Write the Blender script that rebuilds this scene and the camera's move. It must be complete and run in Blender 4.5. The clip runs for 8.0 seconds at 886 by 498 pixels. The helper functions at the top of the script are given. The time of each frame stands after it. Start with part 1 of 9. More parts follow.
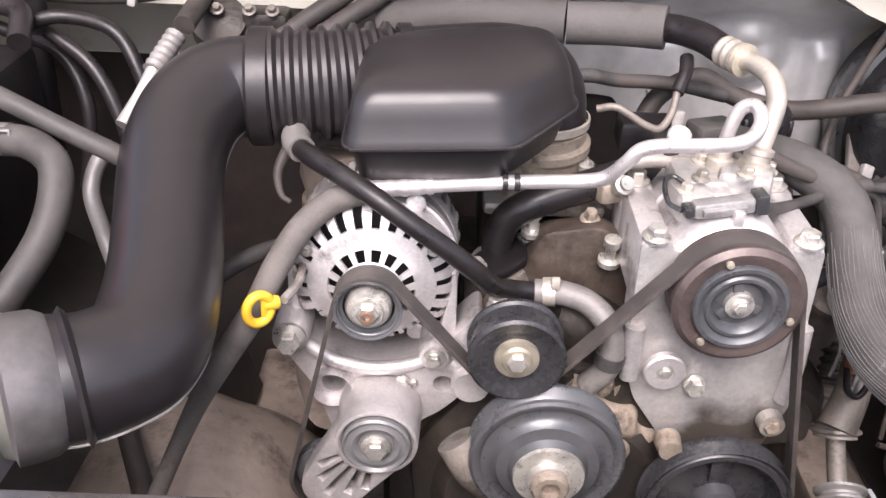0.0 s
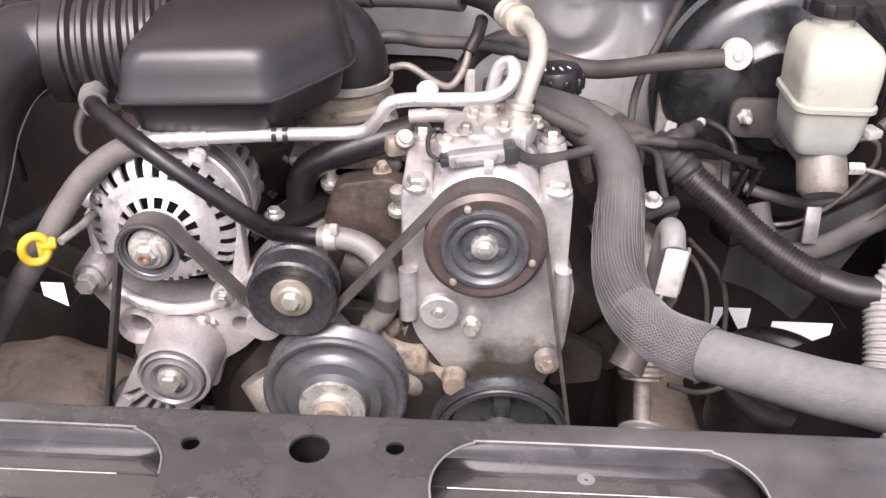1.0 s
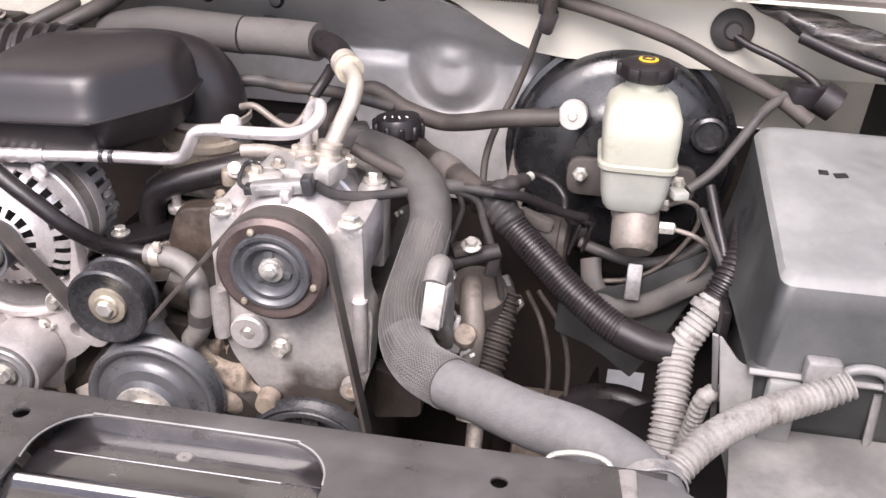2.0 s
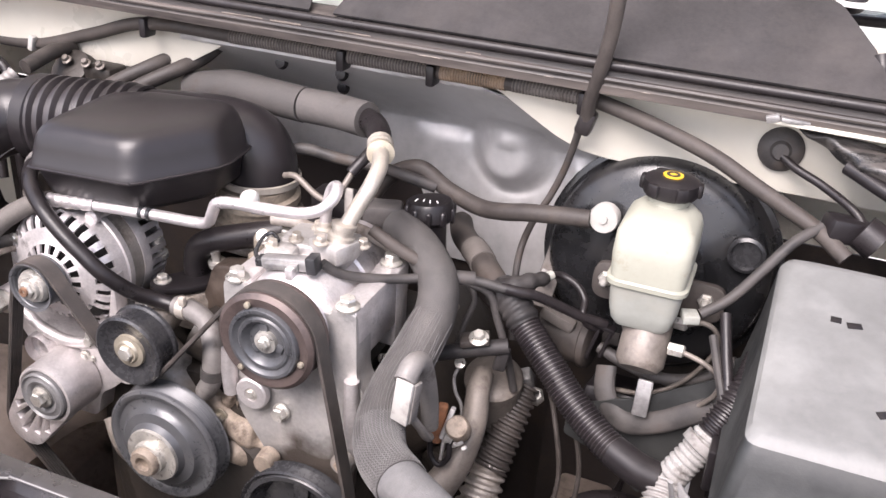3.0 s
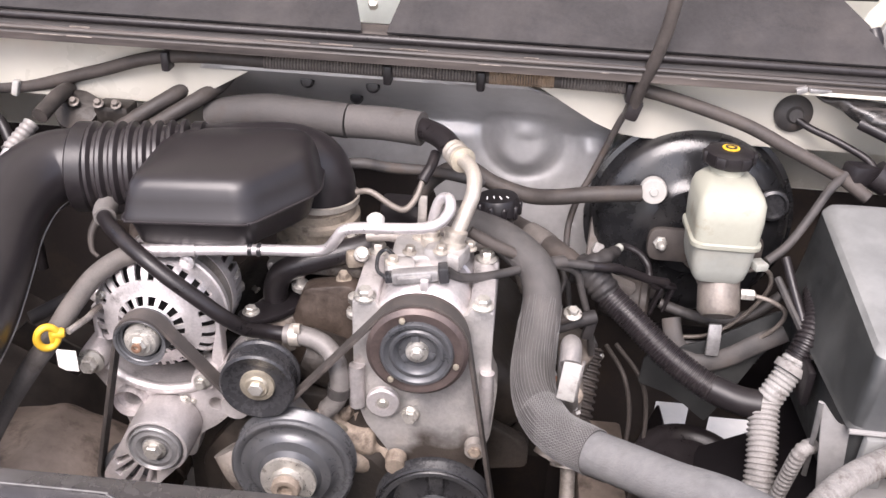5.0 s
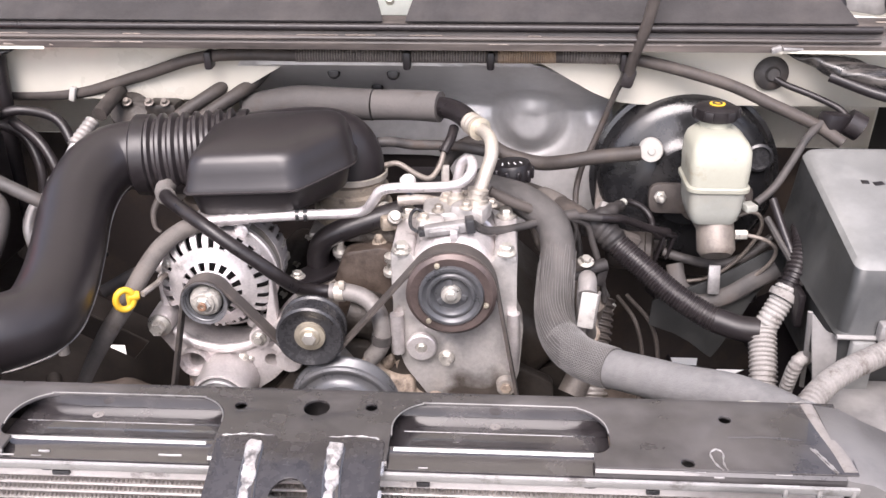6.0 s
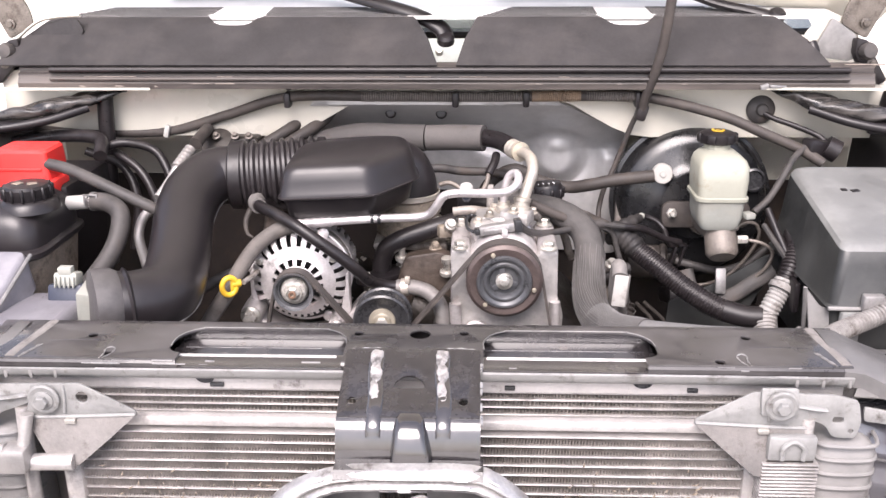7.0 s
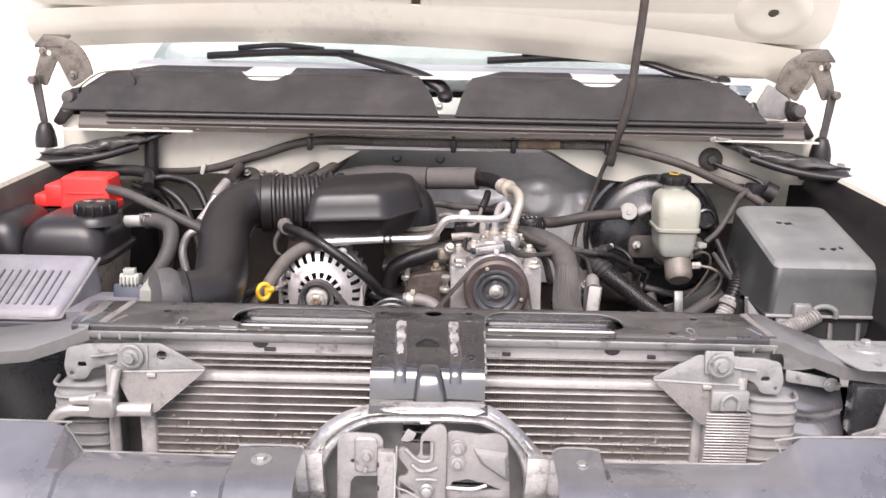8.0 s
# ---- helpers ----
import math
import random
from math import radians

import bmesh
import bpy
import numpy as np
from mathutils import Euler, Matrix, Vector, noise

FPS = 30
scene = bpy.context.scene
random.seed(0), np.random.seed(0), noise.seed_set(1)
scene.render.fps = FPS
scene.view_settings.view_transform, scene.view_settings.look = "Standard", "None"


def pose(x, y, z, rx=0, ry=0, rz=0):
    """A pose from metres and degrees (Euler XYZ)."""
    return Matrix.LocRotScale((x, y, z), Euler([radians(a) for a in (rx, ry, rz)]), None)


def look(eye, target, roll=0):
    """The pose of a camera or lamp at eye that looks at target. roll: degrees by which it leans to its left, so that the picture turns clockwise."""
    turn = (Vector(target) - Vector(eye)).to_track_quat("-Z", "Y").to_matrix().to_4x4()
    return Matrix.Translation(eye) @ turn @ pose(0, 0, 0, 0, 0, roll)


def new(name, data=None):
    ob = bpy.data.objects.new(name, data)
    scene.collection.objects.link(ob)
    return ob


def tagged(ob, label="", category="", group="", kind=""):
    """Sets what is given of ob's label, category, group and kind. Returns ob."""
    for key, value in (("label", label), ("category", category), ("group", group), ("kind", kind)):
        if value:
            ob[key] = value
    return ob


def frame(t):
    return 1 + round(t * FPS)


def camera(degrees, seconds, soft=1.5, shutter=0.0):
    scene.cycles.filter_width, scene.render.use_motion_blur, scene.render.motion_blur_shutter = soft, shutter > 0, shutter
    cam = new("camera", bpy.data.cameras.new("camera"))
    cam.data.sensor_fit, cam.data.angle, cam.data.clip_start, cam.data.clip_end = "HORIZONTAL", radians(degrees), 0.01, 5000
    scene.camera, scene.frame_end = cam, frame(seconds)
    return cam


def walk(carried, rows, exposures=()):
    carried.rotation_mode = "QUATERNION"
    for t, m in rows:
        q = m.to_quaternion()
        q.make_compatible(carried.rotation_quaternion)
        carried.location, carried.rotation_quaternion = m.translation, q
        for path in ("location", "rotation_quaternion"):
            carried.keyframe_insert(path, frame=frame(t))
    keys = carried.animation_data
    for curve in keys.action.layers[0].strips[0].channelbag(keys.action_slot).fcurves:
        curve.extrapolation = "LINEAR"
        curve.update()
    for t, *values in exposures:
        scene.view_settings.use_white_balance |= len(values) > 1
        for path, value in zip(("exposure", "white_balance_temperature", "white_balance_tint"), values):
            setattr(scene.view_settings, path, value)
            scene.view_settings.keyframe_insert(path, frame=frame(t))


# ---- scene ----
cam = camera(52.1, 8.0)
PATH = [
    (0, (-0.1626, 0.0373, 1.545), (-0.1586, 1.7568, 0.523), 2.2),
    (0.5, (-0.033, 0.0187, 1.555), (-0.0253, 1.6911, 0.459), 2.5),
    (1, (0.0817, -0.0276, 1.564), (0.0388, 1.6603, 0.491), 1.4),
    (1.5, (0.2165, -0.0743, 1.57), (0.1006, 1.6516, 0.566), 0.8),
    (1.7, (0.2802, -0.0831, 1.564), (0.1358, 1.6586, 0.592), 1.4),
    (2.8, (0.5655, -0.0071, 1.617), (-0.0087, 1.6796, 0.708), 4.3),
    (3, (0.5587, 0.0011, 1.644), (-0.0578, 1.674, 0.738), 3.9),
    (3.5, (0.5177, 0.0013, 1.685), (-0.1149, 1.6736, 0.788), 3.7),
    (4, (0.4085, -0.0407, 1.689), (-0.1298, 1.677, 0.819), 4.3),
    (4.5, (0.2439, -0.0961, 1.69), (-0.0375, 1.6854, 0.826), 4.2),
    (5, (0.1764, -0.1493, 1.704), (0.0743, 1.6053, 0.749), 3.0),
    (5.2, (0.1715, -0.1801, 1.703), (0.0802, 1.5671, 0.732), 2.1),
    (6.3, (0.141, -0.3764, 1.667), (0.0337, 1.4403, 0.838), -0.8),
    (6.5, (0.1257, -0.4219, 1.655), (0.0291, 1.4195, 0.88), -0.8),
    (7, (0.0589, -0.5941, 1.624), (-0.0137, 1.2846, 0.944), -0.3),
    (7.5, (0.0169, -0.738, 1.61), (-0.0189, 1.1707, 1.013), 0.3),
    (8, (0.0149, -0.881, 1.589), (0.0019, 1.0551, 1.09), 1.1),
]
walk(cam, [(t, look(eye, target, roll)) for t, eye, target, roll in PATH], [(0, 1.53, 6420, 19), (1.5, 1.56, 6420, 19), (3, 1.58, 6420, 19), (5, 1.46, 6420, 19), (6.5, 1.58, 6420, 19), (8, 1.14, 6480, 17)])

# ---------------------------------------------------------------- light
world = bpy.data.worlds.new("sky")
scene.world = world
world.use_nodes = True
sky = world.node_tree.nodes.new("ShaderNodeTexSky")
sky.sky_type = "NISHITA"
sky.sun_disc = False
SUN_ELEVATION, SUN_AZIMUTH = 50.0, 190.0
sky.sun_elevation, sky.sun_rotation = radians(SUN_ELEVATION), radians(SUN_AZIMUTH)
sky.air_density, sky.dust_density = 1.0, 2.5
back = world.node_tree.nodes["Background"]
back.inputs["Strength"].default_value = 0.15
haze = world.node_tree.nodes.new("ShaderNodeHueSaturation")
haze.inputs["Saturation"].default_value = 0.5
world.node_tree.links.new(sky.outputs["Color"], haze.inputs["Color"])
world.node_tree.links.new(haze.outputs["Color"], back.inputs["Color"])
sun = new("sun", bpy.data.lights.new("sun", "SUN"))
sun.data.energy, sun.data.angle, sun.data.color = 2.2, radians(38), (1.0, 0.94, 0.88)
sun.matrix_world = look((math.sin(radians(SUN_AZIMUTH)) * 20, math.cos(radians(SUN_AZIMUTH)) * 20, 20 * math.tan(radians(SUN_ELEVATION))), (0, 0, 0))


# ---------------------------------------------------------------- materials
def material(name, col, rough=0.5, metal=0.0, var=0.3, scale=25.0, bump=0.1, bscale=350.0, rvar=0.12, dust=0.0, dust_col=(0.42, 0.36, 0.30), dscale=14.0, coat=0.0, spread=0.15, stretch=None, grime=0.0, grime_col=(0.045, 0.032, 0.024), gscale=11.0, wear=None, spec=0.5):
    """A surface with grain at two scales and an optional film of dry dust in patches."""
    m = bpy.data.materials.new(name)
    m.use_nodes = True
    nt = m.node_tree
    b = nt.nodes["Principled BSDF"]
    tc = nt.nodes.new("ShaderNodeTexCoord")
    src = tc.outputs["Object"]
    if stretch:
        mp = nt.nodes.new("ShaderNodeMapping")
        mp.inputs["Scale"].default_value = stretch
        nt.links.new(src, mp.inputs["Vector"])
        src = mp.outputs["Vector"]

    def grain(s, detail=4.0, rough_=0.6):
        n = nt.nodes.new("ShaderNodeTexNoise")
        n.inputs["Scale"].default_value, n.inputs["Detail"].default_value, n.inputs["Roughness"].default_value = s, detail, rough_
        nt.links.new(src, n.inputs["Vector"])
        return n.outputs["Fac"]

    def ramp(fac, lo, hi, a, c):
        r = nt.nodes.new("ShaderNodeValToRGB")
        r.color_ramp.elements[0].position, r.color_ramp.elements[1].position = lo, hi
        r.color_ramp.elements[0].color, r.color_ramp.elements[1].color = a, c
        nt.links.new(fac, r.inputs["Fac"])
        return r.outputs["Color"]

    dark = tuple(max(0.0, c * (1 - var)) for c in col) + (1,)
    light = tuple(min(1.0, c * (1 + var)) for c in col) + (1,)
    big, small = grain(scale), grain(scale * 9, 3.0)
    mix = nt.nodes.new("ShaderNodeMix")
    mix.data_type = "FLOAT"
    mix.inputs[0].default_value = 0.4
    nt.links.new(big, mix.inputs[2]), nt.links.new(small, mix.inputs[3])
    colour = ramp(mix.outputs[0], 0.32, 0.68, dark, light)
    info = nt.nodes.new("ShaderNodeObjectInfo")
    hsv = nt.nodes.new("ShaderNodeHueSaturation")
    mr = nt.nodes.new("ShaderNodeMapRange")
    mr.inputs["To Min"].default_value, mr.inputs["To Max"].default_value = 1 - spread, 1 + spread
    nt.links.new(info.outputs["Random"], mr.inputs["Value"])
    nt.links.new(mr.outputs["Result"], hsv.inputs["Value"])
    nt.links.new(colour, hsv.inputs["Color"])
    colour = hsv.outputs["Color"]
    rgh = nt.nodes.new("ShaderNodeMapRange")
    rgh.inputs["To Min"].default_value, rgh.inputs["To Max"].default_value = max(0.03, rough - rvar), min(1.0, rough + rvar)
    nt.links.new(mix.outputs[0], rgh.inputs["Value"])
    rgh.inputs["From Min"].default_value, rgh.inputs["From Max"].default_value = 0.35, 0.65
    rout = rgh.outputs["Result"]
    if dust > 0:
        mask = ramp(grain(dscale, 6.0, 0.65), 0.62 - 0.35 * dust, 0.85 - 0.25 * dust, (0, 0, 0, 1), (dust, dust, dust, 1))
        dm = nt.nodes.new("ShaderNodeMix")
        dm.data_type = "RGBA"
        nt.links.new(mask, dm.inputs[0]), nt.links.new(colour, dm.inputs[6])
        dm.inputs[7].default_value = (*dust_col, 1)
        colour = dm.outputs[2]
        rm = nt.nodes.new("ShaderNodeMix")
        rm.data_type = "FLOAT"
        nt.links.new(mask, rm.inputs[0]), nt.links.new(rout, rm.inputs[2])
        rm.inputs[3].default_value = 0.85
        rout = rm.outputs[0]
        if metal > 0:
            mm = nt.nodes.new("ShaderNodeMix")
            mm.data_type = "FLOAT"
            nt.links.new(mask, mm.inputs[0])
            mm.inputs[2].default_value, mm.inputs[3].default_value = metal, 0.0
            nt.links.new(mm.outputs[0], b.inputs["Metallic"])
    if grime > 0:
        mask = ramp(grain(gscale, 8.0, 0.72), 0.60 - 0.3 * grime, 0.74 - 0.2 * grime, (0, 0, 0, 1), (0.85, 0.85, 0.85, 1))
        gm = nt.nodes.new("ShaderNodeMix")
        gm.data_type = "RGBA"
        nt.links.new(mask, gm.inputs[0]), nt.links.new(colour, gm.inputs[6])
        gm.inputs[7].default_value = (*grime_col, 1)
        colour = gm.outputs[2]
    if wear:
        geo = nt.nodes.new("ShaderNodeNewGeometry")
        edge = ramp(geo.outputs["Pointiness"], 0.53, 0.60, (0, 0, 0, 1), (1, 1, 1, 1))
        spots = ramp(grain(45, 6.0, 0.7), 0.40, 0.62, (0, 0, 0, 1), (1, 1, 1, 1))
        both = nt.nodes.new("ShaderNodeMix")
        both.data_type, both.blend_type = "RGBA", "MULTIPLY"
        both.inputs[0].default_value = 1.0
        nt.links.new(edge, both.inputs[6]), nt.links.new(spots, both.inputs[7])
        wm = nt.nodes.new("ShaderNodeMix")
        wm.data_type = "RGBA"
        nt.links.new(both.outputs[2], wm.inputs[0]), nt.links.new(colour, wm.inputs[6])
        wm.inputs[7].default_value = (*wear, 1)
        colour = wm.outputs[2]
    nt.links.new(colour, b.inputs["Base Color"])
    nt.links.new(rout, b.inputs["Roughness"])
    if not (dust > 0 and metal > 0):
        b.inputs["Metallic"].default_value = metal
    b.inputs["Coat Weight"].default_value = coat
    b.inputs["Specular IOR Level"].default_value = spec
    if bump:
        bp = nt.nodes.new("ShaderNodeBump")
        bp.inputs["Strength"].default_value, bp.inputs["Distance"].default_value = bump, 0.002
        nt.links.new(grain(bscale, 4.0), bp.inputs["Height"])
        nt.links.new(bp.outputs["Normal"], b.inputs["Normal"])
    return m


M = dict(
    concrete=material("sunlit_concrete", (0.60, 0.57, 0.525), 0.9, var=0.15, scale=2.0, bump=0.2, bscale=60),
    wall=material("pale_plaster", (0.62, 0.59, 0.54), 0.9, var=0.1, scale=1.0, bump=0.1, bscale=30),
    cast=material("dull_brown_casting", (0.155, 0.135, 0.118), 0.5, metal=0.25, var=0.3, scale=30, bump=0.3, bscale=250, dust=0.4, dust_col=(0.20, 0.165, 0.135), dscale=30, grime=0.2, gscale=25),
    streak=material("streaked_seal_rubber", (0.028, 0.024, 0.023), 0.4, var=0.4, scale=30, bump=0.2, bscale=300, dust=0.70, dust_col=(0.140, 0.117, 0.103), dscale=20, stretch=(0.2, 3.0, 3.0)),
    cream=material("cream_body_paint", (0.54, 0.512, 0.445), 0.34, var=0.05, scale=4, bump=0.02, dust=0.3, dust_col=(0.42, 0.36, 0.29), dscale=5, coat=0.35, spread=0.0),
    foil=material("grey_firewall_lining", (0.50, 0.49, 0.485), 0.40, metal=0.3, var=0.2, scale=5, bump=0.06, bscale=70, dust=0.35, dust_col=(0.29, 0.272, 0.26), dscale=5, spread=0.0),
    cowl=material("black_cowl_plastic", (0.034, 0.032, 0.033), 0.52, var=0.3, scale=20, bump=0.12, bscale=500, dust=0.45, dust_col=(0.092, 0.082, 0.078), dscale=6, spec=0.2),
    rubber=material("black_rubber", (0.0155, 0.013, 0.0138), 0.36, var=0.3, scale=40, bump=0.1, dust=0.25, dust_col=(0.060, 0.050, 0.044), dscale=25, spec=0.34),
    rubber_dust=material("dusty_rubber_hose", (0.040, 0.037, 0.036), 0.55, var=0.3, scale=40, bump=0.12, dust=0.55, dust_col=(0.105, 0.092, 0.085), dscale=22, grime=0.2, spec=0.35),
    brown_hose=material("brown_dusty_hose", (0.040, 0.034, 0.031), 0.6, var=0.35, scale=30, bump=0.2, dust=0.5, dust_col=(0.098, 0.082, 0.071), dscale=20, grime=0.2, spec=0.35),
    sleeve=material("grey_foam_sleeve", (0.066, 0.060, 0.057), 0.8, var=0.25, scale=30, bump=0.2, dust=0.45, dust_col=(0.10, 0.088, 0.08), grime=0.1),
    duct=material("black_duct_plastic", (0.0180, 0.0152, 0.0165), 0.34, var=0.15, scale=8, bump=0.035, bscale=500, rvar=0.03, dust=0.2, dust_col=(0.050, 0.045, 0.045), dscale=4, spec=0.42),
    plastic=material("matt_black_plastic", (0.0132, 0.0112, 0.0122), 0.36, rvar=0.06, var=0.25, scale=18, bump=0.06, bscale=600, dust=0.2, dust_col=(0.058, 0.049, 0.044), dscale=14, spec=0.34),
    support=material("satin_black_sheet", (0.026, 0.0238, 0.0245), 0.27, var=0.35, scale=9, rvar=0.06, bump=0.06, bscale=160, dust=0.48, dust_col=(0.108, 0.099, 0.097), dscale=9, coat=0.4),
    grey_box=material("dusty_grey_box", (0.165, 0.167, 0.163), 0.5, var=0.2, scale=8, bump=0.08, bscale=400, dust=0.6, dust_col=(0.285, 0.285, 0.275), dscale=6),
    alu=material("cast_aluminium", (0.62, 0.585, 0.58), 0.42, metal=0.7, var=0.2, scale=30, bump=0.35, bscale=380, dust=0.4, dust_col=(0.43, 0.40, 0.37), dscale=24, grime=0.12, gscale=16),
    alu_dirty=material("oily_cast_aluminium", (0.36, 0.34, 0.32), 0.45, metal=0.6, var=0.3, scale=18, bump=0.4, bscale=300, dust=0.75, dust_col=(0.19, 0.145, 0.105), dscale=10, grime=0.4, gscale=18),
    pipe=material("dull_aluminium_pipe", (0.53, 0.50, 0.50), 0.36, metal=0.7, var=0.12, scale=40, bump=0.08, dust=0.4, dust_col=(0.48, 0.44, 0.41), dscale=35, grime=0.05, gscale=40),
    pipe_tan=material("stained_aluminium_pipe", (0.45, 0.41, 0.36), 0.42, metal=0.6, var=0.2, scale=40, bump=0.1, dust=0.5, dust_col=(0.32, 0.277, 0.222), dscale=30),
    steel=material("zinc_steel", (0.56, 0.54, 0.50), 0.36, metal=0.8, var=0.2, scale=60, bump=0.1, dust=0.5, dust_col=(0.40, 0.36, 0.31), dscale=60, grime=0.15, gscale=60),
    brass=material("yellow_zinc", (0.50, 0.45, 0.36), 0.42, metal=0.7, var=0.2, scale=60, bump=0.1, dust=0.4, dust_col=(0.36, 0.30, 0.22), dscale=50),
    pulley=material("grey_painted_pulley", (0.098, 0.100, 0.106), 0.34, metal=0.3, var=0.15, scale=20, bump=0.05, dust=0.25, dust_col=(0.22, 0.19, 0.17), dscale=16),
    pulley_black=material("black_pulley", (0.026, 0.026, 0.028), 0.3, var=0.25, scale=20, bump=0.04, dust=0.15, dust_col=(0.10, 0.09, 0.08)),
    rust=material("rusty_pulley_rim", (0.100, 0.076, 0.070), 0.45, metal=0.4, var=0.35, scale=25, bump=0.12, dust=0.3, dust_col=(0.11, 0.072, 0.058), dscale=30),
    belt=material("ribbed_belt_rubber", (0.045, 0.039, 0.036), 0.65, var=0.3, scale=50, bump=0.1, dust=0.4, dust_col=(0.13, 0.105, 0.09), dscale=40),
    block=material("greasy_engine_iron", (0.026, 0.022, 0.019), 0.5, metal=0.2, var=0.5, scale=14, bump=0.5, bscale=120, dust=0.45, dust_col=(0.085, 0.062, 0.046), dscale=9, spec=0.35),
    brown=material("dusty_brown_metal", (0.29, 0.235, 0.20), 0.65, var=0.35, scale=6, bump=0.2, bscale=80, dust=0.5, dust_col=(0.34, 0.275, 0.225), dscale=5, grime=0.3),
    tan=material("stained_tan_casting", (0.27, 0.222, 0.178), 0.6, metal=0.15, var=0.4, scale=30, bump=0.35, bscale=160, dust=0.4, dust_col=(0.15, 0.10, 0.07), dscale=30, grime=0.3, gscale=30),
    booster=material("gloss_black_paint", (0.011, 0.011, 0.012), 0.26, var=0.3, scale=10, bump=0.04, dust=0.4, dust_col=(0.045, 0.04, 0.037), dscale=12, coat=0.15),
    nylon=material("yellowed_translucent_plastic", (0.272, 0.270, 0.224), 0.42, var=0.08, scale=12, bump=0.04, dust=0.4, dust_col=(0.36, 0.325, 0.25), dscale=9, grime=0.16, grime_col=(0.17, 0.135, 0.085), gscale=14),
    nylon_low=material("milky_translucent_plastic", (0.30, 0.305, 0.275), 0.45, var=0.1, scale=12, bump=0.05, dust=0.5, dust_col=(0.27, 0.24, 0.19), dscale=16, grime=0.15, grime_col=(0.12, 0.09, 0.06)),
    white=material("off_white_plastic", (0.37, 0.358, 0.338), 0.55, var=0.08, scale=30, bump=0.04, dust=0.3, dust_col=(0.40, 0.36, 0.31), grime=0.1),
    tape=material("peeling_white_tape", (0.27, 0.262, 0.252), 0.7, var=0.45, scale=40, bump=0.25, dust=0.5, dust_col=(0.14, 0.125, 0.115), dscale=45, grime=0.25, gscale=40),
    yellow=material("yellow_plastic", (0.66, 0.40, 0.03), 0.45, var=0.1, scale=40, bump=0.03),
    red=material("red_plastic", (0.72, 0.035, 0.03), 0.4, var=0.08, scale=20, bump=0.03, dust=0.15, dust_col=(0.6, 0.2, 0.16)),
    fin=material("dusty_condenser_fin", (0.56, 0.525, 0.50), 0.5, metal=0.3, var=0.3, scale=30, bump=0.1, dust=0.5, dust_col=(0.40, 0.36, 0.335), dscale=16),
    tube=material("dull_condenser_tube", (0.48, 0.455, 0.44), 0.42, metal=0.5, var=0.2, scale=30, bump=0.1, dust=0.5, dust_col=(0.25, 0.225, 0.205), dscale=25, grime=0.08),
    plate_grey=material("dusty_grey_plate", (0.33, 0.32, 0.315), 0.40, metal=0.7, var=0.3, scale=24, bump=0.18, dust=0.45, dust_col=(0.165, 0.152, 0.145), dscale=18, grime=0.2, gscale=30),
    shield=material("dusty_black_shield", (0.078, 0.076, 0.084), 0.24, var=0.2, scale=5, rvar=0.05, bump=0.04, bscale=300, dust=0.35, dust_col=(0.19, 0.187, 0.20), dscale=5, coat=1.0, spec=0.8),
    pale_strip=material("glare_pale_strip", (0.66, 0.65, 0.63), 0.5, var=0.1, scale=20, bump=0.05, dust=0.3, dust_col=(0.48, 0.45, 0.41)),
    dash=material("trim_pale_for_bright_glass", (0.74, 0.76, 0.73), 0.7, var=0.12, scale=6),
    lid_side=material("shaded_lid_and_flap_grey", (0.024, 0.025, 0.025), 0.45, var=0.3, scale=10, bump=0.08, bscale=400, dust=0.4, dust_col=(0.085, 0.085, 0.081), dscale=9),
    bracket=material("dusty_brown_grey_steel", (0.185, 0.172, 0.163), 0.55, metal=0.25, var=0.25, scale=24, bump=0.2, dust=0.5, dust_col=(0.23, 0.21, 0.195), dscale=16, grime=0.15, gscale=30),
    gloss=material("satin_black_latch_plate", (0.022, 0.020, 0.021), 0.26, var=0.35, scale=14, bump=0.1, bscale=140, dust=0.22, dust_col=(0.10, 0.092, 0.088), dscale=7, coat=0.3),
    latch=material("scuffed_bare_steel", (0.50, 0.485, 0.475), 0.34, metal=0.8, var=0.35, scale=22, bump=0.25, bscale=200, dust=0.45, dust_col=(0.25, 0.235, 0.225), dscale=20, grime=0.22, gscale=26),
    edge=material("worn_and_highlight_edge", (0.62, 0.60, 0.585), 0.4, metal=0.55, var=0.4, scale=50, bump=0.2, dust=0.35, dust_col=(0.20, 0.185, 0.175), dscale=40),
    pale_bracket=material("dusty_zinc_plate", (0.25, 0.247, 0.24), 0.5, metal=0.3, var=0.2, scale=22, bump=0.15, dust=0.5, dust_col=(0.30, 0.294, 0.283), dscale=14, grime=0.12, gscale=30),
    rust_orange=material("orange_rust", (0.20, 0.085, 0.04), 0.8, var=0.45, scale=60, bump=0.5, bscale=250, dust=0.4, dust_col=(0.11, 0.06, 0.04), dscale=40),
    tan_hose=material("tan_dusty_hose", (0.100, 0.088, 0.080), 0.75, var=0.3, scale=50, bump=0.3, bscale=500, dust=0.5, dust_col=(0.148, 0.131, 0.117), dscale=22, grime=0.2, gscale=26),
    loom=material("matt_loom_sleeve", (0.022, 0.020, 0.020), 0.55, var=0.35, scale=40, bump=0.25, bscale=500, dust=0.45, dust_col=(0.062, 0.054, 0.049), dscale=20, spec=0.3),
    alu_face=material("oil_stained_aluminium_face", (0.50, 0.48, 0.465), 0.45, metal=0.6, var=0.25, scale=16, bump=0.4, bscale=320, dust=0.45, dust_col=(0.33, 0.29, 0.255), dscale=12, grime=0.28, grime_col=(0.115, 0.082, 0.058), gscale=9),
    void=material("slot_shade_black", (0.010, 0.009, 0.009), 0.7, var=0.3, bump=0.1),
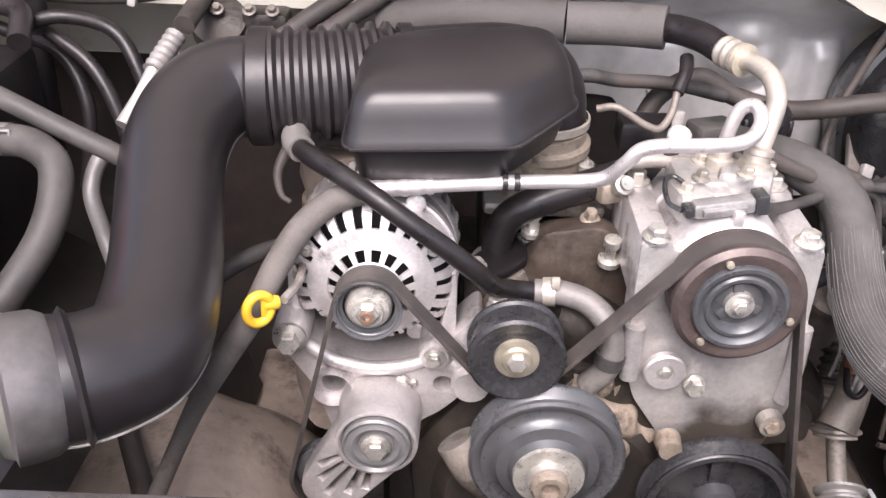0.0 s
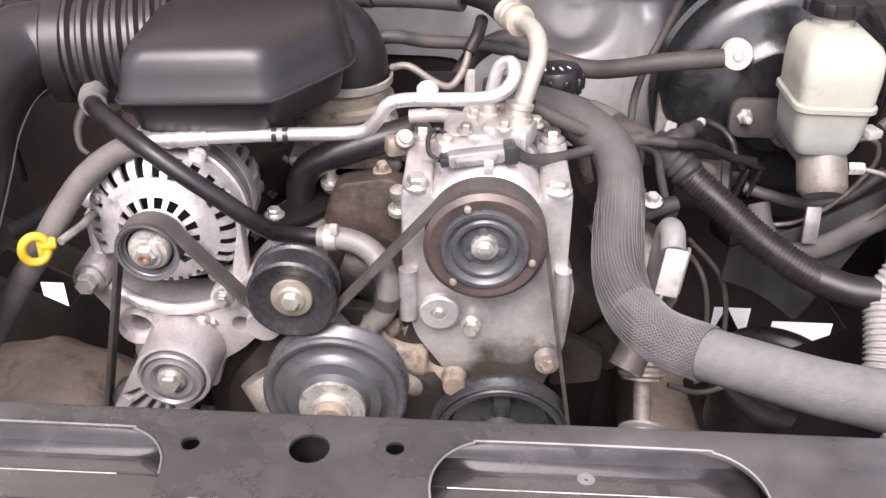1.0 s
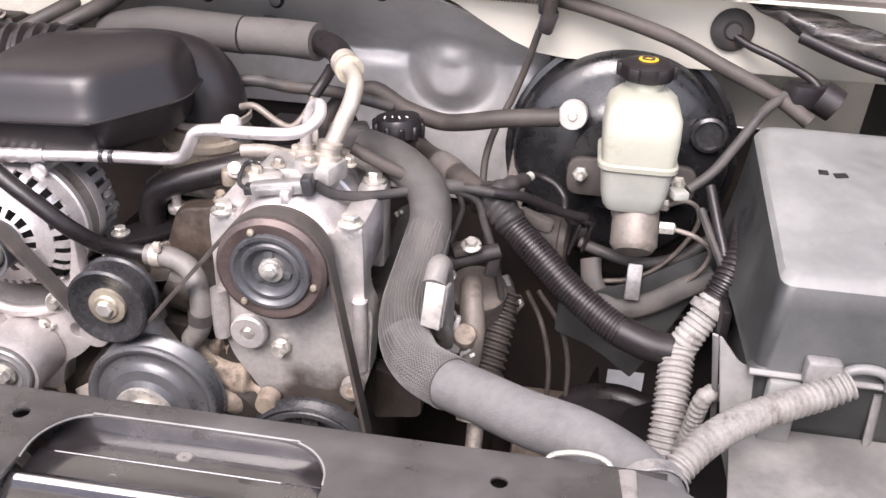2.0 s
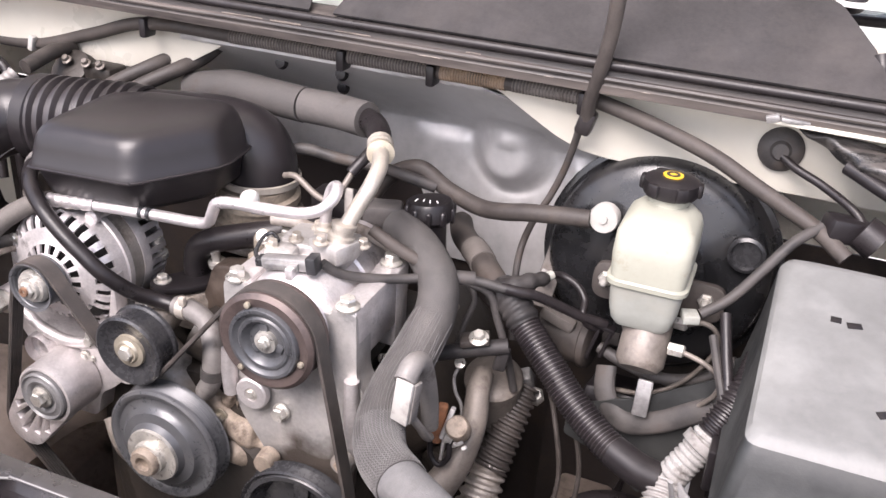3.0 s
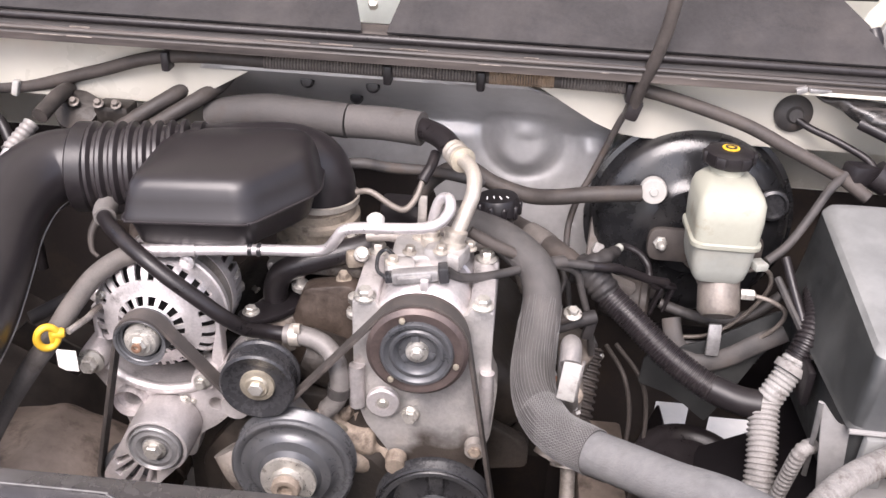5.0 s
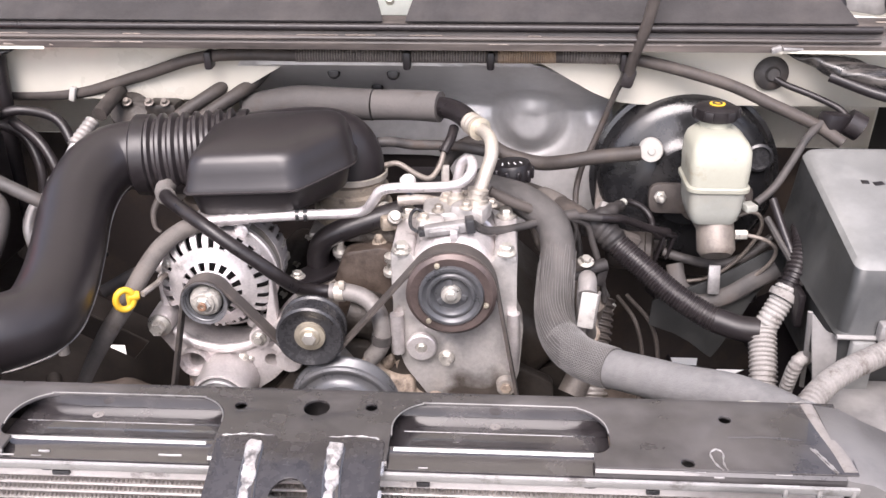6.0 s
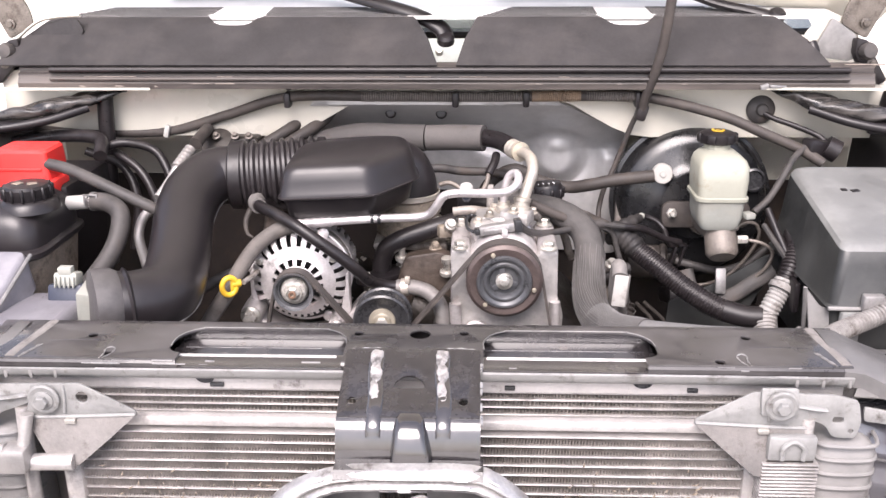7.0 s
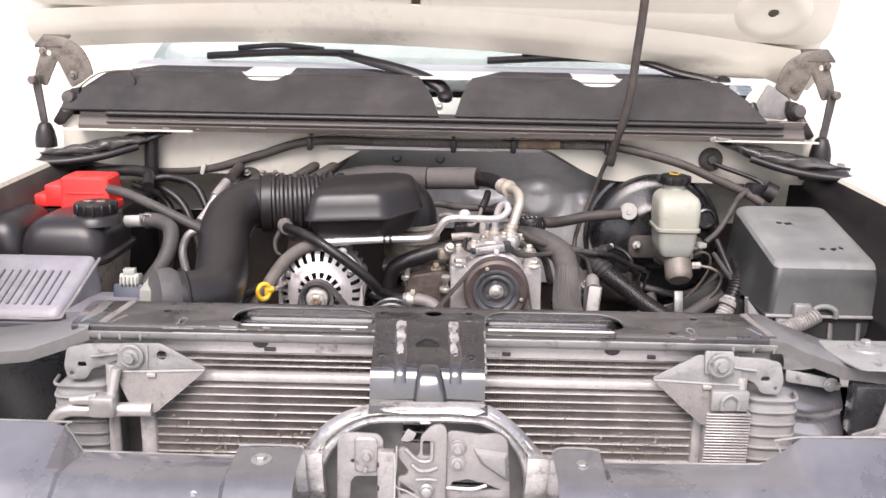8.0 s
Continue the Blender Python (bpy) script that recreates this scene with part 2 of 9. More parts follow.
    scuff=material("mottled_scuffed_steel", (0.46, 0.44, 0.43), 0.42, metal=0.6, var=0.4, scale=60, bump=0.4, bscale=220, dust=0.4, dust_col=(0.13, 0.12, 0.115), dscale=55, grime=0.4, grime_col=(0.035, 0.032, 0.031), gscale=55),
    clutch=material("dark_clutch_plate", (0.088, 0.090, 0.096), 0.34, metal=0.35, var=0.25, scale=24, bump=0.08, dust=0.3, dust_col=(0.15, 0.135, 0.125), dscale=18),
    wing=material("scuffed_dark_sheet", (0.165, 0.160, 0.155), 0.38, var=0.35, scale=9, bump=0.1, bscale=160, dust=0.55, dust_col=(0.29, 0.278, 0.267), dscale=9),
    tank=material("dusty_moulded_tank", (0.17, 0.165, 0.162), 0.5, var=0.25, scale=12, bump=0.08, dust=0.6, dust_col=(0.27, 0.26, 0.25), dscale=12),
    hinge=material("stained_hinge_steel", (0.125, 0.110, 0.096), 0.34, metal=0.5, var=0.4, scale=40, bump=0.2, dust=0.4, dust_col=(0.16, 0.132, 0.108), dscale=30, grime=0.25, gscale=35),
    low_wall=material("shade_dark_grimy_firewall", (0.021, 0.0165, 0.0155), 0.7, var=0.35, scale=8, bump=0.15, bscale=90, dust=0.4, dust_col=(0.045, 0.038, 0.032), dscale=7, grime=0.3, spec=0.25),
    throttle=material("tan_stained_throttle_casting", (0.30, 0.255, 0.205), 0.45, metal=0.35, var=0.3, scale=28, bump=0.3, bscale=260, dust=0.5, dust_col=(0.20, 0.16, 0.12), dscale=26, grime=0.25, gscale=30),
    pale_conduit=material("dusty_pale_conduit", (0.25, 0.238, 0.228), 0.65, var=0.3, scale=50, bump=0.15, dust=0.5, dust_col=(0.16, 0.145, 0.135), dscale=30, grime=0.2, gscale=40),
    woven=material("pale_woven_sleeve", (0.118, 0.116, 0.116), 0.7, var=0.3, scale=14, bump=0.5, bscale=500, dust=0.45, dust_col=(0.165, 0.158, 0.152), dscale=18),
    strand=material("worn_pale_strand", (0.135, 0.130, 0.127), 0.6, var=0.4, scale=40, bump=0.2, dust=0.4, dust_col=(0.09, 0.085, 0.082), dscale=35),
    disc_grey=material("worn_grey_disc", (0.20, 0.198, 0.20), 0.4, metal=0.3, var=0.25, scale=30, bump=0.08, dust=0.35, dust_col=(0.12, 0.11, 0.105), dscale=20),
    worn=material("paint_worn_to_metal", (0.25, 0.215, 0.185), 0.6, metal=0.1, var=0.5, scale=60, bump=0.3, dust=0.4, dust_col=(0.14, 0.12, 0.105), dscale=60),
    pipe_dull=material("weathered_aluminium_pipe", (0.44, 0.42, 0.405), 0.42, metal=0.6, var=0.15, scale=40, bump=0.1, dust=0.5, dust_col=(0.30, 0.275, 0.255), dscale=35, grime=0.08, gscale=40),
    seal=material("crumpled_seal_rubber", (0.018, 0.017, 0.017), 0.22, var=0.4, scale=30, bump=0.2, dust=0.5, dust_col=(0.16, 0.14, 0.125), dscale=30, stretch=(0.4, 2.0, 2.0)),
    braid=material("grey_braided_sleeve", (0.054, 0.050, 0.048), 0.66, var=0.35, scale=70, bump=0.5, bscale=700, dust=0.5, dust_col=(0.128, 0.115, 0.106), dscale=12),
    collar=material("dusty_dark_collar", (0.080, 0.074, 0.074), 0.5, var=0.25, scale=14, bump=0.08, dust=0.5, dust_col=(0.165, 0.153, 0.148), dscale=14),
    wing_dark=material("dusty_dark_wing_sheet", (0.105, 0.101, 0.100), 0.30, var=0.35, scale=9, bump=0.1, bscale=160, dust=0.6, dust_col=(0.185, 0.178, 0.172), dscale=6),
    oily=material("oily_brown_casting", (0.060, 0.045, 0.036), 0.42, metal=0.2, var=0.45, scale=20, bump=0.4, bscale=150, dust=0.5, dust_col=(0.13, 0.10, 0.08), dscale=22, grime=0.3, gscale=20),
    recess=material("glossy_black_pressing", (0.021, 0.0185, 0.0195), 0.18, var=0.4, scale=14, rvar=0.06, bump=0.05, bscale=120, dust=0.25, dust_col=(0.10, 0.091, 0.089), dscale=14, coat=1.0, spec=0.8),
    fin_plate=material("pale_dusty_plate", (0.48, 0.455, 0.44), 0.5, metal=0.2, var=0.15, scale=22, bump=0.1, dust=0.4, dust_col=(0.40, 0.37, 0.35), dscale=14, grime=0.08, gscale=30),
    airbox=material("dusty_moulded_lid", (0.17, 0.163, 0.180), 0.36, var=0.2, scale=8, bump=0.08, bscale=300, dust=0.45, dust_col=(0.26, 0.257, 0.268), dscale=20),
    leaf=material("dry_leaf_litter", (0.21, 0.175, 0.135), 0.9, var=0.5, scale=80, bump=0.1),
    blue=material("dark_blue_plastic", (0.035, 0.042, 0.065), 0.45, var=0.2, scale=30, bump=0.05, dust=0.3, dust_col=(0.10, 0.10, 0.11)),
    orange_wire=material("faded_orange_loom", (0.24, 0.165, 0.105), 0.7, var=0.35, scale=60, bump=0.2, dust=0.55, dust_col=(0.155, 0.13, 0.11), dscale=50),
    inside=material("dark_cabin_trim", (0.05, 0.05, 0.055), 0.8, var=0.2),
    print_white=material("white_print", (0.80, 0.80, 0.78), 0.6, var=0.1, bump=0),
    zinc=material("satin_zinc_plate", (0.29, 0.278, 0.272), 0.40, metal=0.45, var=0.2, scale=20, bump=0.12, dust=0.4, dust_col=(0.245, 0.23, 0.22), dscale=18, grime=0.08, gscale=30),
    copper=material("copper_winding", (0.33, 0.20, 0.135), 0.5, metal=0.5, var=0.2, scale=80, bump=0.2),
)


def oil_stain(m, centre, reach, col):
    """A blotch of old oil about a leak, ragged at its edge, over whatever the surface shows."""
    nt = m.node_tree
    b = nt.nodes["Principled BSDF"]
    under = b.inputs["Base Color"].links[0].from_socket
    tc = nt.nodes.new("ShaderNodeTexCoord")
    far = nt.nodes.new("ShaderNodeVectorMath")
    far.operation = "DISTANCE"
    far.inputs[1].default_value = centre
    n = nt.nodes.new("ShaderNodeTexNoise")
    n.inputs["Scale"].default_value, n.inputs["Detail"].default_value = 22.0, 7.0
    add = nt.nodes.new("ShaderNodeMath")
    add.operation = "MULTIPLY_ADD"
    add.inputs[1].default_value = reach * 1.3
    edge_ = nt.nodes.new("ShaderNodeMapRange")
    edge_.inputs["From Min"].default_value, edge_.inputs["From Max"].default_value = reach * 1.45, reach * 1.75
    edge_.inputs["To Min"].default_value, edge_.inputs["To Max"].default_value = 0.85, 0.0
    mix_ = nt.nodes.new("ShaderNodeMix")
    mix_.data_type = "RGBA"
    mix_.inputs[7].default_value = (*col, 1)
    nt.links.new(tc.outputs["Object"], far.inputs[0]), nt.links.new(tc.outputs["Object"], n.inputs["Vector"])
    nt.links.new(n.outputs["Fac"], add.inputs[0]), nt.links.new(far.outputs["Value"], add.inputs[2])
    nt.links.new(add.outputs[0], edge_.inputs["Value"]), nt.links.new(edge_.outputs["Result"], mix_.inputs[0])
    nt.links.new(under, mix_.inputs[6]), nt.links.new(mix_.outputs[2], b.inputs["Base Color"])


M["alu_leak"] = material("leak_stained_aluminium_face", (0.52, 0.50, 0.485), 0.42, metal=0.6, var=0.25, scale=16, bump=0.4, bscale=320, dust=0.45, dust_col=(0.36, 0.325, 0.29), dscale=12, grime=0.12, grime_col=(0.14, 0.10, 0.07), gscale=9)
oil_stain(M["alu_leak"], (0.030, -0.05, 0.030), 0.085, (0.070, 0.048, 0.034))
glass = bpy.data.materials.new("windscreen_glass")
glass.use_nodes = True
_g = glass.node_tree.nodes["Principled BSDF"]
_g.inputs["Base Color"].default_value = (0.91, 0.985, 0.95, 1)
_g.inputs["Transmission Weight"].default_value, _g.inputs["Roughness"].default_value, _g.inputs["IOR"].default_value = 1.0, 0.03, 1.5
M["glass"] = glass


# ---------------------------------------------------------------- modelling tools
PLACE = {}


def thing(name, at, label, category, group="", kind=""):
    """An empty at the base of a thing, which carries its parts."""
    ob = new(name)
    ob.empty_display_size = 0.02
    ob.location = at
    PLACE[ob.name] = Vector(at)
    return tagged(ob, label, category, group, kind)


def part(name, bm, mat, parent, label="", angle=40, kind=""):
    """Links a bmesh, drawn in place, as one mesh under a thing or a part."""
    base = PLACE[parent.name]
    bmesh.ops.translate(bm, verts=bm.verts, vec=-base)
    bmesh.ops.recalc_face_normals(bm, faces=bm.faces)
    me = bpy.data.meshes.new(name)
    bm.to_mesh(me)
    bm.free()
    me.polygons.foreach_set("use_smooth", [True] * len(me.polygons))
    me.set_sharp_from_angle(angle=radians(angle))
    me.materials.append(M[mat])
    ob = new(name, me)
    ob.parent = parent
    PLACE[ob.name] = base.copy()
    return tagged(ob, label, kind=kind)


def alone(name, bm, mat, label, category, group="", kind="", angle=40):
    """Links a bmesh, drawn in place, as a thing of one mesh with its origin at its base."""
    lo = Vector([min(v.co[i] for v in bm.verts) for i in range(3)])
    hi = Vector([max(v.co[i] for v in bm.verts) for i in range(3)])
    base = Vector(((lo.x + hi.x) / 2, (lo.y + hi.y) / 2, lo.z))
    bmesh.ops.translate(bm, verts=bm.verts, vec=-base)
    bmesh.ops.recalc_face_normals(bm, faces=bm.faces)
    me = bpy.data.meshes.new(name)
    bm.to_mesh(me)
    bm.free()
    me.polygons.foreach_set("use_smooth", [True] * len(me.polygons))
    me.set_sharp_from_angle(angle=radians(angle))
    me.materials.append(M[mat])
    ob = new(name, me)
    ob.location = base
    PLACE[ob.name] = base
    return tagged(ob, label, category, group, kind)


def merge(*bms):
    """Joins bmeshes into the first."""
    out = bms[0]
    for b in bms[1:]:
        me = bpy.data.meshes.new("tmp")
        b.to_mesh(me)
        b.free()
        out.from_mesh(me)
        bpy.data.meshes.remove(me)
    return out


def soften(bm, width, segments=2, limit=35):
    edges = [e for e in bm.edges if len(e.link_faces) == 2 and e.calc_face_angle(0) > radians(limit)]
    if edges and width > 0:
        bmesh.ops.bevel(bm, geom=edges, offset=width, segments=segments, affect="EDGES", profile=0.5, clamp_overlap=True)
    return bm


def box(c, s, bevel=0.002, turn=(0, 0, 0), segments=2):
    """A box about its centre c with sides s, edges rounded, turned by degrees."""
    bm = bmesh.new()
    bmesh.ops.create_cube(bm, size=1.0)
    bmesh.ops.scale(bm, vec=s, verts=bm.verts)
    soften(bm, min(bevel, min(s) * 0.45), segments)
    bmesh.ops.transform(bm, matrix=pose(*c, *turn), verts=bm.verts)
    return bm


def to_axis(axis):
    return Vector((0, 0, 1)).rotation_difference(Vector(axis)).to_matrix().to_4x4()


def lathe(profile, at, axis=(0, -1, 0), n=32, close=True):
    """Turns (radius, height) pairs about an axis through the place at."""
    bm = bmesh.new()
    rings = []
    for r, h in profile:
        if r < 1e-6:
            rings.append([bm.verts.new((0, 0, h))])
        else:
            rings.append([bm.verts.new((r * math.cos(2 * math.pi * i / n), r * math.sin(2 * math.pi * i / n), h)) for i in range(n)])
    for a, b in zip(rings, rings[1:]):
        for i in range(n):
            j = (i + 1) % n
            if len(a) == 1 and len(b) == 1:
                continue
            if len(a) == 1:
                bm.faces.new((a[0], b[i], b[j]))
            elif len(b) == 1:
                bm.faces.new((a[i], a[j], b[0]))
            else:
                bm.faces.new((a[i], a[j], b[j], b[i]))
    if close:
        for ring in (rings[0], rings[-1]):
            if len(ring) > 2:
                bm.faces.new(ring)
    bmesh.ops.transform(bm, matrix=Matrix.Translation(at) @ to_axis(axis), verts=bm.verts)
    return bm


def spline(points, steps=8):
    """A smooth line through the points."""
    p = [Vector(q) for q in points]
    if len(p) == 2:
        return [p[0].lerp(p[1], i / steps) for i in range(steps + 1)]
    p = [p[0] * 2 - p[1]] + p + [p[-1] * 2 - p[-2]]
    out = []
    for a, b, c, d in zip(p, p[1:], p[2:], p[3:]):
        for i in range(steps):
            t = i / steps
            out.append(0.5 * (2 * b + (c - a) * t + (2 * a - 5 * b + 4 * c - d) * t * t + (3 * b - a - 3 * c + d) * t ** 3))
    out.append(p[-2])
    return out


def tube(points, radius, n=14, steps=8, rings=None, depth=0.0, flat=1.0, up=(0, 0, 1)):
    """A hose along a smooth line. radius: a number or a function of 0..1. rings: pitch of corrugations. flat: squash across up."""
    line = spline(points, steps)
    length = [0.0]
    for a, b in zip(line, line[1:]):
        length.append(length[-1] + (b - a).length)
    total = length[-1]
    if rings:
        count = max(8, int(total / rings * 4))
        fine, k = [], 0
        for i in range(count + 1):
            s = total * i / count
            while k < len(line) - 2 and length[k + 1] < s:
                k += 1
            w = (s - length[k]) / max(1e-9, length[k + 1] - length[k])
            fine.append(line[k].lerp(line[k + 1], w))
        line = fine
        length = [total * i / count for i in range(count + 1)]
    bm = bmesh.new()
    prev, normal = None, None
    for i, p in enumerate(line):
        tangent = (line[min(i + 1, len(line) - 1)] - line[max(i - 1, 0)]).normalized()
        if normal is None:
            normal = Vector(up) - tangent * tangent.dot(Vector(up))
            if normal.length < 1e-3:
                normal = Vector((1, 0, 0)) - tangent * tangent.x
        else:
            normal = normal - tangent * tangent.dot(normal)
        normal.normalize()
        side = tangent.cross(normal)
        u = length[i] / total
        r = radius(u) if callable(radius) else radius
        if rings:
            r -= depth * (1 if (i // 2) % 2 else 0)
        ring = [bm.verts.new(p + normal * (r * flat * math.cos(2 * math.pi * k / n)) + side * (r * math.sin(2 * math.pi * k / n))) for k in range(n)]
        if prev:
            for k in range(n):
                bm.faces.new((prev[k], prev[(k + 1) % n], ring[(k + 1) % n], ring[k]))
        else:
            bm.faces.new(ring)
        prev = ring
    bm.faces.new(prev)
    return bm


def outline(pts, r=0.01, n=5):
    """Rounds the corners of a flat outline."""
    out, m = [], len(pts)
    for i in range(m):
        p, a, b = Vector(pts[i]), Vector(pts[i - 1]), Vector(pts[(i + 1) % m])
        u, v = (a - p), (b - p)
        d = min(r, u.length * 0.45, v.length * 0.45)
        s, e = p + u.normalized() * d, p + v.normalized() * d
        for k in range(n + 1):
            t = k / n
            out.append((1 - t) ** 2 * s + 2 * t * (1 - t) * p + t * t * e)
    return out


def circle(x, y, r, n=16):
    return [Vector((x + r * math.cos(2 * math.pi * i / n), y + r * math.sin(2 * math.pi * i / n))) for i in range(n)]


def plate(shape, thick, m, holes=(), bevel=0.0):
    """A flat plate with true holes: outline in the plane of the matrix m, thickness along its z."""
    bm = bmesh.new()
    edges = []
    for loop in (shape, *holes):
        vs = [bm.verts.new((p[0], p[1], 0)) for p in loop]
        edges += [bm.edges.new((vs[i], vs[(i + 1) % len(vs)])) for i in range(len(vs))]
    if holes:
        bmesh.ops.triangle_fill(bm, edges=edges, use_beauty=True, use_dissolve=False)
    else:
        bm.faces.new(bm.verts)
    ext = bmesh.ops.extrude_face_region(bm, geom=list(bm.faces))
    bmesh.ops.translate(bm, vec=(0, 0, thick), verts=[v for v in ext["geom"] if isinstance(v, bmesh.types.BMVert)])
    bmesh.ops.recalc_face_normals(bm, faces=bm.faces)
    if bevel:
        soften(bm, bevel, 2, 50)
    bmesh.ops.transform(bm, matrix=m, verts=bm.verts)
    return bm


FRONT = Matrix(((1, 0, 0, 0), (0, 0, 1, 0), (0, 1, 0, 0), (0, 0, 0, 1)))     # plane x, z; thickness to the rear


def front_plate(shape, y, thick, holes=(), bevel=0.001):
    return plate(shape, thick, Matrix.Translation((0, y, 0)) @ FRONT, holes, bevel)


def floor_plate(shape, z, thick, holes=(), bevel=0.001):
    return plate(shape, thick, Matrix.Translation((0, 0, z)), holes, bevel)


def loft(rings, cap=True):
    """Skins rings of equal count."""
    bm = bmesh.new()
    prev, first = None, None
    for ring in rings:
        cur = [bm.verts.new(p) for p in ring]
        if prev:
            for k in range(len(cur)):
                bm.faces.new((prev[k], prev[(k + 1) % len(cur)], cur[(k + 1) % len(cur)], cur[k]))
        else:
            first = cur
        prev = cur
    if cap:
        bm.faces.new(first), bm.faces.new(prev)
    return bm


def section(profile, x0, x1, thick=0.0, steps=1):
    """Runs a line of (y, z) along x as a sheet with thickness."""
    bm = bmesh.new()
    rows = []
    for i in range(steps + 1):
        x = x0 + (x1 - x0) * i / steps
        rows.append([bm.verts.new((x, y, z)) for y, z in profile])
    for a, b in zip(rows, rows[1:]):
        for k in range(len(profile) - 1):
            bm.faces.new((a[k], a[k + 1], b[k + 1], b[k]))
    if thick:
        bmesh.ops.recalc_face_normals(bm, faces=bm.faces)
        bmesh.ops.solidify(bm, geom=list(bm.faces), thickness=thick)
    return bm


def bolt(parent, at, axis=(0, -1, 0), r=0.008, h=0.008, mat="steel", washer=1.5, name="bolt"):
    """A hexagon head on a flange."""
    head = lathe([(r * washer, 0), (r * washer, h * 0.2), (r * 1.05, h * 0.35)], at, axis, 20)
    hexa = lathe([(r, 0.2 * h), (r, h * 0.85), (r * 0.86, h), (0, h)], at, axis, 6, close=False)
    return part(name, merge(head, hexa), mat, parent, angle=25)


# ---------------------------------------------------------------- ground
bm = bmesh.new()
bmesh.ops.create_grid(bm, x_segments=8, y_segments=8, size=300)
alone("ground", bm, "concrete", "pale sunlit concrete yard under the parked truck", "ground", kind="structure")

# added wall: covers the horizon so the background burns out to white
bm = box((0, 16, 3.5), (70, 0.3, 7.0), 0.02)
alone("wall_far", bm, "wall", "plain pale rendered wall added beyond the yard to hide the horizon", "wall", kind="structure")

# ---------------------------------------------------------------- truck body round the engine bay
body = thing("truck_body", (0, 0.9, 0), "cream pickup truck body with an open engine bay", "truck")
# firewall: painted panel with a lined middle that carries a round swelling


def ease(t):
    t = min(1.0, max(0.0, t))
    return t * t * (3 - 2 * t)


def firewall_y(x, z):
    y = 1.228 - 0.168 * min(1.0, max(0.0, (z - 1.195) / 0.115)) ** 1.35
    r = math.hypot((x - 0.216) / 0.050, (z - 1.180) / 0.046)
    y -= 0.030 * ease((1.20 - r) / 0.75)
    y += 0.004 * math.exp(-((r - 1.35) / 0.15) ** 2)
    y -= 0.030 * ease((x - 0.12) / 0.09) * ease((1.30 - z) / 0.06)
    y -= 0.012 * math.exp(-((x - 0.10) / 0.05) ** 4) * ease((1.20 - z) / 0.03)
    y -= 0.018 * math.exp(-((x - 0.325) / 0.02) ** 4) * ease((1.22 - z) / 0.05)
    return y


def firewall_skin(x0, x1, nx, offset, z0, z1, nz):
    bm = bmesh.new()
    rows = []
    for j in range(nz + 1):
        z = z0 + (z1 - z0) * j / nz
        rows.append([bm.verts.new((x0 + (x1 - x0) * i / nx, firewall_y(x0 + (x1 - x0) * i / nx, z) - offset, z)) for i in range(nx + 1)])
    for a, b in zip(rows, rows[1:]):
        for i in range(nx):
            bm.faces.new((a[i], a[i + 1], b[i + 1], b[i]))
    return bm


part("firewall", firewall_skin(-0.80, 0.80, 130, -0.004, 1.13, 1.345, 36), "cream", body, "dusty cream painted firewall")
# near-black colour carries the shade low behind the engine
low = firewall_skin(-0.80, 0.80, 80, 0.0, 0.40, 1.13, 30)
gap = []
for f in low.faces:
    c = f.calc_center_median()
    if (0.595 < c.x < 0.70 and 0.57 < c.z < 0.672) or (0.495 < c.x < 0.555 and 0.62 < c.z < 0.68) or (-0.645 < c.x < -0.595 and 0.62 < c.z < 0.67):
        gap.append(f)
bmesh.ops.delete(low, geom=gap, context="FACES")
part("lower_firewall", low, "low_wall", body, "lower firewall, grimy and painted near-black for shade")


def lining_top(x):
    rise = ease((x + 0.31) / 0.10) * ease((0.36 - x) / 0.22)
    return 1.250 + 0.084 * rise


lining = bmesh.new()
rows = []
for j in range(81):
    rows.append([])
    for i in range(161):
        x = -0.30 + 0.655 * i / 160
        foot = 1.10 - 0.12 * ease((x - 0.06) / 0.06)
        z = foot + (lining_top(x) - foot) * j / 80
        rows[-1].append(lining.verts.new((x, firewall_y(x, z) - 0.007, z)))
for a, b in zip(rows, rows[1:]):
    for i in range(160):
        lining.faces.new((a[i], a[i + 1], b[i + 1], b[i]))
bmesh.ops.recalc_face_normals(lining, faces=lining.faces)
bmesh.ops.solidify(lining, geom=list(lining.faces), thickness=0.003)
part("firewall_lining", lining, "foil", body, "silver-grey lining with a round swelling")
# painted upper bulkhead, dipping to both sides of the middle
top = []
for i in range(49):
    x = -0.82 + 1.64 * i / 48
    dip = 0.082 * ease((abs(x - 0.03) - 0.13) / 0.21)
    top.append((x, 1.330 - dip))
shape = [Vector((-0.82, 1.37)), Vector((0.82, 1.37))] + [Vector(p) for p in reversed(top)]
part("upper_bulkhead", front_plate(shape, 1.058, 0.003, bevel=0.003), "cream", body, "cream painted upper bulkhead")
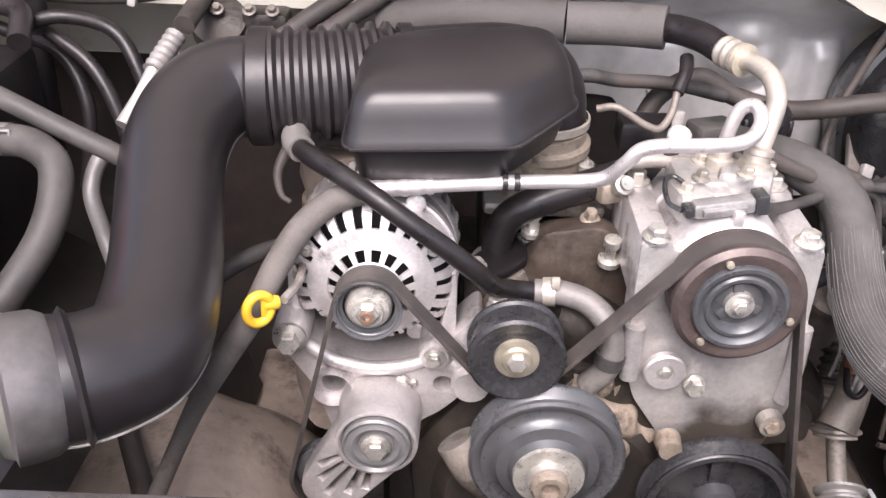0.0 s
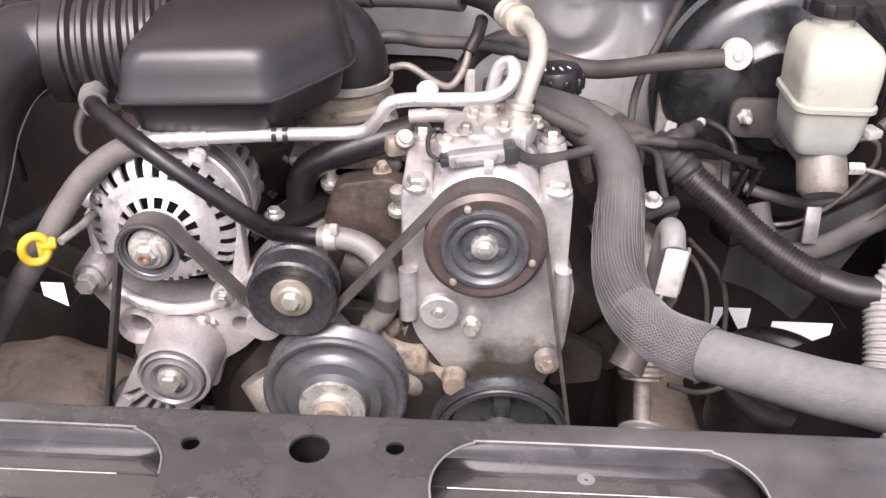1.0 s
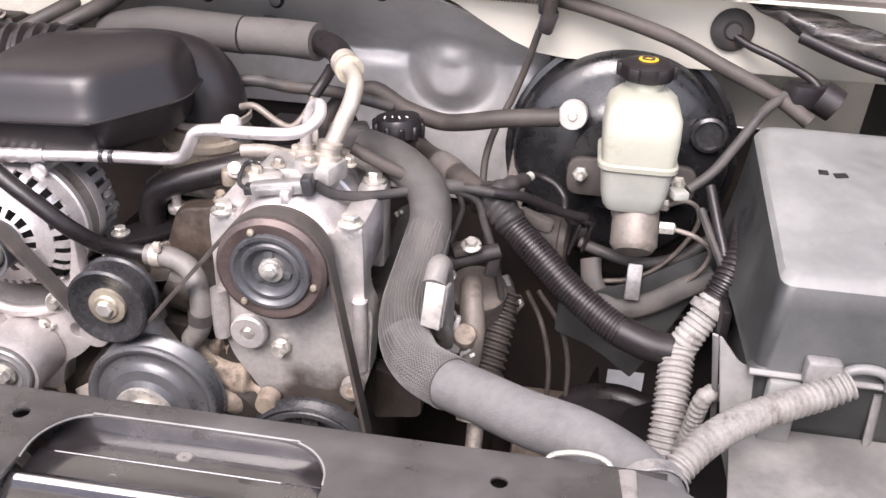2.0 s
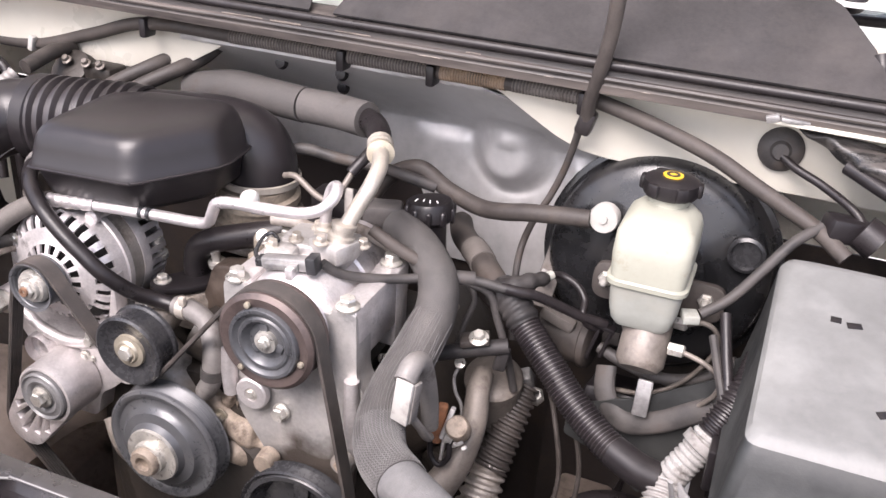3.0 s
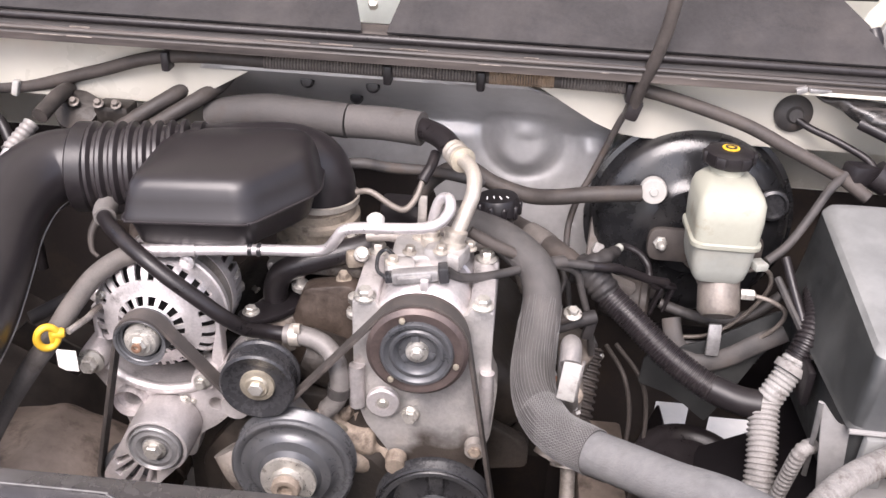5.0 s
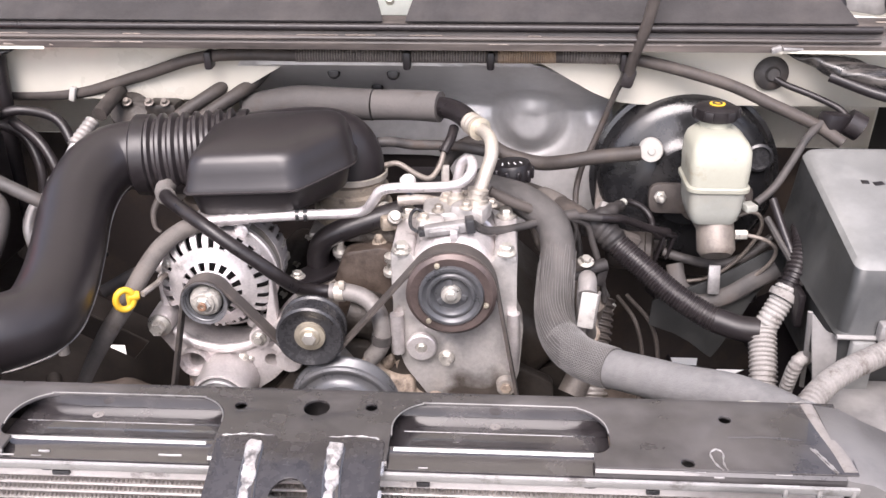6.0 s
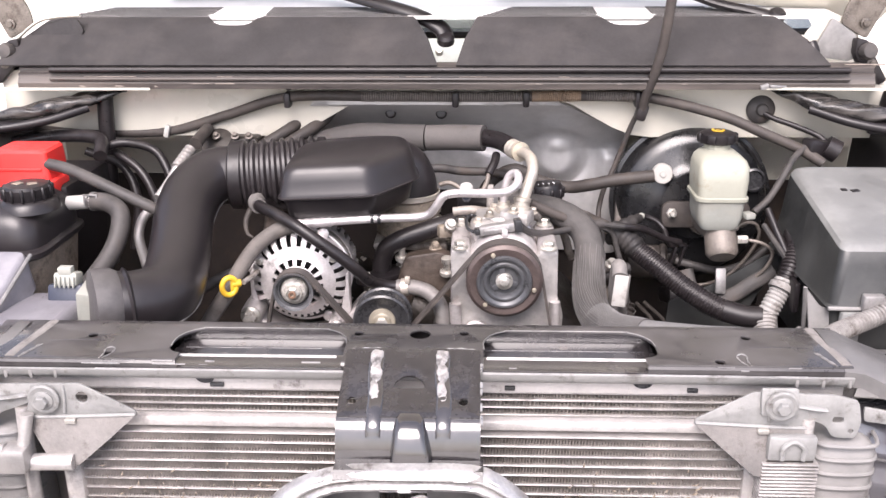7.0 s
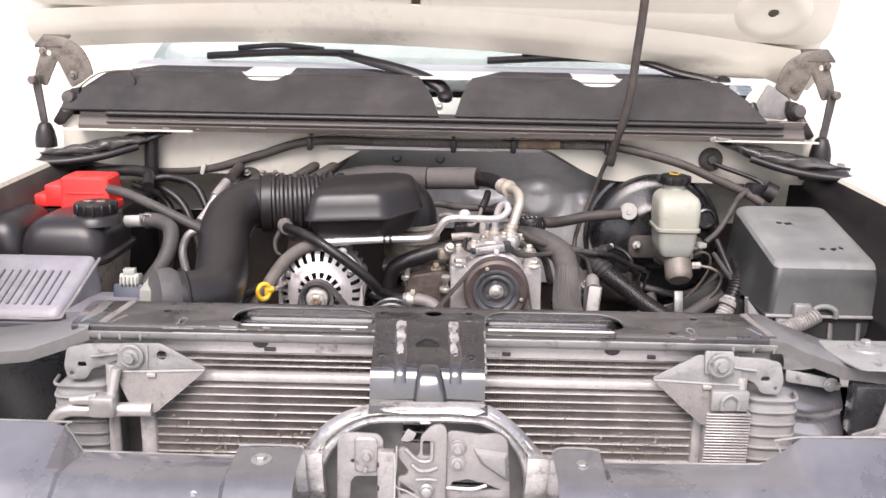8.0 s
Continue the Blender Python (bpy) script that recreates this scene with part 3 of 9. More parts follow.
# inner fenders, aprons and frame
for s in (-1, 1):
    prof = [(0.795, 1.285), (0.775, 1.255), (0.765, 1.05), (0.72, 0.92), (0.58, 0.84), (0.47, 0.78), (0.43, 0.64)]
    bm = bmesh.new()
    rows = []
    for i in range(13):
        y = 0.30 + 0.83 * i / 12
        lift = 0.03 * math.sin(math.pi * i / 12)
        rows.append([bm.verts.new((s * x, y, z + (lift if z < 1.0 else 0) - 0.025 * (1 - i / 12) * (z > 1.2))) for x, z in prof])
    for k, (a, b) in enumerate(zip(rows, rows[1:])):
        for i in range(len(prof) - 1):
            if k in ((10,) if s < 0 else (9, 10, 11)) and i == 4 or (s > 0 and k == 11 and i == 5):
                continue
            bm.faces.new((a[i], a[i + 1], b[i + 1], b[i]))
    bmesh.ops.recalc_face_normals(bm, faces=bm.faces)
    bmesh.ops.solidify(bm, geom=list(bm.faces), thickness=0.004)
    # left side takes a dark colour for the shadow behind the pan
    part("inner_fender", bm, "brown_hose" if s < 0 else "plastic", body, "dusty inner fender with gaps to the wheel, left one coloured dark for shade", angle=75)
    # outer fender skin
    prof = [(0.79, 1.275), (0.80, 1.293), (0.83, 1.300), (0.90, 1.296), (0.96, 1.270), (0.995, 1.20), (1.005, 1.05), (1.0, 0.72)]
    bm = bmesh.new()
    rows = []
    for i in range(15):
        y = 0.12 + 1.35 * i / 14
        drop = 0.045 * (1 - i / 14) ** 2
        pull = 0.05 * max(0.0, 1 - i / 3) ** 2
        rows.append([bm.verts.new((s * (x - pull * (x - 0.7) * 3), y, z - drop)) for x, z in prof])
    for a, b in zip(rows, rows[1:]):
        for i in range(len(prof) - 1):
            bm.faces.new((a[i], a[i + 1], b[i + 1], b[i]))
    bmesh.ops.recalc_face_normals(bm, faces=bm.faces)
    bmesh.ops.solidify(bm, geom=list(bm.faces), thickness=0.004)
    part("fender", bm, "cream", body)
    part("frame_rail", box((s * 0.40, 0.75, 0.56), (0.09, 1.3, 0.15), 0.01), "brown", body)
    part("wheel_tyre", lathe([(0.10, -0.11), (0.33, -0.12), (0.375, -0.09), (0.38, 0), (0.375, 0.09), (0.33, 0.12), (0.10, 0.11)], (s * 0.84, 0.80, 0.385), (1, 0, 0), 40), "rubber", body)
    part("door_skin", box((s * 0.97, 2.35, 0.95), (0.06, 1.75, 0.75), 0.03), "cream", body)
part("crossmember", box((0, 0.62, 0.50), (0.9, 0.16, 0.09), 0.015), "brown", body)
part("crossmember", box((0, 1.0, 0.42), (1.1, 0.2, 0.06), 0.015), "brown", body)
# unseen filler on the camera's sight line, covers a gap to bright ground
part("crossmember", box((0.2, 1.30, 0.30), (0.9, 0.26, 0.06), 0.015), "brown", body)
# unseen plate, added to stop ground light rising into the bay
part("under_tray", box((0, 0.72, 0.34), (0.86, 1.25, 0.012), 0.004), "block", body, "unseen dark plate added under the engine to keep light out")
part("steering_rack", tube([(-0.5, 0.78, 0.60), (0.5, 0.78, 0.60)], 0.028), "block", body)
part("cabin_floor", box((0, 2.45, 0.62), (1.7, 1.5, 0.06), 0.01), "inside", body)
# dash and seats are invented pale so the glass looks bright with sky
part("dashboard", box((0, 1.85, 1.28), (1.5, 0.5, 0.22), 0.06), "dash", body)
part("seat_bench", merge(box((0, 2.55, 0.95), (1.4, 0.5, 0.25), 0.06), box((0, 2.85, 1.25), (1.4, 0.18, 0.6), 0.06, (-12, 0, 0))), "dash", body)
part("cabin_roof", box((0, 2.55, 1.88), (1.45, 1.15, 0.05), 0.02), "cream", body)
part("cabin_rear", box((0, 3.15, 1.25), (1.5, 0.05, 1.25), 0.02), "cream", body)

# windscreen behind the cowl
screen = thing("windscreen", (0, 1.35, 1.42), "greenish laminated windscreen glass behind the cowl", "windscreen")
bm = bmesh.new()
rows = []
for j in range(9):
    v = j / 8
    rows.append([bm.verts.new((0.74 * (1 - 0.12 * v) * (i / 8 - 1), 1.24 + 0.72 * v + 0.06 * (i / 8 - 1) ** 2, 1.41 + 0.46 * v)) for i in range(17)])
for a, b in zip(rows, rows[1:]):
    for i in range(16):
        bm.faces.new((a[i], a[i + 1], b[i + 1], b[i]))
bmesh.ops.solidify(bm, geom=list(bm.faces), thickness=0.005)
pane = part("pane", bm, "glass", screen)
pane.visible_shadow = False
part("lower_seal", tube([(-0.735, 1.298, 1.412), (-0.4, 1.254, 1.412), (0, 1.238, 1.412), (0.4, 1.254, 1.412), (0.735, 1.298, 1.412)], 0.007, 10, 8), "rubber", screen, "black rubber glass seal")

# ---------------------------------------------------------------- cowl: lip, seal and the two vented panels
cowl = thing("cowl_lip", (0, 1.0, 1.345), "long black cowl lip with worn paint and a rubber seal", "cowl")
part("lip", section([(0.999, 1.346), (0.997, 1.356), (1.004, 1.366), (1.004, 1.372), (1.012, 1.374), (1.012, 1.381), (1.02, 1.386), (1.05, 1.386)], -0.76, 0.745, 0.003), "streak", cowl)
part("seal", tube([(-0.70, 1.001, 1.379), (0.70, 1.001, 1.379)], 0.0055, 10, 20), "rubber", cowl)
part("seal", tube([(-0.70, 0.997, 1.364), (0.70, 0.997, 1.364)], 0.0035, 8, 20), "streak", cowl)
rnd = random.Random(11)
for k in range(34):
    x, l = rnd.uniform(-0.70, 0.70), rnd.uniform(0.012, 0.07)
    y, z = ((1.0045, 1.3665), (1.0125, 1.3745), (1.0205, 1.3862), (0.9985, 1.3555), (1.006, 1.3735))[k % 5]
    part("worn_patch", tube([(x, y, z), (x + l * 0.5, y - 0.0004, z + 0.0003), (x + l, y, z)], rnd.uniform(0.0010, 0.0022), 6, 3, flat=0.6), "worn", cowl)
part("gutter", section([(1.02, 1.349), (1.085, 1.345)], -0.78, 0.77, 0.004), "cream", cowl)
part("end_strip", floor_plate(outline([Vector(p) for p in ((-0.810, 0.992), (-0.520, 0.996), (-0.600, 1.014), (-0.740, 1.030))], 0.004, 3), 1.344, 0.004), "cream", cowl, "bare cream metal strip")
part("end_strip", floor_plate(outline([Vector(p) for p in ((0.548, 0.996), (0.775, 0.990), (0.745, 1.034), (0.575, 1.018))], 0.004, 3), 1.346, 0.004), "cream", cowl, "bare cream metal strip")
for c, s, r in (((0.578, 1.000, 1.352), (0.030, 0.014, 0.005), (0, 4, 12)), ((0.556, 0.998, 1.352), (0.014, 0.010, 0.008), (10, -20, 0)), ((0.690, 1.008, 1.352), (0.060, 0.008, 0.003), (0, 0, -8))):
    part("strip_scrap", box(c, s, 0.001, r), "plate_grey", cowl)
for x, l in ((-0.56, 0.05), (-0.50, 0.03), (-0.63, 0.04)):
    part("strip_scrap", box((x, 1.003, 1.350), (l, 0.007, 0.003), 0.001, (0, 3, 9)), "worn", cowl)


def cowl_panel(x0, x1, crest0, crest1, notch, label):
    """A moulded black panel: a smooth slope up to a crest, then a flat ribbed top back to the windscreen."""
    t = thing("cowl_cover", ((x0 + x1) / 2, 1.01, 1.385), label, "cowl cover", "cowl covers")
    prof = [(1.006, 1.387), (1.012, 1.3905), (1.060, 1.424), (1.100, 1.4515), (1.110, 1.4580), (1.116, 1.4595), (1.118, 1.4560)]
    bm = bmesh.new()
    rows = []
    n = 60
    for i in range(n + 1):
        u = i / n
        row = []
        for y, z in prof:
            w = min(1.0, (y - 1.006) / 0.110)
            a, b = x0 + (crest0 - x0) * w ** 1.5, x1 + (crest1 - x1) * w ** 1.5
            x = a + (b - a) * u
            dip = 0.013 * max(0.0, 1 - ((x - notch) / 0.046) ** 4) * (w > 0.75)
            row.append(bm.verts.new((x, y - dip * 1.6, z - dip)))
        rows.append(row)
    for a, b in zip(rows, rows[1:]):
        for k in range(len(prof) - 1):
            bm.faces.new((a[k], a[k + 1], b[k + 1], b[k]))
    bmesh.ops.recalc_face_normals(bm, faces=bm.faces)
    bmesh.ops.solidify(bm, geom=list(bm.faces), thickness=0.003)
    part("panel", bm, "cowl", t)
    for k in range(9):
        y = 1.125 + 0.0130 * k
        for s0, s1 in ((crest0 + 0.008 * k, notch - 0.05), (notch + 0.05, crest1 - 0.012 * k)):
            if s1 - s0 > 0.03:
                part("slat", box(((s0 + s1) / 2, y, 1.4574 + 0.0785 * (y - 1.119)), (s1 - s0, 0.0074, 0.0014), 0.0003, segments=1), "cowl", t)
    # pale colour paints the glare at the notch
    part("notch_patch", loft([[(notch - 0.040, 1.088, 1.4270), (notch + 0.040, 1.088, 1.4270), (notch + 0.055, 1.140, 1.4560), (notch - 0.055, 1.140, 1.4560)],
                              [(notch - 0.040, 1.090, 1.4295), (notch + 0.040, 1.090, 1.4295), (notch + 0.055, 1.140, 1.4610), (notch - 0.055, 1.140, 1.4610)]]), "pale_strip", t, "patch in the panel's notch, painted pale for glare")
    return t


cowl_panel(-0.80, -0.012, -0.725, -0.060, -0.392, "black moulded cowl cover with fine ribs and a pale notch")
cowl_panel(0.022, 0.668, 0.060, 0.592, 0.332, "black moulded cowl cover with fine ribs and a pale notch")
part("end_cap", tube([(0.648, 1.06, 1.418), (0.652, 1.05, 1.404), (0.650, 1.045, 1.392)], 0.010, 10, 4), "rubber", cowl)
# the strip's paleness is overexposed light put into its colour
part("windscreen_base", section([(1.119, 1.4570), (1.24, 1.4665), (1.30, 1.476)], -0.72, 0.72, 0.003), "pale_strip", cowl, "strip under the glass, painted pale for blown-out light")


def wiper(pts, blade, label):
    t = thing("wiper_arm", pts[0], label, "wiper", "wipers")
    part("arm", tube(pts, lambda u: 0.018 * (1 - 0.35 * u), 12, 6, flat=0.6), "plastic", t)
    part("pivot_cap", lathe([(0.016, 0), (0.016, 0.012), (0.011, 0.017), (0, 0.018)], pts[0], (0, -0.5, 0.85), 18), "plastic", t)
    part("blade", tube(blade, 0.0085, 8, 6), "rubber", t)
    mid = Vector(blade[1])
    part("blade_bridge", tube([mid + Vector((-0.10, 0, 0.008)), mid + Vector((0, -0.004, 0.016)), mid + Vector((0.10, 0, 0.008))], 0.006, 8, 5), "plastic", t)
    part("splined_nut", lathe([(0.007, 0), (0.007, 0.01), (0, 0.012)], (pts[0][0] - 0.012, pts[0][1] - 0.012, pts[0][2] - 0.02), (0, -0.6, 0.8), 6), "steel", t)
    return t


wiper([(0.000, 1.125, 1.412), (-0.008, 1.135, 1.434), (-0.050, 1.150, 1.456), (-0.110, 1.170, 1.473), (-0.180, 1.20, 1.488), (-0.240, 1.235, 1.500)], [(-0.215, 1.262, 1.500), (-0.385, 1.275, 1.499), (-0.56, 1.285, 1.487)], "black windscreen wiper arm parked low behind the cowl")
wiper([(0.610, 1.150, 1.452), (0.575, 1.165, 1.462), (0.515, 1.18, 1.474), (0.470, 1.195, 1.488), (0.430, 1.215, 1.499)], [(0.450, 1.255, 1.498), (0.275, 1.268, 1.499), (0.095, 1.275, 1.489)], "black windscreen wiper arm parked low behind the cowl")

# ---------------------------------------------------------------- hood, propped open, and its hinges
hood = thing("hood", (0, 1.22, 1.50), "cream hood propped wide open above the engine", "hood")
HOOD = Matrix.Translation((-0.05, 1.215, 1.519)) @ Matrix.Rotation(radians(2.0), 4, "Y") @ Matrix.Rotation(radians(122), 4, "X")
bm = bmesh.new()
rows = []
for j in range(15):
    v = 1.15 * j / 14
    rows.append([bm.verts.new((0.905 * (1 - 0.06 * j / 14) * (i / 12 - 1), v - 0.055 * (i / 12 - 1) ** 2 * (1 - j / 14), -0.018 * (1 - (i / 12 - 1) ** 2) - 0.05 * (abs(i / 12 - 1) > 0.99))) for i in range(25)])
for a, b in zip(rows, rows[1:]):
    for i in range(24):
        bm.faces.new((a[i], a[i + 1], b[i + 1], b[i]))
bmesh.ops.recalc_face_normals(bm, faces=bm.faces)
bmesh.ops.solidify(bm, geom=list(bm.faces), thickness=0.004)
bmesh.ops.transform(bm, matrix=HOOD, verts=bm.verts)
part("outer_skin", bm, "cream", hood)
# inner frame with pressed openings
R = lambda x, y, w, h, r=0.05: outline([Vector((x - w, y - h)), Vector((x + w, y - h)), Vector((x + w, y + h)), Vector((x - w, y + h))], r, 6)
inner = plate(outline([Vector((-0.88, 0.075)), Vector((0.88, 0.075)), Vector((0.80, 1.12)), Vector((-0.80, 1.12))], 0.05, 6), 0.004, HOOD @ Matrix.Translation((0, 0, 0.022)),
              [R(-0.40, 0.66, 0.20, 0.20), R(0.40, 0.66, 0.20, 0.20), R(0, 0.66, 0.09, 0.20, 0.04), circle(-0.68, 0.150, 0.011), circle(0.74, 0.150, 0.011), R(-0.02, 0.135, 0.010, 0.013, 0.004), circle(0.70, 0.145, 0.004)], 0.002)
part("inner_panel", inner, "cream", hood, "cream pressed inner panel with holes")
rear = section([(0.0, -0.012), (0.004, 0.006), (0.014, 0.011), (0.052, 0.030), (0.066, 0.0325), (0.085, 0.031), (0.115, 0.0262)], -0.885, 0.885, 0.003, 24)
for v in rear.verts:
    v.co.y -= 0.055 * (v.co.x / 0.84) ** 2
bmesh.ops.transform(rear, matrix=HOOD, verts=rear.verts)
part("rear_flange", rear, "cream", hood)
for sx in (-0.68, 0.74):
    cup = lathe([(0.082, 0.0262), (0.072, 0.0290), (0.060, 0.0300), (0.046, 0.0285), (0.030, 0.0270), (0.012, 0.0268)], (0, 0, 0), (0, 0, 1), 30, close=False)
    bmesh.ops.scale(cup, vec=(1.0, 0.8, 1.0), verts=cup.verts)
    bmesh.ops.transform(cup, matrix=HOOD @ Matrix.Translation((sx, 0.150, 0)), verts=cup.verts)
    part("pressed_ring", cup, "cream", hood)


def hinge(s):
    t = thing("hood_pivot", (s * 0.775, 1.08, 1.33), "pale steel hood hinge with a dark link arm on the bulkhead", "hinge", "hood hinges")
    X = lambda a: s * a - (0.05 if s < 0 else 0.0)
    arm = [(0.752, 1.530), (0.800, 1.534), (0.804, 1.504), (0.820, 1.462), (0.824, 1.440), (0.800, 1.426), (0.786, 1.456), (0.772, 1.484), (0.760, 1.456), (0.746, 1.424), (0.698, 1.452), (0.704, 1.480), (0.718, 1.508)]
    part("upper_arm", front_plate(outline([Vector((X(a), z)) for a, z in arm], 0.008, 3), 1.066, 0.006, [circle(X(0.742), 1.450, 0.006, 12), circle(X(0.790), 1.497, 0.006, 12)], 0.0015), "hinge", t)
    part("arm_flange", box((X(0.788), 1.09, 1.521), (0.060, 0.055, 0.005), 0.002, (25, 0, 0)), "hinge", t)
    part("link", front_plate(outline([Vector((X(a), z)) for a, z in ((0.806, 1.446), (0.824, 1.443), (0.812, 1.345), (0.797, 1.348))], 0.005, 3), 1.050, 0.007, bevel=0.002), "rubber_dust", t)
    part("link_pin", lathe([(0.009, 0), (0.009, 0.02), (0.006, 0.023)], (X(0.817), 1.056, 1.442), (0, -1, 0), 16), "hinge", t)
    low = [(0.722, 1.428), (0.742, 1.425), (0.765, 1.385), (0.785, 1.355), (0.770, 1.345), (0.742, 1.372), (0.722, 1.400)]
    part("lower_bracket", front_plate(outline([Vector((X(a), z)) for a, z in low], 0.006, 3), 1.045, 0.03, bevel=0.002), "rubber", t)
    part("stop", lathe([(0.014, 0), (0.016, 0.012), (0.012, 0.022), (0, 0.024)], (X(0.740), 1.045, 1.405), (0, -1, 0.2), 16), "rubber_dust", t)
    part("rubber_foot", lathe([(0.022, 0), (0.022, 0.015), (0.019, 0.032), (0.013, 0.048), (0.007, 0.052)], (X(0.790), 1.02, 1.305), (0, 0, 1), 18), "rubber", t)
    for a, z in ((0.752, 1.384), (0.740, 1.452), (0.800, 1.500)):
        bolt(t, (X(a), 1.064 if z > 1.44 else 1.043, z), (0, -1, 0), 0.006, 0.006, "hinge")
    return t


hinge(-1), hinge(1)
for s in (-1, 1):
    t = thing("corner_seal", (s * 0.74, 0.99, 1.28), "crumpled black rubber seal in the bay's rear corner", "seal", "corner seals")
    bm = tube([(s * 0.58, 1.035, 1.340), (s * 0.64, 1.015, 1.325), (s * 0.71, 0.99, 1.312), (s * 0.78, 0.972, 1.306), (s * 0.83, 0.965, 1.300)], lambda u: 0.006 + 0.020 * math.sin(math.pi * min(1.0, u * 1.05)), 26, 16, flat=0.55)
    for v in bm.verts:
        d = noise.noise_vector(v.co * Vector((22, 60, 60)))
        v.co += d * 0.007
    part("crumpled_sheet", bm, "seal", t, angle=70)
    part("edge_roll", tube([(s * 0.64, 1.00, 1.312), (s * 0.70, 0.965, 1.296), (s * 0.77, 0.945, 1.286), (s * 0.84, 0.93, 1.284)], 0.008, 12, 8), "plastic", t)
    part("corner_apron", box((s * 0.80, 1.02, 1.285), (0.10, 0.16, 0.02), 0.008, (0, 0, s * -20)), "plastic", t)

for s in (-1, 1):
    t = thing("cowl_corner", (s * 0.70, 1.08, 1.36), "black cowl end piece beside an upright cream flange", "cowl corner", "cowl corners")
    if s > 0:
        part("end_piece", front_plate(outline([Vector((x, z)) for x, z in ((0.652, 1.395), (0.683, 1.462), (0.728, 1.432), (0.742, 1.40), (0.722, 1.385))], 0.006, 3), 1.066, 0.010, bevel=0.002), "wing", t, "grey upright end flap")
        part("cream_flange", front_plate(outline([Vector((x, z)) for x, z in ((0.630, 1.395), (0.645, 1.435), (0.676, 1.472), (0.705, 1.462), (0.735, 1.436), (0.748, 1.40))], 0.006, 3), 1.080, 0.006, bevel=0.002), "cream", t, "cream painted flange")
    else:
        part("end_piece", front_plate(outline([Vector(p) for p in ((-0.700, 1.460), (-0.736, 1.450), (-0.773, 1.424), (-0.799, 1.394), (-0.818, 1.345), (-0.700, 1.345), (-0.660, 1.440), (-0.670, 1.460))], 0.004, 3), 1.072, 0.006, bevel=0.001), "cowl", t)
        part("cream_flange", tube([(-0.665, 1.076, 1.466), (-0.703, 1.073, 1.464), (-0.740, 1.070, 1.456), (-0.778, 1.069, 1.429), (-0.805, 1.068, 1.398), (-0.824, 1.066, 1.345)], lambda u: 0.0065 - 0.002 * u, 8, 6, flat=0.5), "cream", t, "cream painted edge")

# ---------------------------------------------------------------- radiator support
sup = thing("radiator_support", (0, 0.34, 1.12), "satin black pressed steel radiator support beam", "radiator support")
SLOTS = [(-0.287, -0.088), (0.068, 0.262)]
HOLES = [(-0.386, 0.350), (0.369, 0.362), (-0.352, 0.304), (0.325, 0.300), (-0.0765, 0.362), (0.046, 0.365)]
holes = [circle(x, y, 0.0055, 12) for x, y in HOLES] + [circle(-0.005, 0.362, 0.012, 18)]
YF, YS = 0.291, 0.374


def quarter(cx, cy, r, a0, a1, n=8):
    return [Vector((cx + r * math.cos(radians(a0 + (a1 - a0) * k / n)), cy + r * math.sin(radians(a0 + (a1 - a0) * k / n)))) for k in range(n + 1)]


edge = [Vector((-0.50, YF)), Vector((SLOTS[0][0] + 0.016, YF)), *quarter(SLOTS[0][0] + 0.016, 0.325, 0.016, 270, 180, 5), *quarter(SLOTS[0][0] + 0.040, YS - 0.040, 0.040, 180, 90), *quarter(SLOTS[0][1] - 0.034, YS - 0.034, 0.034, 90, 0), Vector((SLOTS[0][1], YF)),
        Vector((SLOTS[1][0], YF)), *quarter(SLOTS[1][0] + 0.034, YS - 0.034, 0.034, 180, 90), *quarter(SLOTS[1][1] - 0.040, YS - 0.040, 0.040, 90, 0, 8), *quarter(SLOTS[1][1] - 0.016, 0.325, 0.016, 0, -90, 5), Vector((SLOTS[1][1] - 0.016, YF)),
        Vector((0.465, YF)), Vector((0.475, 0.391)), Vector((-0.51, 0.391))]
part("top_plate", floor_plate(edge, 1.169, 0.0035, holes, 0.001), "support", sup)
part("rear_flange", section([(0.391, 1.1705), (0.395, 1.166), (0.396, 1.125)], -0.505, 0.472, 0.003), "support", sup)
for a, b in ((-0.50, SLOTS[0][0] + 0.016), (SLOTS[0][1], SLOTS[1][0]), (SLOTS[1][1] - 0.016, 0.465)):
    part("front_flange", section([(0.291, 1.1705), (0.2885, 1.168), (0.2888, 1.161)], a, b, 0.003), "support", sup)
# pale plate colour stands in for sky reflected in a glossy flange
part("lower_flange", section([(0.287, 1.1625), (0.2885, 1.156), (0.294, 1.151), (0.303, 1.149), (0.310, 1.149)], -0.500, 0.465, 0.003), "pale_bracket", sup)
part("lower_plate", section([(0.312, 1.146), (0.3085, 1.143), (0.3085, 1.1275), (0.316, 1.1260)], -0.500, 0.465, 0.003), "fin_plate", sup, "dusty pale lower plate")
# pale tube paints the highlight along the front bend
part("bright_edge", tube([(-0.36, 0.2868, 1.1618), (0.35, 0.2868, 1.1618)], 0.0013, 8, 4), "plate_grey", sup, "lip painted bright as an edge highlight")
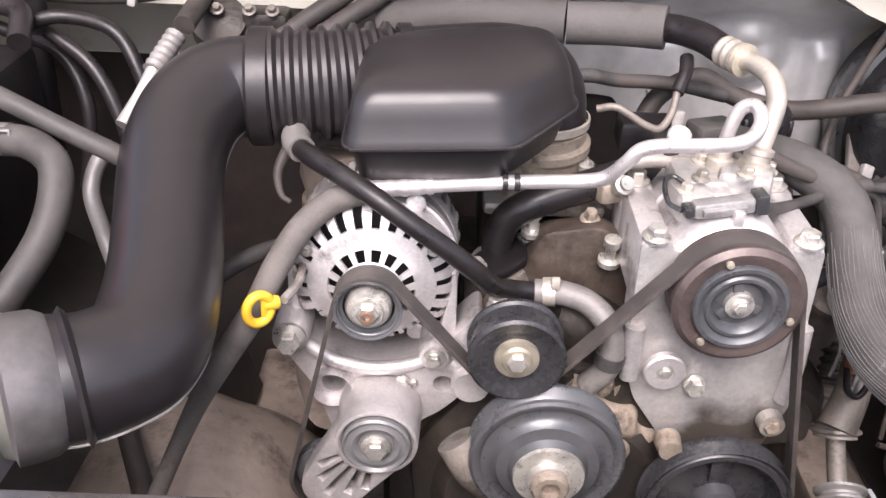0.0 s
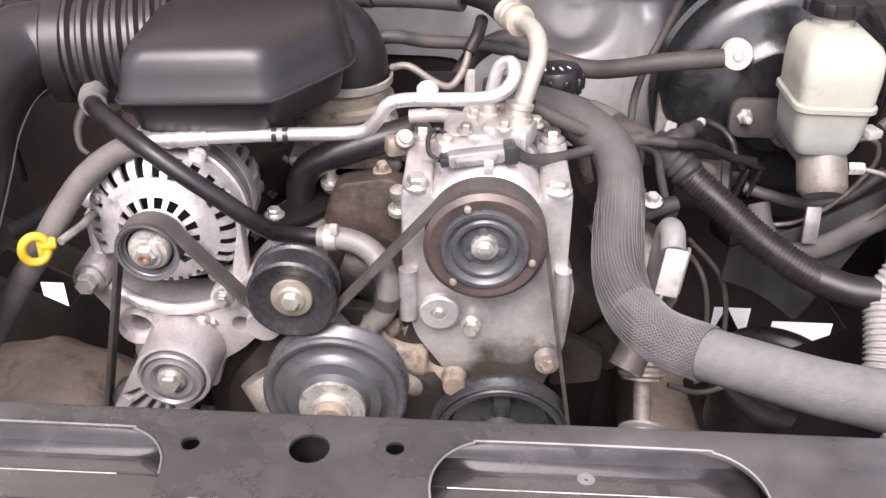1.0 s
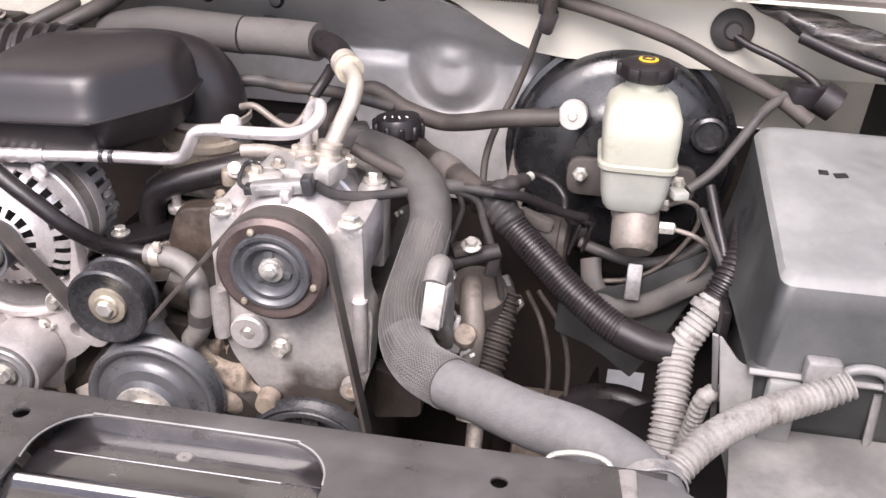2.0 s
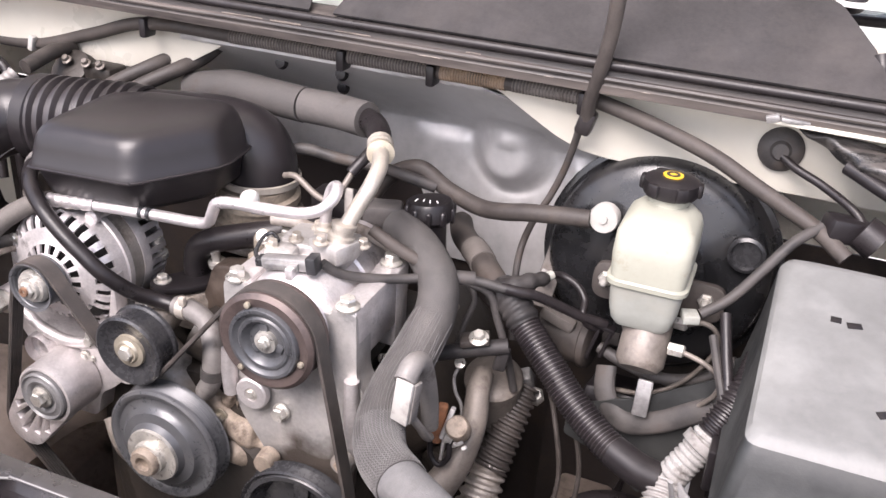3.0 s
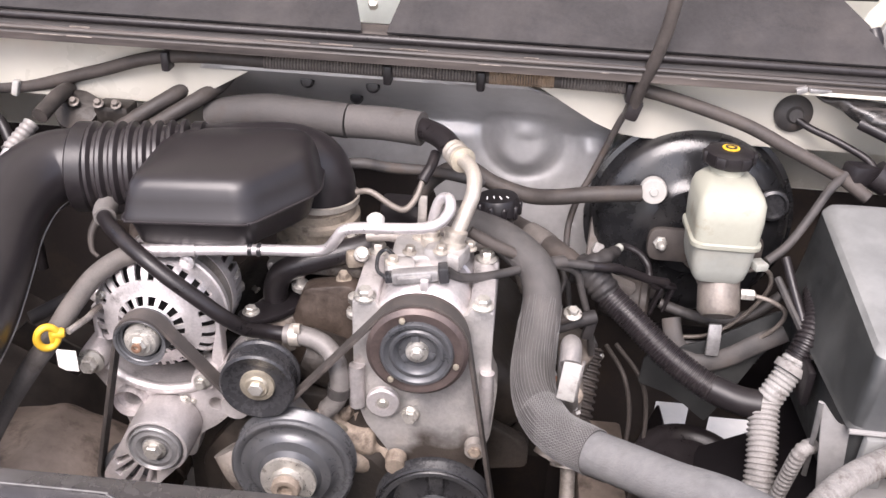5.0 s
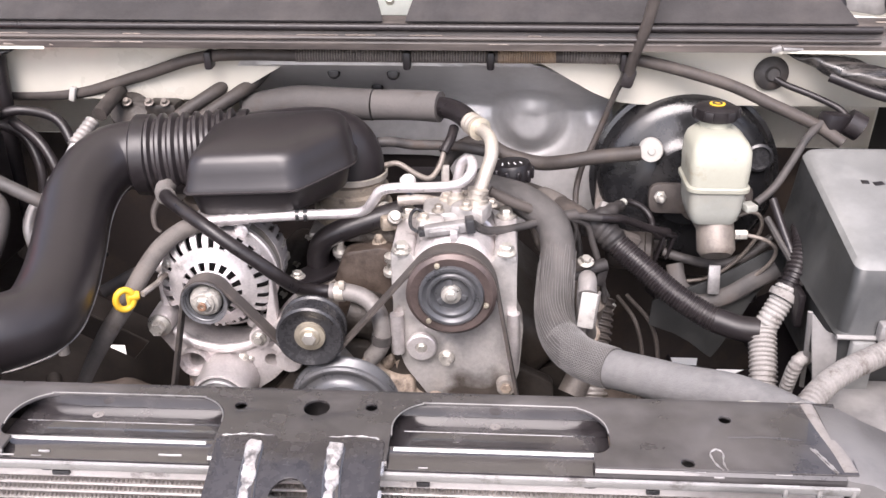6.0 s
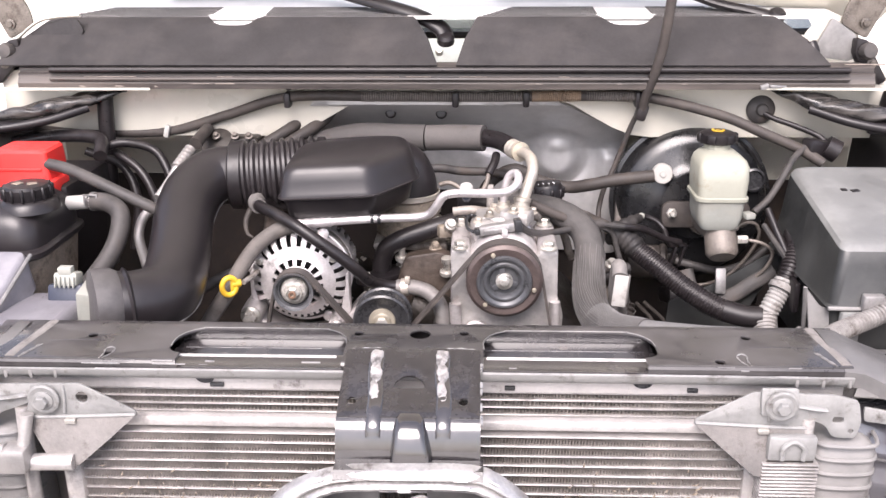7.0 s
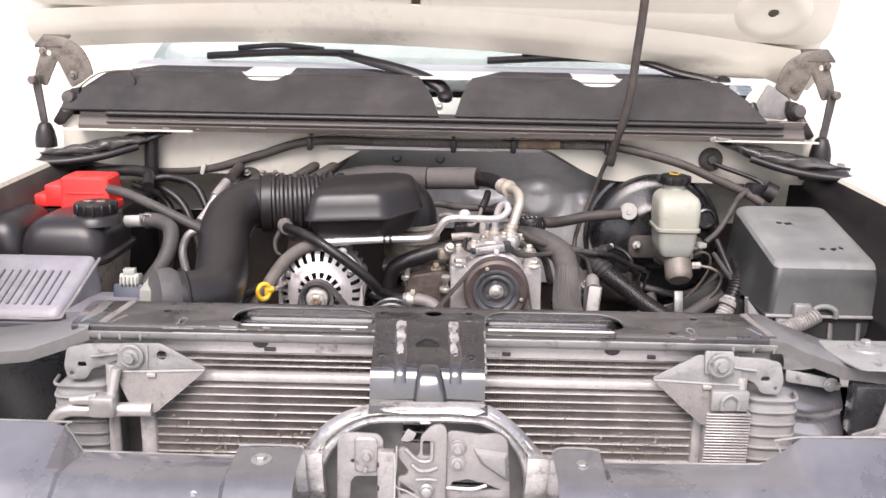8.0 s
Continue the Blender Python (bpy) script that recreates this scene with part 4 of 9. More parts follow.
for a, b in SLOTS:
    part("recess_floor", section([(0.3765, 1.1700), (0.3762, 1.1575), (0.3755, 1.1552), (0.3730, 1.1548), (0.3520, 1.1555), (0.3495, 1.1556), (0.3475, 1.1575), (0.3450, 1.1580), (0.3250, 1.1585), (0.3210, 1.1600), (0.3180, 1.1640), (0.3155, 1.1650), (0.3120, 1.1640), (0.3080, 1.1618), (0.3000, 1.1615), (0.2885, 1.1622)], a - 0.001, b + 0.001, 0.002), "recess", sup, "glossy pressed recess with a raised rail")
    # this rail and the next thin line paint highlights on rounded steps
    part("recess_rail", tube([(a + 0.004, 0.3135, 1.1662), (b - 0.008, 0.3135, 1.1662)], 0.0024, 10, 4, flat=0.7), "edge", sup, "rail edge painted bright as a gloss highlight")
    part("rail_scuff", tube([(a + 0.010, 0.3470, 1.1592), (b - 0.03, 0.3470, 1.1592)], 0.0008, 6, 4), "plate_grey", sup, "thin pale line painted as an edge highlight")
    part("scuff_patch", tube([(a + 0.012, 0.338, 1.1592), (a + 0.035, 0.337, 1.1592), (a + 0.060, 0.337, 1.1592)], lambda u: 0.006 * math.sin(math.pi * min(1, max(0.02, u))) + 0.0006, 8, 5, flat=0.12), "plate_grey", sup, "scuffed bare patch")
    part("front_scuff", tube([(a + 0.02, 0.3105, 1.1634), (a + (b - a) * 0.45, 0.3105, 1.1634)], 0.0006, 6, 3), "plate_grey", sup)
    part("spot_weld", lathe([(0.0065, 0), (0.0055, 0.0012), (0.003, 0.0016), (0, 0.001)], (a + (b - a) * (0.36 if a < 0 else 0.48), 0.3605, 1.1560), (0, 0, 1), 14), "bracket", sup)
    part("weld_pit", lathe([(0.0035, 0), (0.0030, 0.0012), (0.0015, 0.0004), (0, 0.0004)], (a + (b - a) * 0.30, 0.330, 1.1592), (0, 0, 1), 12), "plate_grey", sup)
for a, b in SLOTS:
    run = [(a + 0.001, 0.325, 1.1722)] + [(p.x, p.y, 1.1722) for p in quarter(a + 0.037, YS - 0.037, 0.037, 180, 90, 5)] + [(p.x, p.y, 1.1722) for p in quarter(b - 0.037, YS - 0.037, 0.037, 90, 0, 5)]
    # pale tube paints the reflection line round the slot
    part("slot_rim", tube(run, 0.0007, 6, 3), "wing", sup, "paler rim painted as a reflection line")
rnd = random.Random(8)
for k in range(28):
    e = k % 4
    l = rnd.uniform(0.006, 0.04)
    if e == 0:
        x, y, z = rnd.uniform(-0.47, 0.43), 0.2905, 1.1705
    elif e == 1:
        x, y, z = rnd.uniform(-0.45, 0.43), 0.2875, 1.1680
    elif e == 2:
        x, y, z = rnd.uniform(-0.46, 0.43), 0.2865, 1.1620
    else:
        x, y, z = rnd.uniform(-0.36, 0.33), 0.2995, 1.1482
    if -0.12 < x < 0.08:
        continue
    part("chipped_edge", tube([(x, y, z), (x + l * 0.5, y - 0.0003, z), (x + l, y, z)], rnd.uniform(0.0005, 0.0012), 6, 2), "plate_grey", sup)
# holes are solid black patches that paint the shade inside them
for x, r in ((-0.232, 0.008), (0.098, 0.006), (0.300, 0.006)):
    part("drain_hole", box((x, 0.3065, 1.1335), (2 * r, 0.004, 0.005), 0.001), "pulley_black", sup)
for x in (-0.245, 0.245):
    part("half_hole", front_plate([Vector((x + 0.011 * math.cos(math.pi * k / 10), 1.1430 - 0.008 * math.sin(math.pi * k / 10))) for k in range(11)], 0.3062, 0.002, bevel=0.0), "pulley_black", sup, "black half-round patch painted as a notch's shade")
for s in (-1, 1):
    for run in ([(0.352, 0.319), (0.346, 0.313), (0.348, 0.300), (0.353, 0.2915)], [(0.352, 0.319), (0.357, 0.314), (0.355, 0.301), (0.3565, 0.2915)], [(0.434, 0.324), (0.438, 0.314), (0.4425, 0.301), (0.447, 0.2915)], [(0.437, 0.323), (0.443, 0.307), (0.448, 0.293)]):
        part("weld_bead", tube([(s * x, y, 1.1727) for x, y in run], lambda u: 0.0008 + 0.0004 * math.sin(19 * u), 6, 5), "plate_grey", sup, "chipped weld bead")
    part("pressed_line", tube([(s * 0.366, 0.336, 1.1722), (s * 0.40, 0.3375, 1.1722), (s * 0.430, 0.335, 1.1722)], 0.0009, 6, 4), "support", sup)
    part("folded_seam", tube([(s * 0.449, 0.388, 1.1722), (s * 0.452, 0.355, 1.1722), (s * 0.457, 0.322, 1.1722), (s * 0.459, 0.294, 1.1722)], 0.006, 12, 5, flat=0.25), "bracket", sup, "pale folded seam")
# wings that drop to the fenders
for s in (-1, 1):
    g = -0.035 if s < 0 else 0.0
    rings = []
    for x, y0, y1, z in ((0.455, 0.2875, 0.392, 1.1728), (0.475, 0.284, 0.390, 1.1715), (0.50, 0.277, 0.384, 1.161), (0.55, 0.260, 0.365, 1.147), (0.62, 0.252, 0.352, 1.142), (0.80, 0.250, 0.350, 1.140)):
        xx = s * x + g * (x < 0.47)
        rings.append([(xx, y0 + 0.002, z - 0.022), (xx, y0, z - 0.004), (xx, y0 + 0.008, z), (xx, y1 - 0.008, z + 0.002), (xx, y1, z - 0.004), (xx, y1, z - 0.022)])
    part("wing", loft(rings), "wing_dark", sup, "drooping end wing with pressed creases")
    h = 0.0 if s < 0 else -0.034
    tab = [(0.502, 1.142), (0.475, 1.148), (0.425, 1.149), (0.425, 1.129), (0.470, 1.112), (0.479, 1.097), (0.504, 1.096), (0.508, 1.116)]
    slot = [(0.477, 1.115), (0.489, 1.115), (0.489, 1.122), (0.477, 1.122)]
    part("wing_tab", front_plate(outline([Vector((s * x + h, z)) for x, z in tab], 0.006), 0.273, 0.003, [outline([Vector((s * x + h, z)) for x, z in slot], 0.003, 3), circle(s * 0.498 + h, 1.105, 0.003, 10)], 0.0006), "pale_bracket", sup, "pale steel end tab with a slot")
    part("tab_strip", tube([(s * 0.468 + h, 0.271, 1.132), (s * 0.450 + h, 0.270, 1.1345), (s * 0.427 + h, 0.271, 1.138)], 0.0052, 8, 4, flat=0.4), "pale_bracket", sup)
    for k in range(4):
        part("weld_tab", box((s * (0.405 + 0.028 * k), 0.2865, 1.155), (0.004, 0.004, 0.010), 0.0012), "wing", sup)
for s, x in ((-1, -0.655), (1, 0.655)):
    bolt(sup, (x, 0.285, 1.1425), (0, 0, 1), 0.008, 0.008, "plate_grey", 2.2)

# centre plate that carries the latch
latch = thing("hood_latch_bracket", (-0.01, 0.2, 1.0), "black and scuffed steel latch bracket with two pressed ribs", "latch bracket")
A, B = -0.083, 0.065
SLOPE = Matrix.Translation((0, 0.3095, 1.1765)) @ Matrix.Rotation(math.atan2(0.0305, 0.0945), 4, "X")
top = outline([Vector((A, -0.0993)), Vector((B, -0.0993)), Vector((B, 0.0)), Vector((0.012, 0.002)), Vector((0.010, -0.004)), Vector((-0.028, -0.004)), Vector((-0.030, 0.002)), Vector((A, 0.0))], 0.003, 3)
half_moon = [Vector((-0.0105 + 0.0165 * math.cos(math.pi * k / 14), -0.0585 + 0.0185 * math.sin(math.pi * k / 14))) for k in range(15)]
holes = [outline(half_moon, 0.002, 2), circle(0.047, -0.0770, 0.0052, 14), circle(-0.069, -0.0770, 0.0052, 14)]
part("upper_plate", plate(top, 0.003, SLOPE, holes, 0.0006), "gloss", latch, "glossy black sloping plate")
apron = [(0.2155, 1.1478), (0.2110, 1.1452), (0.2070, 1.1410), (0.2040, 1.1350), (0.2010, 1.1270), (0.1975, 1.1150), (0.1950, 1.1050)]
part("front_apron", section(apron, A, B, 0.003, 8), "recess", latch, "folded front apron")
bump = []
for z, y, x0, x1, out in ((1.1035, 0.1945, -0.029, 0.019, 0.011), (1.120, 0.1985, -0.0275, 0.0165, 0.012), (1.136, 0.2040, -0.0255, 0.0125, 0.012), (1.1440, 0.2085, -0.0240, 0.0100, 0.010), (1.1490, 0.2130, -0.0215, 0.0070, 0.006), (1.1505, 0.2165, -0.0180, 0.0030, 0.001)):
    bump.append([(p.x, p.y, z) for p in outline([Vector((x0, y + 0.004)), Vector((x0 + 0.004, y - out)), Vector((x1 - 0.004, y - out)), Vector((x1, y + 0.004))], 0.005, 4)])
part("pressed_middle", loft(bump), "recess", latch, "pressed tapering middle rib", angle=60)
for cx in (-0.0445, 0.0270):
    z0 = lambda y: 1.1765 + (y - 0.3095) * 0.3227 + 0.0040
    bm = tube([(cx - 0.003, 0.300, z0(0.300)), (cx - 0.003, 0.270, z0(0.270)), (cx, 0.240, z0(0.240)), (cx, 0.221, z0(0.221) - 0.001), (cx, 0.208, 1.1420), (cx, 0.203, 1.1310)], 0.0080, 16, 10, flat=0.30)
    part("rib", bm, "recess", latch, "pressed rib with a rounded end")
    bm = tube([(cx - 0.003, 0.302, z0(0.302) + 0.0014), (cx - 0.004, 0.285, z0(0.285) + 0.0018), (cx - 0.002, 0.268, z0(0.268) + 0.0018), (cx - 0.003, 0.252, z0(0.252) + 0.0018), (cx, 0.232, z0(0.232) + 0.0014)], lambda u: 0.0066 * (1 - 0.40 * u) + 0.0010 * math.sin(17 * u), 14, 12, flat=0.34)
    for v in bm.verts:
        v.co += noise.noise_vector(v.co * 210) * 0.0012
    part("scuffed_rib", bm, "scuff", latch, "bare scuffed metal", angle=70)
rnd = random.Random(21)
for k in range(9):
    v = rnd.uniform(0, 1)
    p, l = Vector((B + 0.0008, 0.302 - 0.085 * v, 1.1768 - 0.0275 * v)), rnd.uniform(0.005, 0.016)
    part("weld_scuff", tube([p, p + Vector((0.0006, -0.47, -0.15)) * l, p + Vector((0, -0.94, -0.31)) * l], rnd.uniform(0.0008, 0.0018), 6, 2), "latch", latch, "bright scuffed weld")
for x0, x1, y in ((-0.080, -0.032, 0.3125), (0.014, 0.060, 0.3135)):
    part("weld_line", tube([(x0, y, 1.1762), ((x0 + x1) / 2, y + 0.0025, 1.1768), (x1 - 0.004, y + 0.001, 1.1765), (x1, y - 0.004, 1.1758)], lambda u: 0.0008 + 0.0005 * math.sin(23 * u), 6, 6), "latch", latch, "chipped weld line")
# arch below it
V2 = lambda pts: [Vector(p) for p in pts]
ARCH_O = [(-0.168, 0.90), (-0.170, 1.02), (-0.162, 1.052), (-0.146, 1.074), (-0.118, 1.095), (-0.083, 1.108), (-0.050, 1.112), (0.052, 1.113), (0.084, 1.102), (0.110, 1.080), (0.130, 1.057), (0.152, 1.02), (0.152, 0.90)]
ARCH_I = [(-0.142, 0.92), (-0.141, 1.01), (-0.130, 1.043), (-0.111, 1.068), (-0.085, 1.086), (-0.055, 1.091), (0.040, 1.092), (0.065, 1.088), (0.089, 1.073), (0.108, 1.045), (0.118, 1.0), (0.119, 0.92)]
SM = lambda pts: [Vector((p.x, p.y)) for p in spline([(a, b, 0) for a, b in pts], 3)]


def stations(pts, n=44):
    """n points evenly spaced along a smooth line through pts."""
    line_ = spline([(a, 0, b) for a, b in pts], 6)
    run = [0.0]
    for a, b in zip(line_, line_[1:]):
        run.append(run[-1] + (b - a).length)
    out_, k = [], 0
    for i in range(n):
        d = run[-1] * i / (n - 1)
        while k < len(run) - 2 and run[k + 1] < d:
            k += 1
        out_.append(line_[k].lerp(line_[k + 1], (d - run[k]) / max(1e-9, run[k + 1] - run[k])))
    return out_


bm = bmesh.new()
rows = []
for o, i_ in zip(stations(ARCH_O), stations(ARCH_I)):
    rows.append([bm.verts.new((o.x + (i_.x - o.x) * v, y, o.z + (i_.z - o.z) * v)) for v, y in ((0.0, 0.186), (0.05, 0.178), (0.14, 0.1725), (0.38, 0.1685), (0.46, 0.1690), (0.50, 0.1735), (0.57, 0.1735), (0.61, 0.1670), (0.74, 0.1640), (0.90, 0.1650), (0.98, 0.1690), (1.0, 0.190))])
for a, b in zip(rows, rows[1:]):
    for k in range(11):
        bm.faces.new((a[k], a[k + 1], b[k + 1], b[k]))
bmesh.ops.recalc_face_normals(bm, faces=bm.faces)
bmesh.ops.solidify(bm, geom=list(bm.faces), thickness=0.002)
part("arch", bm, "latch", latch, "pressed arch with a rolled rim and groove", angle=50)
rnd = random.Random(33)
for k in range(16):
    o, i_ = stations(ARCH_O)[(5 + 2 * k) % 44], stations(ARCH_I)[(5 + 2 * k) % 44]
    v = rnd.choice((0.12, 0.40, 0.66, 0.92))
    p = o.lerp(i_, v)
    q = stations(ARCH_O)[(6 + 2 * k) % 44].lerp(stations(ARCH_I)[(6 + 2 * k) % 44], v)
    part("arch_scuff", tube([(p.x, 0.1695 - 0.005 * v, p.z), (q.x, 0.1695 - 0.005 * v, q.z)], rnd.uniform(0.0008, 0.0018), 6, 2), "edge", latch)
part("arch_top", section([(0.198, 1.110), (0.176, 1.1105), (0.168, 1.104)], -0.082, 0.068, 0.003), "gloss", latch)
part("arch_back", front_plate(outline(V2([(-0.145, 0.90), (-0.145, 1.02), (-0.10, 1.085), (0.08, 1.085), (0.12, 1.02), (0.12, 0.90)]), 0.02), 0.206, 0.003, [outline(V2([(-0.040, 1.045), (0.010, 1.045), (0.010, 1.078), (-0.040, 1.078)]), 0.006, 3), outline(V2([(0.025, 0.985), (0.09, 0.985), (0.09, 1.03), (0.025, 1.03)]), 0.006, 3)], 0.0005), "wing", latch, "grey backing plate")
for s_, x0, x1 in ((-1, -0.176, -0.136), (1, 0.116, 0.158)):
    part("arch_foot", loft([[(x0, 0.160, 0.985), (x1, 0.160, 0.985), (x1, 0.175, 0.985), (x0, 0.175, 0.985)], [(x0 + 0.002, 0.152, 1.02), (x1 - 0.002, 0.152, 1.02), (x1 - 0.002, 0.170, 1.02), (x0 + 0.002, 0.170, 1.02)], [(x0 + 0.004, 0.160, 1.050), (x1 - 0.004, 0.160, 1.050), (x1 - 0.004, 0.172, 1.050), (x0 + 0.004, 0.172, 1.050)]]), "latch", latch)
# latch mechanism
mech = thing("hood_latch", (-0.005, 0.14, 0.92), "bare grey steel hood latch with a spring hook and bolts", "latch")
part("side_plate", front_plate(outline(V2([(-0.121, 0.93), (-0.119, 1.074), (-0.114, 1.083), (-0.098, 1.084), (-0.069, 1.083), (-0.062, 1.076), (-0.062, 1.026), (-0.097, 1.0255), (-0.103, 1.018), (-0.107, 0.93)]), 0.004, 3), 0.152, 0.004, [circle(-0.100, 1.046, 0.003, 10)], 0.001), "zinc", mech)
part("pressed_pad", loft([[(p.x, y, p.y) for p in outline(V2([(-0.098 + g, 1.079 - g), (-0.069, 1.079 - g), (-0.069, 1.031 + g), (-0.098 + g, 1.031 + g)]), 0.007, 4)] for y, g in ((0.1515, 0.0), (0.1495, 0.0012), (0.1490, 0.003))]), "zinc", mech, "raised pad round the bolt", angle=50)
part("side_tab", box((-0.084, 0.147, 1.037), (0.006, 0.006, 0.009), 0.001, (0, 20, 0)), "zinc", mech)
part("guide_bar", box((-0.0575, 0.142, 0.998), (0.021, 0.012, 0.138), 0.002), "zinc", mech)
part("guide_edge", tube([(-0.0465, 0.137, 1.066), (-0.0462, 0.137, 1.03), (-0.0475, 0.137, 0.95)], 0.0011, 6, 4), "edge", mech)
# solid black blocks paint the shade of notches in the bar
for z in (1.050, 1.018):
    part("guide_notch", box((-0.0672, 0.1360, z), (0.003, 0.003, 0.006), 0.001), "gloss", mech)
part("hook_plate", front_plate(outline(V2([(-0.043, 0.93), (-0.043, 1.029), (-0.033, 1.030), (-0.029, 1.037), (-0.042, 1.055), (-0.044, 1.066), (-0.036, 1.070), (-0.020, 1.056), (-0.016, 1.062), (-0.015, 1.084), (-0.003, 1.097), (0.008, 1.101), (0.016, 1.097), (0.0175, 1.085), (0.0165, 0.93)]), 0.004, 4), 0.146, 0.005,
                               [outline(V2([(-0.0125, 1.058), (-0.0030, 1.058), (-0.0030, 1.079), (-0.0125, 1.079)]), 0.0035, 4), outline(V2([(-0.040, 1.004), (-0.040, 1.022), (-0.019, 1.006)]), 0.003, 3)], 0.0012), "zinc", mech)
part("slot_roll", tube([(-0.034, 0.143, 1.069), (-0.022, 0.142, 1.057), (-0.014, 0.142, 1.0525), (-0.005, 0.142, 1.0530), (-0.0010, 0.142, 1.058), (-0.0008, 0.143, 1.078)], 0.0024, 10, 6), "zinc", mech, "rolled lip round the striker slot")
part("pressed_y", merge(tube([(-0.026, 0.1445, 1.047), (-0.016, 0.143, 1.040), (-0.004, 0.143, 1.040), (0.006, 0.1445, 1.044)], 0.0030, 8, 5), tube([(-0.020, 0.1445, 1.026), (-0.006, 0.143, 1.028), (0.006, 0.1445, 1.026)], 0.0026, 8, 5)), "zinc", mech)
part("pivot_boss", lathe([(0.0105, 0), (0.0100, 0.003), (0.0075, 0.005), (0.0070, 0.009), (0.0050, 0.0105), (0, 0.0105)], (-0.007, 0.146, 1.011), (0, -1, 0), 24), "zinc", mech, "domed pivot rivet")
part("striker_blade", front_plate(outline(V2([(-0.040, 1.080), (-0.031, 1.096), (-0.020, 1.090), (-0.024, 1.082), (-0.031, 1.078)]), 0.002, 3), 0.142, 0.003, bevel=0.0008), "zinc", mech)
part("spring_wire", tube([(-0.0445, 0.141, 1.073), (-0.0448, 0.140, 1.045), (-0.046, 0.140, 1.020), (-0.030, 0.139, 1.012), (-0.014, 0.139, 1.002)], 0.0012, 8, 6), "steel", mech)
part("keeper_plate", front_plate(outline(V2([(0.0175, 0.93), (0.0175, 1.088), (0.030, 1.089), (0.060, 1.085), (0.082, 1.087), (0.093, 1.078), (0.097, 1.023), (0.103, 0.93)]), 0.005, 4), 0.152, 0.004, [outline(V2([(0.024, 1.008), (0.024, 1.020), (0.045, 1.024), (0.066, 1.019), (0.088, 1.010)]), 0.003, 3)], 0.001), "zinc", mech)
part("pressed_wedge", loft([[(p.x, y, p.y) for p in outline(V2([(0.050 + g, 1.068 - g), (0.094 - g, 1.062 - g), (0.096 - g, 1.022 + 2 * g), (0.060 + g, 1.046 + g)]), 0.003, 3)] for y, g in ((0.1512, 0.0), (0.1450, 0.004), (0.1440, 0.008))]), "zinc", mech, "pressed wedge in the plate", angle=30)
part("bolt_dimple", merge(*[lathe([(0.0115, 0), (0.0110, 0.0015), (0.0095, 0.002), (0.0085, 0.0010), (0, 0.0010)], (0.031, 0.1515, z), (0, -1, 0), 24) for z in (1.067, 1.047)]), "zinc", mech)
part("cable_rod", tube([(0.018, 0.150, 1.013), (0.050, 0.146, 1.014), (0.068, 0.150, 1.017)], 0.0022, 8, 4), "edge", mech)
part("lower_strip", box((0.074, 0.142, 0.992), (0.156, 0.010, 0.016), 0.002, (0, -1.5, 0)), "zinc", mech, "pale strip under the keeper")
for p in ((-0.082, 0.1485, 1.056), (0.031, 0.150, 1.067), (0.031, 0.150, 1.047)):
    bolt(mech, p, (0, -1, 0), 0.0055, 0.007, "zinc", 1.6)

# ---------------------------------------------------------------- condenser, radiator and what hangs beside them
cond = thing("condenser", (-0.015, 0.29, 0.66), "dusty aluminium air conditioning condenser with thin fins", "condenser")
CX0, CX1, PITCH = -0.388, 0.357, 0.0124
part("top_bar", box(((CX0 + CX1) / 2, 0.287, 1.1005), (CX1 - CX0, 0.014, 0.0115), 0.002), "tube", cond, "flat silver header bar")
part("header_pipe", box((CX0 - 0.012, 0.289, 0.90), (0.024, 0.026, 0.42), 0.008), "tube", cond)
part("header_pipe", box((CX1 + 0.009, 0.289, 0.90), (0.018, 0.022, 0.42), 0.006), "tube", cond)
one = None
for k in range(33):
    z = 1.0865 - PITCH * k
    if one is None:
        one = part("tube", box(((CX0 + CX1) / 2, 0.289, z), (CX1 - CX0, 0.018, 0.0024), 0.001, segments=1), "tube", cond)
    else:
        o = new("tube", one.data)
        o.parent, o.location = cond, (0, 0, -PITCH * k)


def fins(z0, z1, x0, x1, y, depth, step):
    """Folded fins between two tubes."""
    n = int((x1 - x0) / step)
    vs, fs = [], []
    for i in range(n + 1):
        z = z0 if i % 2 else z1
        vs += [(x0 + step * i, y, z), (x0 + step * i, y + depth, z)]
        if i:
            fs.append((2 * i - 2, 2 * i - 1, 2 * i + 1, 2 * i))
    return vs, fs


def fin_block(name, gaps, x0, x1, y, depth, step, mat, parent, label):
    V, Fc = [], []
    for z0, z1 in gaps:
        v, f = fins(z0, z1, x0, x1, y, depth, step)
        Fc += [tuple(len(V) + i for i in q) for q in f]
        V += v
    me = bpy.data.meshes.new(name)
    base = PLACE[parent.name]
    me.from_pydata([(a - base.x, b - base.y, c - base.z) for a, b, c in V], [], Fc)
    me.materials.append(M[mat])
    ob = new(name, me)
    ob.parent = parent
    return tagged(ob, label, kind="stuff")


fin_block("fin_core", [(1.0862 - PITCH * (k + 1) + 0.0014, 1.0862 - PITCH * k - 0.0014) for k in range(32)], CX0, CX1, 0.2812, 0.014, 0.0017, "fin", cond, "folded dusty fins")
rad = thing("radiator", (0, 0.335, 0.62), "aluminium radiator with ribbed black plastic side tanks", "radiator")
part("core_rail", box((-0.01, 0.332, 1.1320), (0.93, 0.034, 0.012), 0.003), "tube", rad, "pale top rail")
for k in range(4):
    part("tube", box((-0.01, 0.327, 1.1245 - 0.0096 * k), (0.90, 0.03, 0.0026), 0.0008, segments=1), "tube", rad)
